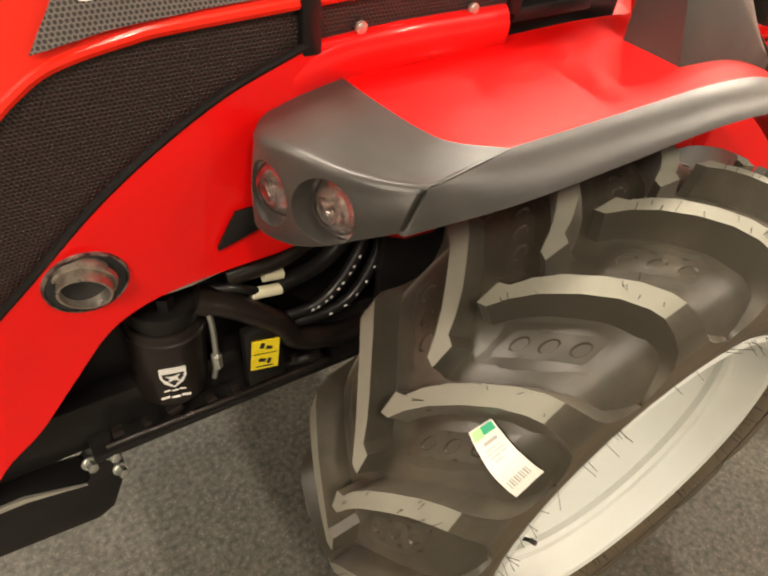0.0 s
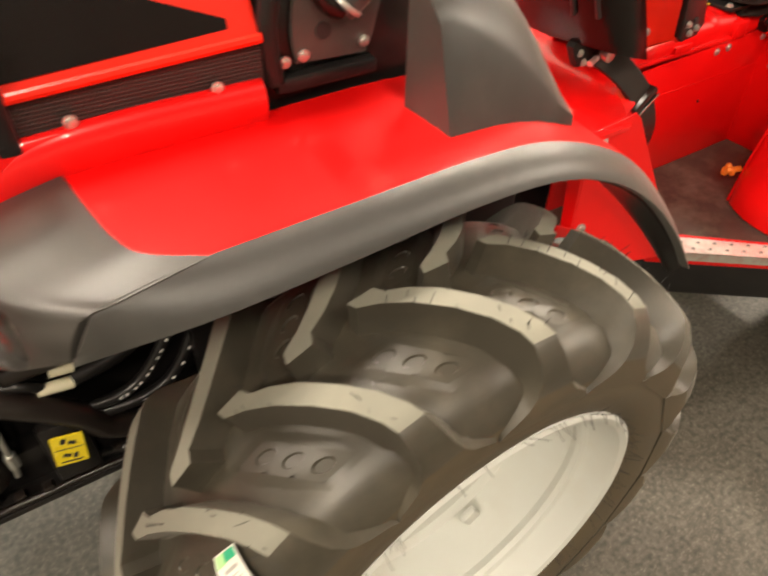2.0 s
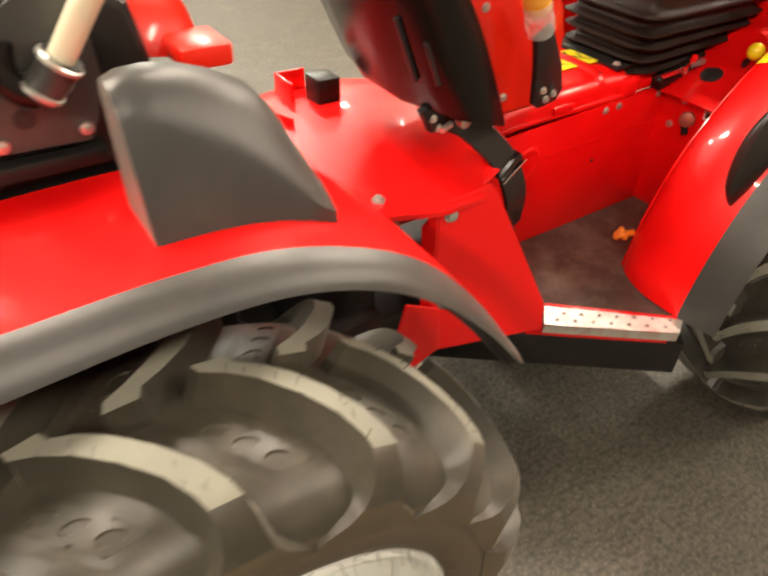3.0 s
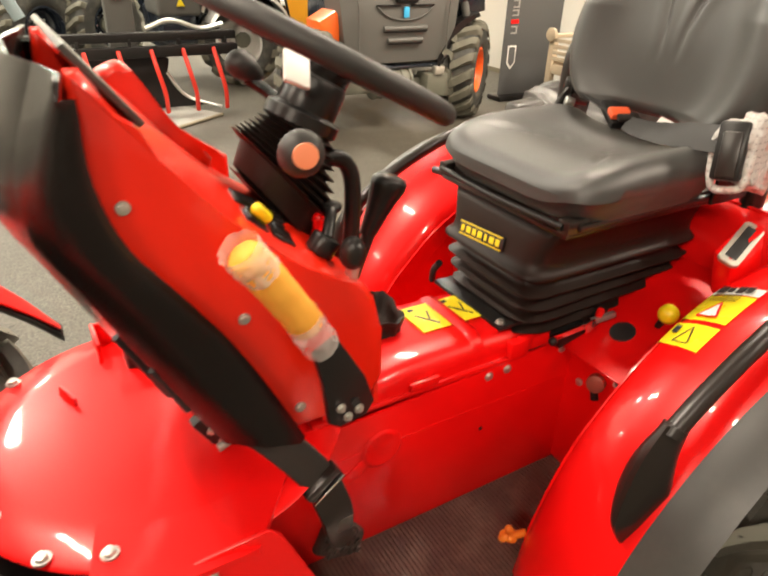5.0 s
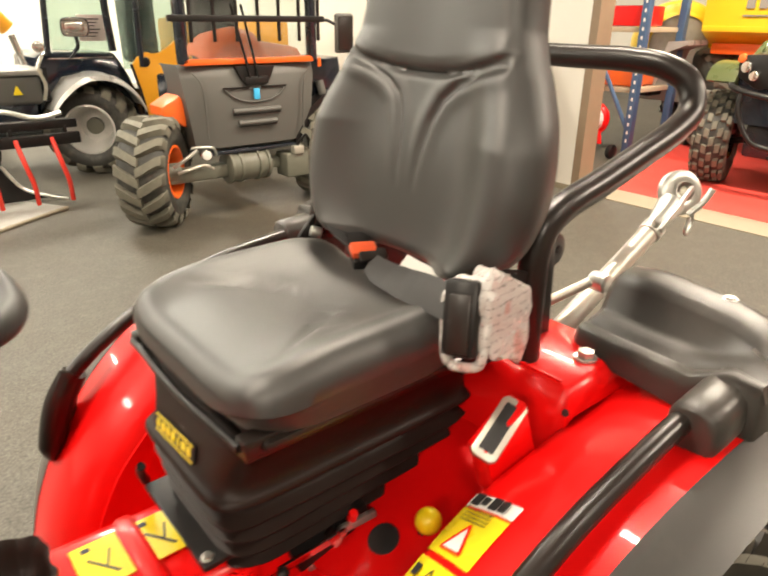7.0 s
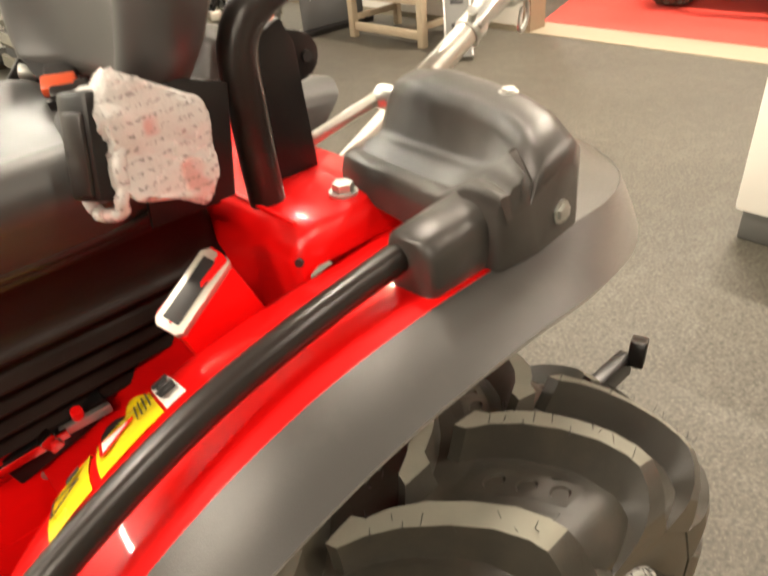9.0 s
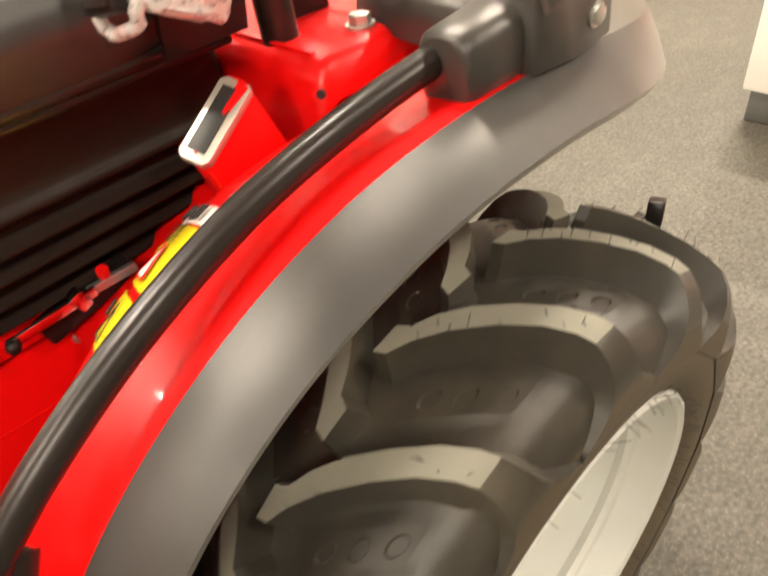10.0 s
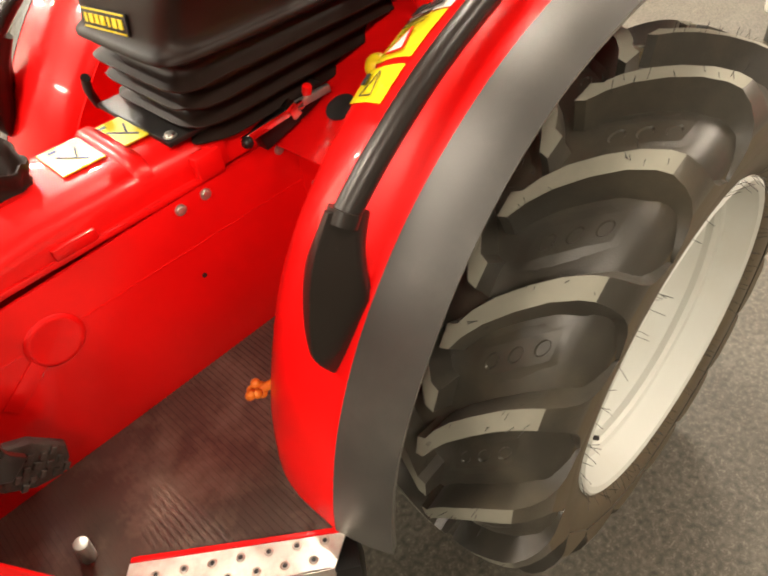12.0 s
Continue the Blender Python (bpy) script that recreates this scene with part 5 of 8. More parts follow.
                d2 = Vector((q2[0] - p[0], 0, q2[1] - p[1]))
                obox(fr @ Matrix.Translation(mid2) @ Matrix.Rotation(-math.atan2(d2.z, d2.x), 4, "Y"), d2.length, 0.0012, 0.003, 0, 1, bm)
            sub("triangle_edge", bm, RED, f)
            bm = bmesh.new()
            for k in range(4):
                obox(fr @ Matrix.Translation((0.0, 0.0004, 0.016 + 0.005 * k)), 0.05, 0.0006, 0.0014, 0, 1, bm)
            sub("label_print", bm, INK, f)
        else:
            for dx, w, hgt in ((-0.026, 0.012, 0.016), (-0.01, 0.014, 0.018), (0.008, 0.010, 0.012), (0.024, 0.014, 0.018)):
                obox(fr @ Matrix.Translation((dx, 0, 0)), w, 0.0008, hgt, 0.001, 1, bm)
            sub("label_print", bm, INK, f)
    return f


rear_fender(1), rear_fender(-1)


# grey corner cover over the rail's end
def rail_cover(side):
    put = at_side(side)
    c = group_part("rail_cover", "grey moulded corner cover over the rail end")
    rows = []
    for y, xf, xm, xb, zl, zs, zt in ((0.352, 2.335, 2.36, 2.450, 1.005, 1.055, 1.075), (0.358, 2.330, 2.37, 2.462, 1.003, 1.075, 1.093), (0.40, 2.33, 2.40, 2.485, 1.0, 1.075, 1.105), (0.45, 2.345, 2.425, 2.51, 0.995, 1.045, 1.106), (0.50, 2.355, 2.435, 2.525, 0.995, 1.040, 1.107), (0.58, 2.365, 2.445, 2.54, 0.995, 1.037, 1.108), (0.635, 2.378, 2.455, 2.545, 0.995, 1.034, 1.100), (0.648, 2.39, 2.46, 2.54, 0.995, 1.028, 1.085)):
        st = 1.0 if 0.44 < y < 0.64 else 0.0
        k = min(1.0, (xm - xf) / 0.085)
        pts = [(xf, zl), (xf + 0.001, zs - 0.018), (xf + 0.006, zs - 0.004), (xf + 0.012 * k, zs), (xf + 0.030 * k, zs + 0.001), (xf + 0.034 * k, zs - 0.007 * st * k), (xf + 0.044 * k, zs - 0.007 * st * k), (xf + 0.050 * k, zs + 0.004), (xm - 0.012 * k, zs + 0.006), (xm, zs + 0.012), (xm + 0.012, zt - 0.018), (xm + 0.022, zt - 0.004), (xm + 0.032, zt), ((xm + xb) / 2 + 0.014, zt + 0.003), (xb - 0.014, zt), (xb - 0.004, zt - 0.010), (xb, zl), ((xf + xb) / 2, zl - 0.006)]
        rows.append([put((x, y, z)) for x, z in pts])
    sub("cover_body", loft(rows, True, True), GREY_DEEP, c, "grey moulded cover body", 62)
    sleeve = []
    for x, dy, z0, z1 in ((2.260, 0.001, 0.994, 1.054), (2.266, 0.006, 0.989, 1.059), (2.30, 0.007, 0.990, 1.062), (2.35, 0.007, 0.994, 1.067), (2.375, 0.005, 0.996, 1.067)):
        ring = []
        for k in range(20):
            cs, sn = math.cos(2 * math.pi * k / 20), math.sin(2 * math.pi * k / 20)
            cs, sn = math.copysign(abs(cs) ** 0.7, cs), math.copysign(abs(sn) ** 0.7, sn)
            ring.append(put((x, 0.398 + (0.026 + dy) * cs, (z0 + z1) / 2 + (z1 - z0) / 2 * sn)))
        sleeve.append(ring)
    sub("cover_sleeve", loft(sleeve, True, True), GREY_DEEP, c, "grey sleeve round the rail", 50)
    bolt(c, put((2.423, 0.352, 1.030)), put((0, -1, 0)) - put((0, 0, 0)), 0.009, 0.006)
    bolt(c, put((2.49, 0.47, 1.108)), (0, 0, 1), 0.008, 0.005)
    return c


rail_cover(1), rail_cover(-1)
# red tank shelf behind the seat
shelf = []
for y, z in ((0.555, 0.96), (0.560, 0.995), (0.575, 1.005), (0.70, 1.006), (1.02, 1.006), (1.145, 1.005), (1.16, 0.995), (1.165, 0.96)):
    shelf.append([Vector((2.245, y, 0.62)), Vector((2.245 if 0.57 < y < 1.15 else 2.25, y, z - 0.03)), Vector((2.258, y, z - 0.006)), Vector((2.27, y, z)), Vector((2.42, y, z)), Vector((2.44, y, z - 0.02)), Vector((2.44, y, 0.80))])
sub("rear_shelf", loft(shelf), RED, body, "red shelf behind the seat", 50, 0.004)
bolt(body, (2.350, 0.599, 1.007), (0, 0, 1), 0.013, 0.012)
sub("shelf_hole", cyl(along((-1, -0.6, 0.1), (2.247, 0.556, 0.975)), 0.005, 0.004, 16), INK, body)
sub("shelf_ridge", box(2.262, 2.268, 0.58, 0.86, 1.004, 1.0085, 0.002), RED, body)
# handle socket beside the seat, yellow knob, round plug, twist knob
m = Matrix.Translation((2.135, 0.578, 0.985)) @ pose(0, 0, 0, 0, -31, 8)
sub("handle_frame", plate([(-0.046, -0.012), (-0.040, -0.018), (0.040, -0.018), (0.046, -0.012), (0.046, 0.012), (0.040, 0.018), (-0.040, 0.018), (-0.046, 0.012)], -0.008, 0.012, 0.003, None, m @ pose(0, 0, 0, -70)), ZINC_SATIN, body, "bright frame of the handle socket")
sub("handle_slot", obox(m @ pose(0, 0, 0, -70) @ Matrix.Translation((0, -0.0085, 0)), 0.072, 0.002, 0.020, 0.001), INK, body)
sub("handle_socket", plate([(2.098, 0.972), (2.172, 1.015), (2.205, 0.93), (2.125, 0.89)], 0.566, 0.035, 0.006), RED, body, "red handle socket")
sub("yellow_knob", ball(Matrix.Translation((2.058, 0.622, 0.848)), 0.0185), YELLOW, body, "round yellow knob")
sub("knob_stem", cyl(along((0.2, 0.5, -1), (2.062, 0.632, 0.828)), 0.006, 0.04, 12), BLACK, body)
sub("plug_deck", obox(Matrix.Translation((2.100, 0.66, 0.8028)) @ pose(0, 0, 0, 0, -24, 0), 0.325, 0.20, 0.006, 0.002), RED, body, "sloping red deck beside the seat")
sub("round_plug", cyl(Matrix.Translation((2.035, 0.688, 0.7805)) @ pose(0, 0, 0, 0, -24, 0), 0.024, 0.004, 28, 0.001), INK, body, "black round plug")
sub("twist_knob", cyl(along((-1, -0.5, 0.2), (1.975, 0.675, 0.690)), 0.018, 0.022, 20, 0.004), KNOB, body, "ribbed grey-red twist knob")
sub("knob_tail", cyl(along((0, -0.3, -1), (1.972, 0.672, 0.668)), 0.008, 0.024, 10), BLACK, body)
sub("knob_label", obox(Matrix.Translation((1.9835, 0.632, 0.712)) @ pose(0, 0, 0, 0, 0, 0), 0.002, 0.026, 0.022), WHITE, body, "small white label with a black sign")
sub("label_print", obox(Matrix.Translation((1.982, 0.632, 0.712)) @ pose(0, 0, 0, 25, 0, 0), 0.0016, 0.014, 0.013), INK, body)
for p in ((1.983, 0.70, 0.725), (1.983, 0.72, 0.66), (1.983, 0.65, 0.735)):
    bolt(body, p, (-1, 0, 0), 0.006, 0.004)
# orange cap by the fender's foot
bm = bmesh.new()
for i in range(7):
    a = 2 * math.pi * i / 7
    ball(Matrix.Translation((1.712 + 0.010 * math.cos(a), 0.588 + 0.010 * math.sin(a) * 0.8, 0.512 + 0.006 * math.sin(2 * a))), 0.0078, bm, 10)
sub("orange_cap", bm, ORANGE, body, "orange lobed plastic cap")
sub("cap_stem", cyl(along((1, -0.3, 0), (1.728, 0.582, 0.512)), 0.007, 0.03, 12), ORANGE, body)
# adjustment lever under the seat
sub("lever_box", obox(Matrix.Translation((1.985, 0.752, 0.775)) @ pose(0, 0, 0, 0, -14, 0), 0.13, 0.03, 0.030, 0.004), BLACK, body, "black lever box")
sub("adjust_lever", obox(Matrix.Translation((1.938, 0.724, 0.791)) @ pose(0, 0, 0, 0, -6, -4), 0.110, 0.006, 0.013, 0.002), CHROME, body, "bright seat lever with a clamp")
sub("lever_clamp", obox(Matrix.Translation((1.972, 0.722, 0.796)) @ pose(0, 0, 0, 0, -25, -6), 0.018, 0.020, 0.026, 0.004), CHROME, body)
sub("lever_bar", obox(Matrix.Translation((2.016, 0.726, 0.796)) @ pose(0, 0, 0, 0, -4, -6), 0.062, 0.010, 0.012, 0.002), ZINC, body)
sub("lever_tip", cyl(along((0, -0.3, 1), (2.010, 0.728, 0.808)), 0.0075, 0.018, 14, 0.003), RED, body)
sub("lever_foot", ball(Matrix.Translation((1.888, 0.722, 0.784)), 0.009), BLACK, body)


# ---- seat ----
seat = group_part("seat", "black vinyl suspension seat with rubber bellows")


def rounded(cx, cy, hx, hy, z, power=0.5, n=48, tilt=0.0):
    out = []
    for k in range(n):
        c, s = math.cos(2 * math.pi * k / n), math.sin(2 * math.pi * k / n)
        c, s = math.copysign(abs(c) ** power, c), math.copysign(abs(s) ** power, s)
        out.append(Vector((cx + hx * c, cy + hy * s, z + tilt * hx * c)))
    return out


# bellows: thin lips round a dark throat that narrows downwards
rows = []
for z, g, hy in ((1.006, -0.014, 0.150), (1.003, -0.008, 0.154), (0.990, -0.002, 0.148), (0.965, 0.004, 0.137), (0.945, 0.008, 0.131), (0.931, 0.013, 0.131), (0.926, 0.0195, 0.136), (0.9215, 0.0245, 0.140), (0.917, 0.0250, 0.140), (0.912, 0.018, 0.133), (0.905, 0.000, 0.118)):
    rows.append(rounded(2.041, YC, 0.207 + g, hy, z, 0.25, 96))
pleats = 4
for i in range(pleats):
    for du, grow in ((0.05, -0.009), (0.25, -0.007), (0.45, 0.001), (0.58, 0.0110), (0.66, 0.0160), (0.74, 0.0160), (0.80, 0.010), (0.92, -0.007)):
        u = (i + du) / pleats
        hx = 0.214 - 0.016 * u + grow
        hy = 0.122 - 0.024 * u + grow
        bell = rounded(2.043 + 0.004 * u, YC, hx, hy, 0.903 - 0.112 * u, 0.25, 96, 0.03 * u)
        for k, p in enumerate(bell):
            a = 2 * math.pi * k / 96
            p.z += -0.003 * abs(math.sin(a)) + 0.004 * noise.noise(Vector((math.cos(a) * 2.4, math.sin(a) * 2.4, i * 1.7)))
        rows.append(bell)
sub("bellows", loft(rows, True, True), BELLOWS, seat, "black pleated rubber bellows", 55)
patch_m = Matrix.Translation((1.8235, 0.878, 0.947)) @ pose(0, 0, 0, -4, 11, 0)
sub("logo_patch", obox(patch_m, 0.003, 0.124, 0.027, 0.001), INK, seat, "black patch with a yellow plain mark")
bm = bmesh.new()
for i, w in enumerate((0.008, 0.012, 0.010, 0.012, 0.006, 0.012, 0.010)):
    obox(patch_m @ Matrix.Translation((-0.0022, 0.051 - 0.0165 * i, 0)), 0.0012, w, 0.012, 0, 1, bm)
for z in (0.0115, -0.0115):
    obox(patch_m @ Matrix.Translation((-0.0022, 0, z)), 0.0012, 0.118, 0.0022, 0, 1, bm)
sub("logo_mark", bm, YELLOW_LABEL, seat, "yellow blocks of a maker's mark")
# slide rails between bellows and cushion
sub("seat_tray", box(1.836, 2.24, 0.690, 1.030, 1.008, 1.018, 0.003), BLACK_GLOSS, seat, "black steel seat tray")
sub("seat_pan", box(1.852, 2.23, 0.676, 1.044, 1.022, 1.036, 0.005), BLACK_GLOSS, seat, "black pan under the cushion")
for y in (0.696, 1.024):
    sub("slide_rail", box(1.832, 2.2, y - 0.012, y + 0.012, 1.018, 1.042, 0.003), BLACK_GLOSS, seat)
sub("front_bar", tube([(1.832, 0.696, 1.030), (1.826, 0.86, 1.028), (1.832, 1.024, 1.030)], 0.006, 10, 12), BLACK, seat)
for p in ((1.862, 0.684, 1.030), (2.116, 0.684, 1.030), (1.965, 0.684, 1.030)):
    bolt(seat, p, (0, -1, 0), 0.004, 0.003)
sub("seat_knob", tube([(1.85, 1.03, 1.012), (1.85, 1.052, 1.012), (1.85, 1.075, 1.01)], 0.008, 12, 6), BLACK, seat)
sub("height_lever", tube([(1.81, 1.0, 0.80), (1.80, 0.985, 0.83), (1.795, 0.96, 0.86)], 0.007, 10, 8), BLACK, seat)

# cushion: rounded slab, dished in the middle
x0, x1, y0, y1 = 1.826, 2.205, 0.655, 1.066
ztop, zlow = 1.122, 1.028


def cushion_z(u, v):
    """Height of the cushion's top; u runs backwards and v to the right, both -1 to 1."""
    side = math.exp(-((abs(v) - 0.82) / 0.20) ** 2) * 0.020 * (0.6 + 0.4 * min(1.0, max(0.0, (u + 1) / 1.2)))
    dish = -0.020 * math.exp(-((u - 0.20) / 0.55) ** 2 - (v / 0.55) ** 2)
    front = -0.034 * max(0.0, -u - 0.30) ** 1.4
    line = abs(v) - 0.10 - 0.62 * max(0.0, -u + 0.30) ** 0.8
    crease = (-0.007 * math.exp(-(line / 0.030) ** 2) + 0.005 * math.exp(-((line - 0.09) / 0.06) ** 2)) * max(0.0, 1 - ((u + 0.12) / 0.42) ** 2)
    back = -0.035 * max(0.0, u - 0.50) ** 1.3
    return ztop - 0.012 + side + dish + front + crease + back


rows = []
for i, r in enumerate((1.0, 0.985, 0.955, 0.90, 0.85, 0.80, 0.74, 0.68, 0.62, 0.56, 0.50, 0.44, 0.38, 0.32, 0.26, 0.20, 0.14, 0.08)):
    ring = []
    for k in range(96):
        c, s = math.cos(2 * math.pi * k / 96), math.sin(2 * math.pi * k / 96)
        u, v = math.copysign(abs(c) ** 0.36, c) * r, math.copysign(abs(s) ** 0.36, s) * r
        drop = (0.034, 0.020, 0.010, 0.003)[i] if i < 4 else 0.0
        ring.append(Vector(((x0 + x1) / 2 + (x1 - x0) / 2 * u, (y0 + y1) / 2 + (y1 - y0) / 2 * v, cushion_z(u, v) - drop)))
    rows.append(ring)
skirt = []
for r, z in ((0.80, zlow - 0.002), (0.875, zlow), (0.90, zlow + 0.006), (0.935, zlow + 0.022), (0.965, zlow + 0.036), (0.988, zlow + 0.048)):
    ring = []
    for k in range(96):
        c, s = math.cos(2 * math.pi * k / 96), math.sin(2 * math.pi * k / 96)
        ring.append(Vector(((x0 + x1) / 2 + (x1 - x0) / 2 * r * math.copysign(abs(c) ** 0.36, c), (y0 + y1) / 2 + (y1 - y0) / 2 * r * math.copysign(abs(s) ** 0.36, s), z)))
    skirt.append(ring)
sub("cushion", loft(skirt + rows, True, True), VINYL, seat, "dished black vinyl seat cushion", 60)

# backrest: a leaning shell, side bolsters, stitched seams
def between(table, z):
    """Smooth value at z in a table of (z, value)."""
    zs = [t_[0] for t_ in table]
    vs = [t_[1] for t_ in table]
    if z <= zs[0]:
        return vs[0]
    for k in range(len(zs) - 1):
        if z <= zs[k + 1]:
            w = zs[k + 1] - zs[k]
            f = (z - zs[k]) / w
            k0, k1 = max(0, k - 1), min(len(zs) - 1, k + 2)
            m0, m1 = (vs[k + 1] - vs[k0]) / (zs[k + 1] - zs[k0]) * w, (vs[k1] - vs[k]) / (zs[k1] - zs[k]) * w
            return (2 * f**3 - 3 * f * f + 1) * vs[k] + (f**3 - 2 * f * f + f) * m0 + (3 * f * f - 2 * f**3) * vs[k + 1] + (f**3 - f * f) * m1
    return table[-1][1]


HALF = [(1.150, 0.190), (1.17, 0.212), (1.20, 0.230), (1.25, 0.241), (1.30, 0.238), (1.34, 0.227), (1.38, 0.206), (1.42, 0.182), (1.46, 0.165), (1.55, 0.153), (1.66, 0.145)]
SEAM = [(0.160, 1.417), (0.115, 1.404), (0.075, 1.388), (0.048, 1.367), (0.032, 1.335), (0.023, 1.29), (0.018, 1.22)]


def seam_depth(dy, z):
    best, fade = 1.0, 0.0
    for (ya, za), (yb, zb_) in zip(SEAM, SEAM[1:]):
        ex, ez = yb - ya, zb_ - za
        f = min(1.0, max(0.0, ((dy - ya) * ex + (z - za) * ez) / (ex * ex + ez * ez)))
        dist = math.hypot(dy - ya - f * ex, z - za - f * ez)
        if dist < best:
            best, fade = dist, min(1.0, max(0.0, (za + f * ez - 1.23) / 0.10))
    return fade * (0.0065 * math.exp(-((best / 0.0045) ** 2)) - 0.003 * math.exp(-(((best - 0.014) / 0.012) ** 2)))


def back_face(v, h):
    """Place on the backrest's front; v across (-1..1), h height 0..1."""
    z = 1.152 + 0.49 * h
    half = between(HALF, z)
    lean = 2.196 + 0.085 * h
    bol = -0.036 * math.exp(-(((abs(v) - 0.80) / 0.24) ** 2)) * min(1, max(0, (1.46 - z) / 0.14))
    hollow = 0.008 * math.exp(-((v / 0.45) ** 2))
    lumbar = -0.010 * math.exp(-(((z - 1.27) / 0.09) ** 2)) * math.exp(-((v / 0.5) ** 2))
    arc = 1.400 + 0.034 * v * v
    seam = 0.010 * math.exp(-(((z - arc) / 0.0055) ** 2)) * (1 - abs(v) ** 6)
    head = -0.006 * min(1.0, max(0.0, (z - arc) / 0.02)) * (1 - 0.5 * abs(v) ** 3)
    edge = 0.018 * abs(v) ** 16
    return Vector((lean + bol + hollow + lumbar + seam + head + edge + seam_depth(abs(half * v), z), YC + half * v, z))


rows = []
NH, NV = 130, 110
for i in range(NH + 1):
    h = i / NH
    front = [back_face(-1 + 2 * j / NV, h) for j in range(NV + 1)]
    e0, e1 = front[0], front[-1]
    back = []
    for j in range(15):
        u = j / 14
        p = e1.lerp(e0, u)
        deep = between([(1.15, 0.040), (1.25, 0.058), (1.35, 0.070), (1.42, 0.078), (1.7, 0.078)], p.z)
        back.append(p + Vector((deep + 0.020 * math.sin(math.pi * u) - deep * 0.45 * (abs(2 * u - 1) ** 10), (0.5 - abs(u - 0.5)) * 0.0, 0)))
    rows.append(front + back)
low = [p.lerp(Vector((2.22, YC, 1.140)), 0.05) + Vector((0.003, 0, -0.010)) for p in rows[0]]
lower = [p.lerp(Vector((2.235, YC, 1.140)), 0.25) + Vector((0.003, 0, -0.018)) for p in rows[0]]
top = [p + Vector((0.02, 0, 0.03)) for p in rows[-1]]
sub("backrest", loft([lower, low, *rows, top], True, True), VINYL, seat, "black vinyl backrest with stitched seams", 80)
for s in (-1, 1):
    sub("back_bracket", plate([(2.14, 1.03), (2.24, 1.03), (2.26, 1.15), (2.20, 1.17), (2.15, 1.12)], YC + s * 0.205 - 0.004, 0.008, 0.002), BLACK, seat, "black hinge bracket")
sub("back_pivot", cyl(along((0, -1, 0), (2.215, 1.075, 1.115)), 0.015, 0.03, 16, 0.003), BLACK, seat)
sub("pivot_bolt", cyl(along((-0.6, 0.3, 0.2), (2.172, 1.045, 1.125)), 0.010, 0.02, 16, 0.002), ZINC, seat)
# belt: two webs, buckle, wrapped tongue
def web(path, width, name, label, n=24):
    pts = catmull(path, n)
    rows = []
    for i, p in enumerate(pts):
        d = (pts[min(i + 1, n - 1)] - pts[max(i - 1, 0)]).normalized()
        side_ = d.cross(Vector((0, 0, 1))).normalized()
        up = side_.cross(d)
        rows.append([p - side_ * width / 2, p + side_ * width / 2, p + side_ * width / 2 + up * 0.003, p - side_ * width / 2 + up * 0.003])
    return sub(name, loft(rows, True, True), WEB, seat, label, 50)


web([(2.20, 1.05, 1.165), (2.185, 1.03, 1.160), (2.178, 0.975, 1.140), (2.178, 0.930, 1.128)], 0.036, "belt_web", "black seat belt webbing")
upper = catmull([Vector(p) for p in ((2.178, 0.885, 1.128), (2.164, 0.827, 1.134), (2.146, 0.765, 1.147), (2.124, 0.70, 1.164), (2.101, 0.625, 1.178))], 24)
lower = catmull([Vector(p) for p in ((2.150, 0.880, 1.108), (2.131, 0.838, 1.108), (2.116, 0.77, 1.112), (2.098, 0.70, 1.124), (2.079, 0.622, 1.137))], 24)
belt = [[p.lerp(q, k / 6) + Vector((-0.4, 0, 0.9)) * (0.003 * math.sin(math.pi * k / 6) + 0.0015 * noise.noise(p * 40)) for k in range(7)] for p, q in zip(upper, lower)]
sub("belt_web", loft(belt), WEB, seat, "black seat belt webbing", 60, 0.0022)
sub("buckle", obox(Matrix.Translation((2.178, 0.925, 1.124)) @ pose(0, 0, 0, 0, -24, 66), 0.075, 0.040, 0.018, 0.005), BLACK, seat, "black belt buckle")
sub("buckle_button", obox(Matrix.Translation((2.170, 0.907, 1.131)) @ pose(0, 0, 0, 0, -24, 66), 0.028, 0.042, 0.014, 0.004), BUCKLE, seat, "orange-red buckle button")
sub("buckle_tongue", obox(Matrix.Translation((2.174, 0.888, 1.127)) @ pose(0, 0, 0, 0, -24, 66), 0.026, 0.046, 0.008, 0.003), BLACK_GLOSS, seat)
sub("belt_tag", obox(Matrix.Translation((2.196, 0.80, 1.124)) @ pose(0, 0, 0, 20, -35, 8), 0.022, 0.062, 0.002, 0), WHITE, seat, "white belt label")
sub("belt_tag", obox(Matrix.Translation((2.205, 0.955, 1.148)) @ pose(0, 0, 0, 14, -35, 12), 0.012, 0.10, 0.002, 0), WHITE, seat, "white belt label")
sub("hinge_cover", obox(Matrix.Translation((2.215, 1.068, 1.140)) @ pose(0, 0, 0, 0, 10, 0), 0.07, 0.03, 0.06, 0.010, 3), DARK, seat, "dark hinge cover")
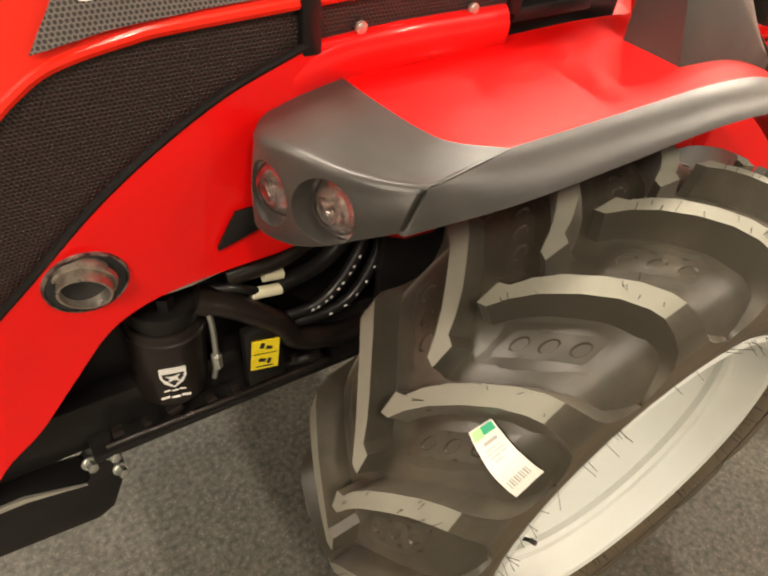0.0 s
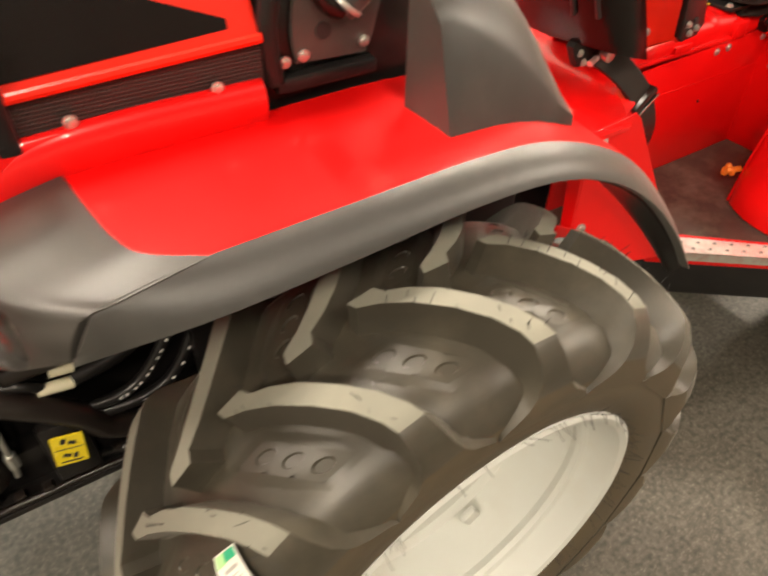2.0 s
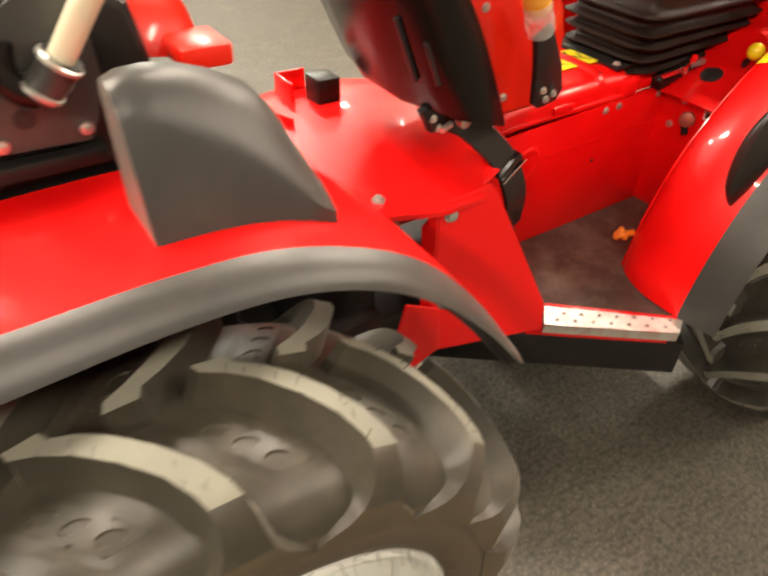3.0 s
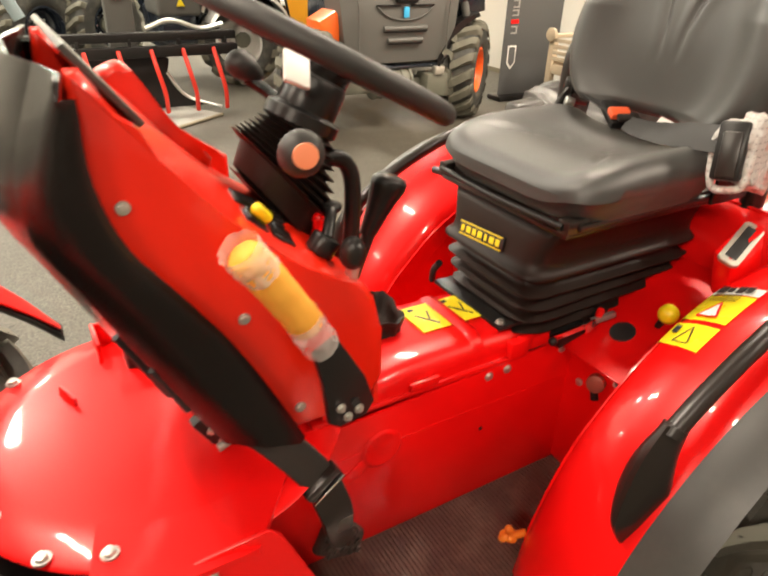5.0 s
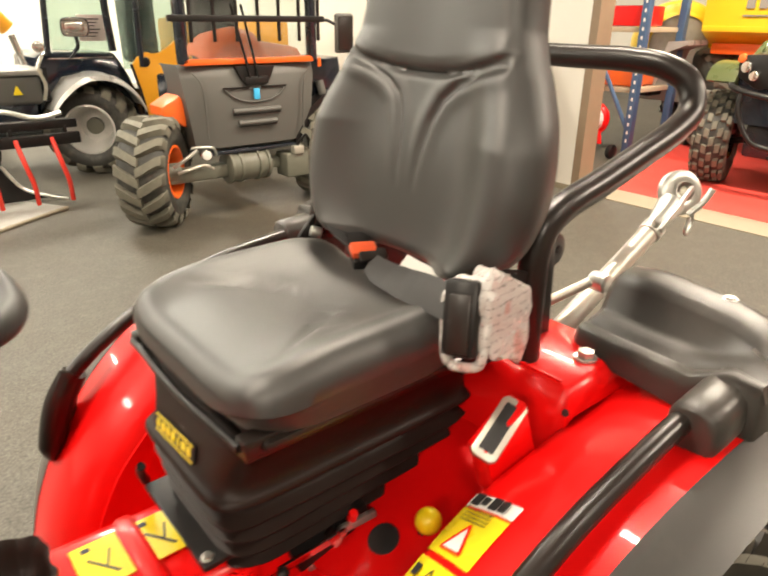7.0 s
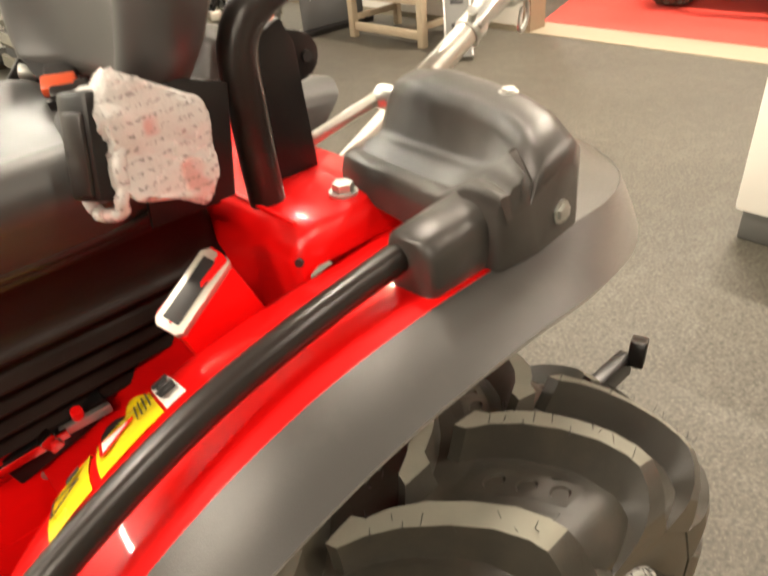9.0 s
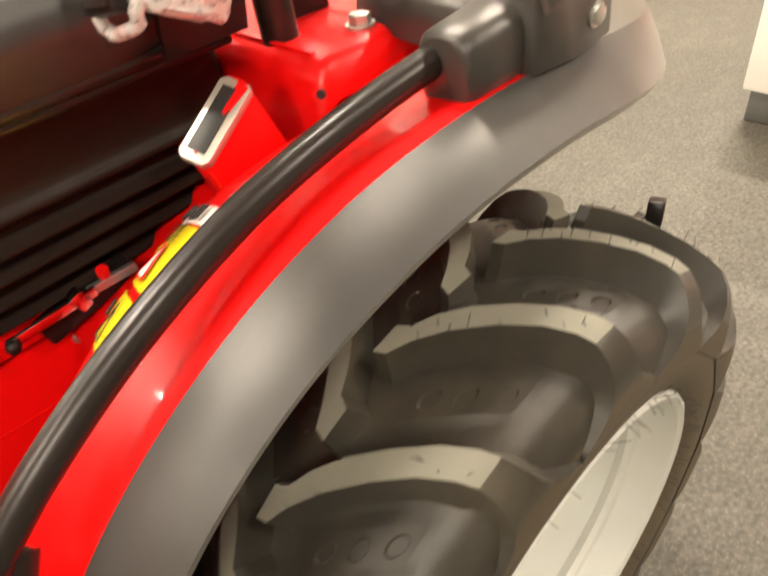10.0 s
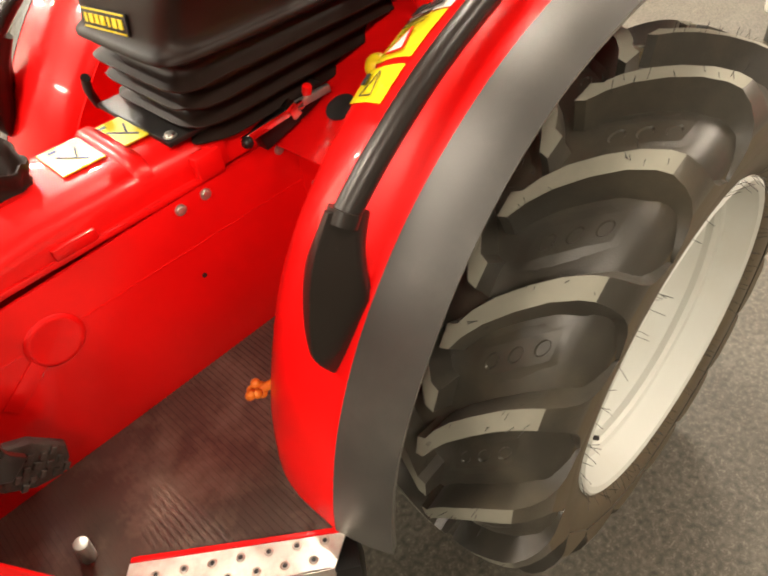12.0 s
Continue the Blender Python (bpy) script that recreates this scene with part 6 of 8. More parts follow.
# retractor hanging at the seat's side, wrapped in printed film
sub("retractor", obox(Matrix.Translation((2.098, 0.620, 1.140)) @ pose(0, 0, 0, -8, 17, 14), 0.024, 0.046, 0.094, 0.006), BLACK, seat, "black belt retractor")
sub("retractor_slot", obox(Matrix.Translation((2.085, 0.614, 1.138)) @ pose(0, 0, 0, -8, 17, 14), 0.006, 0.030, 0.072, 0.003), BLACK_GLOSS, seat)
rnd = random.Random(5)
rows = []
m = Matrix.Translation((2.154, 0.612, 1.128)) @ pose(0, 0, 0, -6, 12, 8)
for i in range(33):
    w = -1 + 2 * i / 32
    row = []
    for k in range(56):
        c, s = math.cos(2 * math.pi * k / 56), math.sin(2 * math.pi * k / 56)
        c, s = math.copysign(abs(c) ** 0.40, c), math.copysign(abs(s) ** 0.45, s)
        fold = abs(noise.noise(Vector((c * 2.6 + w, s * 2.3, w * 3.1 + 5))))
        j = 1 + 0.16 * noise.noise(Vector((c * 1.5, s * 1.5, w * 1.6 + 2))) - 0.13 * fold + 0.05 * noise.noise(Vector((c * 8, s * 8, w * 9)))
        fade = 1 - 0.30 * abs(w) ** 8
        row.append(m @ Vector((0.056 * c * j * fade, 0.020 * s * j - 0.005 * fold, 0.050 * w * (1 - 0.05 * c) - 0.012 * c + 0.010 * noise.noise(Vector((c * 3, s * 3, w * 2))))))
    rows.append(row)
mouth = Matrix.Translation((2.098, 0.618, 1.132)) @ pose(0, 0, 0, -8, 17, 14)
loop = []
for k in range(49):
    c, s = math.cos(2 * math.pi * k / 48), math.sin(2 * math.pi * k / 48)
    lump = 1 + 0.10 * noise.noise(Vector((c * 2, s * 2, 3)))
    loop.append(mouth @ Vector((0.006 + 0.006 * noise.noise(Vector((c * 3, s * 3, 9))), 0.029 * math.copysign(abs(c) ** 0.6, c) * lump, 0.053 * math.copysign(abs(s) ** 0.7, s) * lump)))
sub("film_mouth", tube(loop, 0.0065, 10, 0, None, False), FILM, seat, "rolled edge of the film round the retractor", 180)
sub("film_wrap", loft(rows, True, True), FILM, seat, "crumpled printed plastic film wrapping", 180)

# ---- console, steering ----
cons = group_part("console", "orange-red steering console with dark fairing")
cons.location = (0.0, -0.012, 0.024)
HW = 0.170
AXLE_TILT = radians(28.0)


def prism(pts, y0, y1, bev=0.006, bm=None):
    return plate(pts, y0, y1 - y0, bev, bm)


# shell of the console between its two cheeks
cheek = [(1.160, 1.255)] + outline([(1.165, 1.19), (1.185, 1.12), (1.225, 1.06), (1.275, 0.985), (1.32, 0.90), (1.362, 0.805)], 20) + [(1.475, 0.805), (1.500, 0.85), (1.494, 0.93), (1.486, 0.975), (1.47, 0.999)] + outline([(1.455, 1.007), (1.42, 1.024), (1.373, 1.055), (1.33, 1.093), (1.286, 1.136), (1.248, 1.182), (1.209, 1.226), (1.19, 1.262)], 14) + [(1.178, 1.285), (1.165, 1.285)]
for s in (1, -1):
    ya = YC - HW if s > 0 else YC + HW - 0.03
    sub("console_cheek", prism(cheek, ya, ya + 0.03, 0.010), RED_PLASTIC, cons, "orange-red console cheek", 50)
top = []
for x, z, up in ((1.195, 1.250, 0.020), (1.209, 1.224, 0.030), (1.248, 1.180, 0.034), (1.286, 1.134, 0.034), (1.33, 1.091, 0.032), (1.373, 1.053, 0.032), (1.42, 1.022, 0.030), (1.455, 1.005, 0.020), (1.478, 0.990, 0.008), (1.490, 0.94, 0.0), (1.495, 0.80, 0.0)):
    top.append([Vector((x, y, z - 0.002 + up * rise)) for y, rise in ((YC - HW + 0.006, 0.0), (YC - HW + 0.020, 0.20), (YC - HW + 0.045, 0.48), (YC - HW + 0.110, 0.92), (YC - 0.03, 1.0), (YC + 0.05, 1.0), (YC + HW - 0.065, 0.97), (YC + HW - 0.045, 0.75), (YC + HW - 0.020, 0.25), (YC + HW - 0.006, 0.0))])
sub("dash_top", loft(top), RED_PLASTIC, cons, "orange-red dash surface", 60, 0.006)
sub("dash_fin", plate(outline([(1.205, 1.20), (1.225, 1.225), (1.256, 1.236), (1.272, 1.215), (1.300, 1.175), (1.34, 1.135), (1.40, 1.092)], 24) + [(1.40, 1.03), (1.30, 1.08), (1.22, 1.17)], YC + HW - 0.022, 0.024, 0.007), RED_PLASTIC, cons, "raised orange-red edge of the dash", 50)
sub("dash_ridge", plate(outline([(1.20, 1.20), (1.222, 1.240), (1.25, 1.252), (1.268, 1.232), (1.30, 1.180), (1.35, 1.120)], 20) + [(1.34, 1.08), (1.25, 1.14)], YC + 0.055, 0.045, 0.010), RED_PLASTIC, cons, "", 50)
sub("dash_panel", obox(Matrix.Translation((1.200, YC, 1.262)) @ pose(0, 0, 0, 0, 52, 0), 0.10, 2 * HW - 0.08, 0.008, 0.002), GREY, cons, "grey instrument panel")
# dark fairing round the front
fair_out = outline([(1.150, 1.285), (1.118, 1.20), (1.110, 1.13), (1.137, 1.07), (1.178, 0.985), (1.222, 0.895), (1.246, 0.848), (1.258, 0.828)], 24)
fair_in = outline([(1.165, 1.265), (1.165, 1.19), (1.185, 1.12), (1.225, 1.06), (1.275, 0.985), (1.32, 0.90), (1.366, 0.800)], 24)
for s in (1, -1):
    rows = []
    for (xo, zo), (xi, zi) in zip(fair_out, fair_in):
        y_in, y_out = YC - s * (HW + 0.012), YC - s * (HW - 0.05)
        rows.append([Vector((xi, y_in, zi)), Vector((xi - 0.01, y_in - s * 0.008, zi)), Vector(((xi + xo) / 2, y_in - s * 0.006, (zi + zo) / 2)), Vector((xo + 0.012, y_in + s * 0.010, zo)), Vector((xo, y_out, zo))])
    sub("fairing", loft(rows), DARK, cons, "dark grey moulded fairing", 60, 0.006)
rows = []
for xo, zo in fair_out:
    rows.append([Vector((xo, YC - HW + 0.05, zo)), Vector((xo - 0.02, YC - 0.06, zo)), Vector((xo - 0.02, YC + 0.06, zo)), Vector((xo, YC + HW - 0.05, zo))])
sub("fairing_front", loft(rows), DARK, cons, "", 60, 0.006)
for p in ((1.304, YC - HW - 0.001, 0.998), (1.370, YC - HW - 0.001, 0.842), (1.193, YC - HW - 0.001, 1.156)):
    bolt(cons, p, (0, -1, 0), 0.0055, 0.005)
bolt(cons, (1.158, 0.722, 1.034), (-1, -0.4, -0.3), 0.009, 0.006)
# Black bars laid on the fairing give the shade of its recessed slots.
for p0, p1 in (((1.167, 0.731, 0.99), (1.216, 0.738, 0.885)), ((1.194, 0.690, 0.962), (1.227, 0.692, 0.891))):
    sub("fairing_slot", tube([p0, Vector(p0).lerp(Vector(p1), 0.5), p1], 0.005, 10), INK, cons, "black bar for the shaded slot in the fairing")
sub("fairing_tag", obox(Matrix.Translation((1.236, 0.755, 0.862)) @ pose(0, 0, 0, 0, 24, -70), 0.030, 0.004, 0.014, 0.001), GREY, cons, "small grey plate")
# hand lever with an orange grip in film
sub("lever_arm", plate([(1.386, 0.846), (1.400, 0.836), (1.440, 0.842), (1.452, 0.862), (1.438, 0.905), (1.398, 0.975), (1.366, 0.958), (1.380, 0.905)], 0.632, 0.012, 0.003), BLACK, cons, "black hand lever arm")
for p in ((1.402, 0.632, 0.868), (1.412, 0.632, 0.851), (1.428, 0.632, 0.858)):
    bolt(cons, p, (0, -1, 0), 0.0048, 0.006)
sub("lever_hole", cyl(along((0, -1, 0), (1.422, 0.6315, 0.872)), 0.006, 0.003, 16), INK, cons)
grip = [Vector((1.362, 0.636, 1.000)), Vector((1.340, 0.629, 1.036)), Vector((1.312, 0.620, 1.080)), Vector((1.286, 0.613, 1.118))]
rows = []
path = catmull(grip, 40)
for i, p in enumerate(path):
    d = (path[min(i + 1, 39)] - path[max(i - 1, 0)]).normalized()
    sd = d.cross(Vector((0, 1, 0))).normalized()
    up = d.cross(sd)
    r = 0.0212 * (1 if 1 < i < 38 else 0.86)
    rows.append([p + (sd * math.cos(a) + up * math.sin(a)) * r * (1 + 0.07 * noise.noise(Vector((math.cos(a) * 3, math.sin(a) * 3, i * 0.3)))) for a in (2 * math.pi * k / 24 for k in range(24))])
sub("lever_grip", loft(rows, True, True), FOAM, cons, "orange foam grip on the hand lever", 180)


def crumple(p0, p1, r0, seed_):
    """A loose sleeve of clear film round a bar."""
    rows = []
    for i in range(15):
        u = i / 14
        p = Vector(p0).lerp(Vector(p1), u)
        d = (Vector(p1) - Vector(p0)).normalized()
        sd = d.cross(Vector((0, 1, 0))).normalized()
        up = d.cross(sd)
        rows.append([p + (sd * math.cos(a) + up * math.sin(a)) * (r0 * (1 + 0.13 * noise.noise(Vector((math.cos(a) * 2.5, math.sin(a) * 2.5, u * 4 + seed_))) - 0.12 * abs(noise.noise(Vector((math.cos(a) * 6, math.sin(a) * 6, u * 9 + seed_)))))) for a in (2 * math.pi * k / 32 for k in range(32))])
    return loft(rows, True)


sub("grip_film", crumple((1.380, 0.640, 0.966), (1.352, 0.633, 1.016), 0.0228, 0.0), FILM_CLEAR, cons, "crumpled clear film at the grip", 180)
sub("grip_film", crumple((1.304, 0.618, 1.092), (1.279, 0.611, 1.128), 0.0226, 9.0), FILM_CLEAR, cons, "crumpled clear film at the grip", 180)
# black pedal arm that hangs beside the panel
arm = [(1.298, 0.735, 0.805), (1.325, 0.725, 0.79), (1.36, 0.695, 0.755), (1.388, 0.672, 0.715), (1.405, 0.655, 0.66), (1.412, 0.655, 0.61), (1.43, 0.665, 0.575)]
path = catmull(arm, 24)
rows = []
for i, p in enumerate(path):
    d = (path[min(i + 1, 23)] - path[max(i - 1, 0)]).normalized()
    sd = Vector((0, -1, 0.1))
    nn = d.cross(sd).normalized()
    w_ = 0.026 if i < 15 else 0.026 - 0.0012 * (i - 15)
    rows.append([p + nn * w_ + sd * 0.006, p - nn * w_ + sd * 0.006, p - nn * w_ - sd * 0.006, p + nn * w_ - sd * 0.006])
sub("pedal_arm", loft(rows, True, True), BLACK_GLOSS, cons, "black cranked pedal arm", 40, 0, 0.002)
sub("pedal_clamp", obox(Matrix.Translation((1.388, 0.668, 0.716)) @ pose(0, 0, 0, 0, 52, 0), 0.012, 0.022, 0.062, 0.002), BLACK_GLOSS, cons, "raised band on the pedal arm")
sub("band_edge", obox(Matrix.Translation((1.396, 0.662, 0.706)) @ pose(0, 0, 0, 0, 52, 0), 0.004, 0.016, 0.060, 0.001), CHROME, cons, "thin bright steel strip along the band")
sub("hinge_bracket", plate([(1.238, 0.820), (1.262, 0.838), (1.330, 0.825), (1.345, 0.795), (1.318, 0.770), (1.262, 0.778)], 0.742, 0.020, 0.004), BLACK, cons, "black hinge bracket under the fairing")
for q in ((1.262, 0.742, 0.806), (1.276, 0.742, 0.786), (1.330, 0.742, 0.806)):
    bolt(cons, q, (-0.3, -1, 0.1), 0.0055, 0.006)
sub("hinge_pin", cyl(along((0, -1, 0), (1.312, 0.735, 0.800)), 0.012, 0.05, 16, 0.002), ZINC, cons, "bright hinge pin")
sub("hinge_bolt", tube([(1.285, 0.72, 0.800), (1.262, 0.715, 0.795)], 0.006, 10), ZINC, cons)
# switches on the dash
face = Matrix.Translation((1.366, YC - 0.093, 1.0805)) @ pose(0, 0, 0, 0, 38, 0) @ pose(0, 0, 0, 12)
for i, (dx, dy) in enumerate(((-0.030, 0.022), (-0.026, -0.020), (0.014, 0.022), (0.018, -0.018))):
    sub("rocker_switch", obox(face @ Matrix.Translation((dx, dy, 0.001)), 0.036, 0.032, 0.005, 0.0012), BLACK, cons, "black rocker switch")
    sub("rocker", obox(face @ Matrix.Translation((dx, dy, 0.003)) @ pose(0, 0, 0, 0, 8 if i % 2 else -8, 0), 0.029, 0.024, 0.007, 0.0015), DARK, cons)
sub("yellow_switch", obox(face @ Matrix.Translation((-0.022, -0.018, 0.013)) @ pose(0, 0, 0, 0, 14, 8), 0.032, 0.017, 0.016, 0.007, 3), YELLOW, cons, "yellow switch cap")
sub("red_button", ball(Matrix.Translation((1.455, 0.80, 1.056)), 0.010), RED, cons, "red push button")
sub("red_stem", cyl(along((0.2, 0, 1), (1.452, 0.80, 1.04)), 0.008, 0.03, 12), RED, cons)
sub("key_switch", cyl(along((0.6, 0, 0.8), (1.437, 0.752, 1.040)), 0.020, 0.026, 20, 0.003), BLACK, cons, "black key switch")
sub("key_stem", tube([(1.445, 0.755, 1.048), (1.458, 0.772, 1.068), (1.466, 0.785, 1.072)], 0.008, 10, 6), BLACK, cons)
sub("key_bow", ball(Matrix.Translation((1.470, 0.790, 1.074)) @ Matrix.Diagonal((1, 1, 0.7, 1)), 0.013), BLACK, cons)
sub("black_knob", ball(Matrix.Translation((1.460, 0.712, 1.040)) @ Matrix.Diagonal((1, 1, 1.30, 1)), 0.0175), BLACK, cons, "black round knob")
sub("knob_neck", cyl(along((0.2, 0, 1), (1.461, 0.716, 1.008)), 0.009, 0.034, 12), ZINC, cons)
# column: pleated boot, clamp, hub, wheel
axis = Vector((-math.sin(AXLE_TILT), 0, -math.cos(AXLE_TILT)))
hub = Vector((1.500, YC, 1.254))
tilt_m = along(-axis, hub)
rows = []
for i in range(21):
    u = i / 20
    r = (0.044 + 0.030 * u + 0.0075 * math.cos(i * math.pi)) * (1 if i < 18 else 0.75)
    c = hub + axis * (0.090 + 0.112 * u + (0 if i < 18 else 0.03)) + Vector((0.020 * u, 0, 0))
    fin = [tilt_m.to_3x3() @ Vector((math.cos(a) * r, math.sin(a) * r, 0)) for a in (2 * math.pi * k / 28 for k in range(28))]
    rows.append([c + d + Vector((0, 0, -0.85 * d.x * u)) for d in fin])
sub("column_boot", loft(rows, True, True), BELLOWS, cons, "black pleated column boot", 25)
sub("column_head", cyl(along(-axis, hub + axis * 0.065), 0.042, 0.075, 28, 0.010), BLACK, cons, "black column head")
sub("column_collar", turned([(0.040, 0.0), (0.052, 0.006), (0.052, 0.022), (0.040, 0.028)], along(-axis, hub + axis * 0.10), 32), BLACK, cons)
R = 0.1826
rim_at = Vector((1.506, 0.882, 1.2553))
rim_m = along((math.sin(0.4597), -0.046, math.cos(0.4597)), rim_at)
rows = []
for i in range(64):
    a = 2 * math.pi * i / 64
    c = rim_m @ Vector((R * math.cos(a), R * math.sin(a), 0))
    rad = (c - rim_at).normalized()
    nrm = rim_m.to_3x3().col[2]
    rows.append([c + (rad * math.cos(b) + nrm * math.sin(b)) * 0.0152 for b in (2 * math.pi * k / 16 for k in range(16))])
rows.append(rows[0])
sub("steering_rim", loft(rows, True), RIM_GRIP, cons, "dark grey steering wheel rim", 60)
for k in range(3):
    a = radians(90 + 120 * k)
    p0, p1 = rim_m @ Vector((0.03 * math.cos(a), 0.03 * math.sin(a), -0.008)), rim_m @ Vector((R * math.cos(a), R * math.sin(a), 0))
    sub("steering_spoke", tube([p0, p0.lerp(p1, 0.5) + axis * 0.004, p1], 0.009, 10, 10), DARK, cons)
sub("steering_hub", cyl(along(-axis, rim_at + axis * 0.028), 0.046, 0.055, 28, 0.012), DARK, cons)
sub("hub_cap", obox(rim_m @ Matrix.Translation((0, 0, 0.001)), 0.062, 0.052, 0.010, 0.004, 3), WHITE, cons, "white cap in the middle of the wheel")
sub("hub_tag", obox(Matrix.Translation((1.434, 0.812, 1.252)) @ pose(0, 0, 0, 48, 24, 0), 0.036, 0.048, 0.008, 0.003), WHITE, cons, "white card on the steering hub")
# stalks
sub("round_knob", ball(Matrix.Translation((1.390, 0.705, 1.181)) @ Matrix.Diagonal((1, 0.9, 1, 1)), 0.0275, None, 28), RIM_GRIP, cons, "dark round knob with an orange face")
sub("knob_face", cyl(along((-0.25, -1, 0.12), (1.384, 0.6795, 1.186)), 0.0145, 0.004, 28, 0.001), FACE, cons, "orange face of the knob")
sub("knob_arm", tube([(1.40, 0.72, 1.18), (1.43, 0.79, 1.17), (1.45, YC, 1.165)], 0.009, 10, 10), BLACK, cons)
sub("far_stalk", tube([(1.455, YC + 0.03, 1.185), (1.436, 0.935, 1.205), (1.418, 0.950, 1.218)], 0.009, 12, 10), DARK, cons)
rows = []
for u, r in ((0.0, 0.006), (0.10, 0.011), (0.3, 0.015), (0.55, 0.0195), (0.8, 0.018), (0.95, 0.011), (1.0, 0.004)):
    p = Vector((1.437, 0.948, 1.214)).lerp(Vector((1.396, 0.955, 1.250)), u)
    rows.append([p + Vector((r * 0.75 * math.cos(a), r * math.sin(a), r * 0.75 * math.cos(a))) for a in (2 * math.pi * k / 24 for k in range(24))])
sub("far_knob", loft(rows, True, True), RIM_GRIP, cons, "dark pear-shaped knob on the far stalk", 60)
sub("stalk", tube([(1.455, 0.84, 1.125), (1.500, 0.84, 1.125), (1.522, 0.84, 1.105), (1.528, 0.84, 1.06), (1.522, 0.84, 0.97), (1.495, 0.84, 0.90)], 0.0125, 14, 14), BLACK, cons, "black bent shift stalk")
# leaning gear lever, and a slack open rubber bag on the tunnel
sub("gear_stick", tube([(1.522, 0.860, 0.850), (1.540, 0.860, 0.915), (1.562, 0.861, 0.972), (1.578, 0.862, 1.010)], 0.0105, 12, 12), BLACK, cons, "black leaning gear lever")
rows = []
for u, r in ((0, 0.012), (0.15, 0.0145), (0.4, 0.018), (0.62, 0.0225), (0.8, 0.0275), (0.90, 0.0275), (0.97, 0.022), (1.0, 0.011)):
    p = Vector((1.566, 0.862, 0.985)).lerp(Vector((1.612, 0.867, 1.076)), u)
    rows.append([p + Vector((r * math.cos(a), r * 0.9 * math.sin(a), -0.4 * r * math.cos(a))) for a in (2 * math.pi * k / 24 for k in range(24))])
sub("gear_knob", loft(rows, True, True), BLACK, cons, "black tapered gear knob", 60)
rows = []
for z, r, slack in ((0.755, 0.041, 0.2), (0.778, 0.042, 0.4), (0.790, 0.037, 0.8), (0.800, 0.036, 1.0), (0.811, 0.039, 1.2), (0.821, 0.0425, 1.3), (0.826, 0.0415, 1.3), (0.824, 0.0375, 1.2), (0.812, 0.031, 1.1), (0.798, 0.024, 0.9), (0.788, 0.014, 0.6), (0.785, 0.004, 0.2)):
    bag = []
    for k in range(56):
        c, sn = math.cos(2 * math.pi * k / 56), math.sin(2 * math.pi * k / 56)
        w = 1 + slack * (0.10 * noise.noise(Vector((c * 2, sn * 2, z * 9))) + 0.05 * math.sin(11 * math.atan2(sn, c) + z * 60) * (0.5 + 0.5 * noise.noise(Vector((c * 3, sn * 3, 2)))))
        bag.append(Vector((1.610 + r * w * math.copysign(abs(c) ** 0.75, c), 0.894 + r * w * math.copysign(abs(sn) ** 0.75, sn), z + slack * (0.009 * noise.noise(Vector((c * 2.2, sn * 2.2, 4))) + 0.010 * sn - 0.006 * c))))
    rows.append(bag)
sub("gear_boot", loft(rows, True, True), BELLOWS, cons, "creased open black rubber boot", 60)

# ---- roll bar and top link ----
rops = group_part("roll_bar", "black folded roll bar")
for s in (1, -1):
    put = at_side(s)
    if s > 0:
        half_ = [(2.283, 0.66, 0.99), (2.281, 0.66, 1.10), (2.286, 0.66, 1.185), (2.33, 0.66, 1.224), (2.42, 0.66, 1.248), (2.52, 0.66, 1.276), (2.62, 0.66, 1.306), (2.675, 0.665, 1.335), (2.692, 0.685, 1.375), (2.685, 0.73, 1.400)]
        hoop = half_ + [(2.684, 0.80, 1.408), (2.684, 0.90, 1.408), (2.684, 1.06, 1.408), (2.685, 1.10, 1.400), (2.692, 1.145, 1.375), (2.675, 1.16, 1.335), (2.62, 1.16, 1.306), (2.45, 1.16, 1.256), (2.33, 1.16, 1.224), (2.286, 1.16, 1.185), (2.283, 1.16, 0.96)]
        sub("bar_hoop", tube(hoop, 0.0215, 20, 130), BLACK_GLOSS, rops, "glossy black steel tube")
    sub("bar_pillar", plate([(2.30, 0.98), (2.385, 0.98), (2.375, 1.16), (2.36, 1.19), (2.31, 1.17)], put((0, 0.69, 0)).y, 0.012, 0.002), BLACK, rops, "black steel pillar plate")
    sub("bar_lug", plate(outline([(2.35, 1.11), (2.40, 1.115), (2.415, 1.14), (2.40, 1.165), (2.35, 1.18)], 12), put((0, 0.70, 0)).y, 0.010, 0.002), BLACK, rops)
    sub("lug_hole", cyl(along((0, 1, 0), put((2.396, 0.7035, 1.139))), 0.007, 0.013, 16), INK, rops)
link = group_part("top_link", "zinc-plated top link with turnbuckle")
A, B = Vector((2.45, 0.715, 0.975)), Vector((2.715, 0.715, 1.105))
sub("link_tube", tube([A, B], 0.019, 16), ZINC_SATIN, link, "pale zinc turnbuckle tube")
sub("link_rod", tube([A.lerp(B, 0.62), A.lerp(B, 1.15)], 0.011, 14), ZINC_SATIN, link)
sub("link_cross", tube([B + Vector((-0.02, -0.02, 0.03)), B, B + Vector((0.03, 0.02, -0.03))], 0.008, 10, 8), ZINC, link)
sub("link_sleeve", cyl(along(B - A, B), 0.022, 0.03, 20, 0.004), ZINC, link)
E2 = Vector((2.806, 0.718, 1.162))
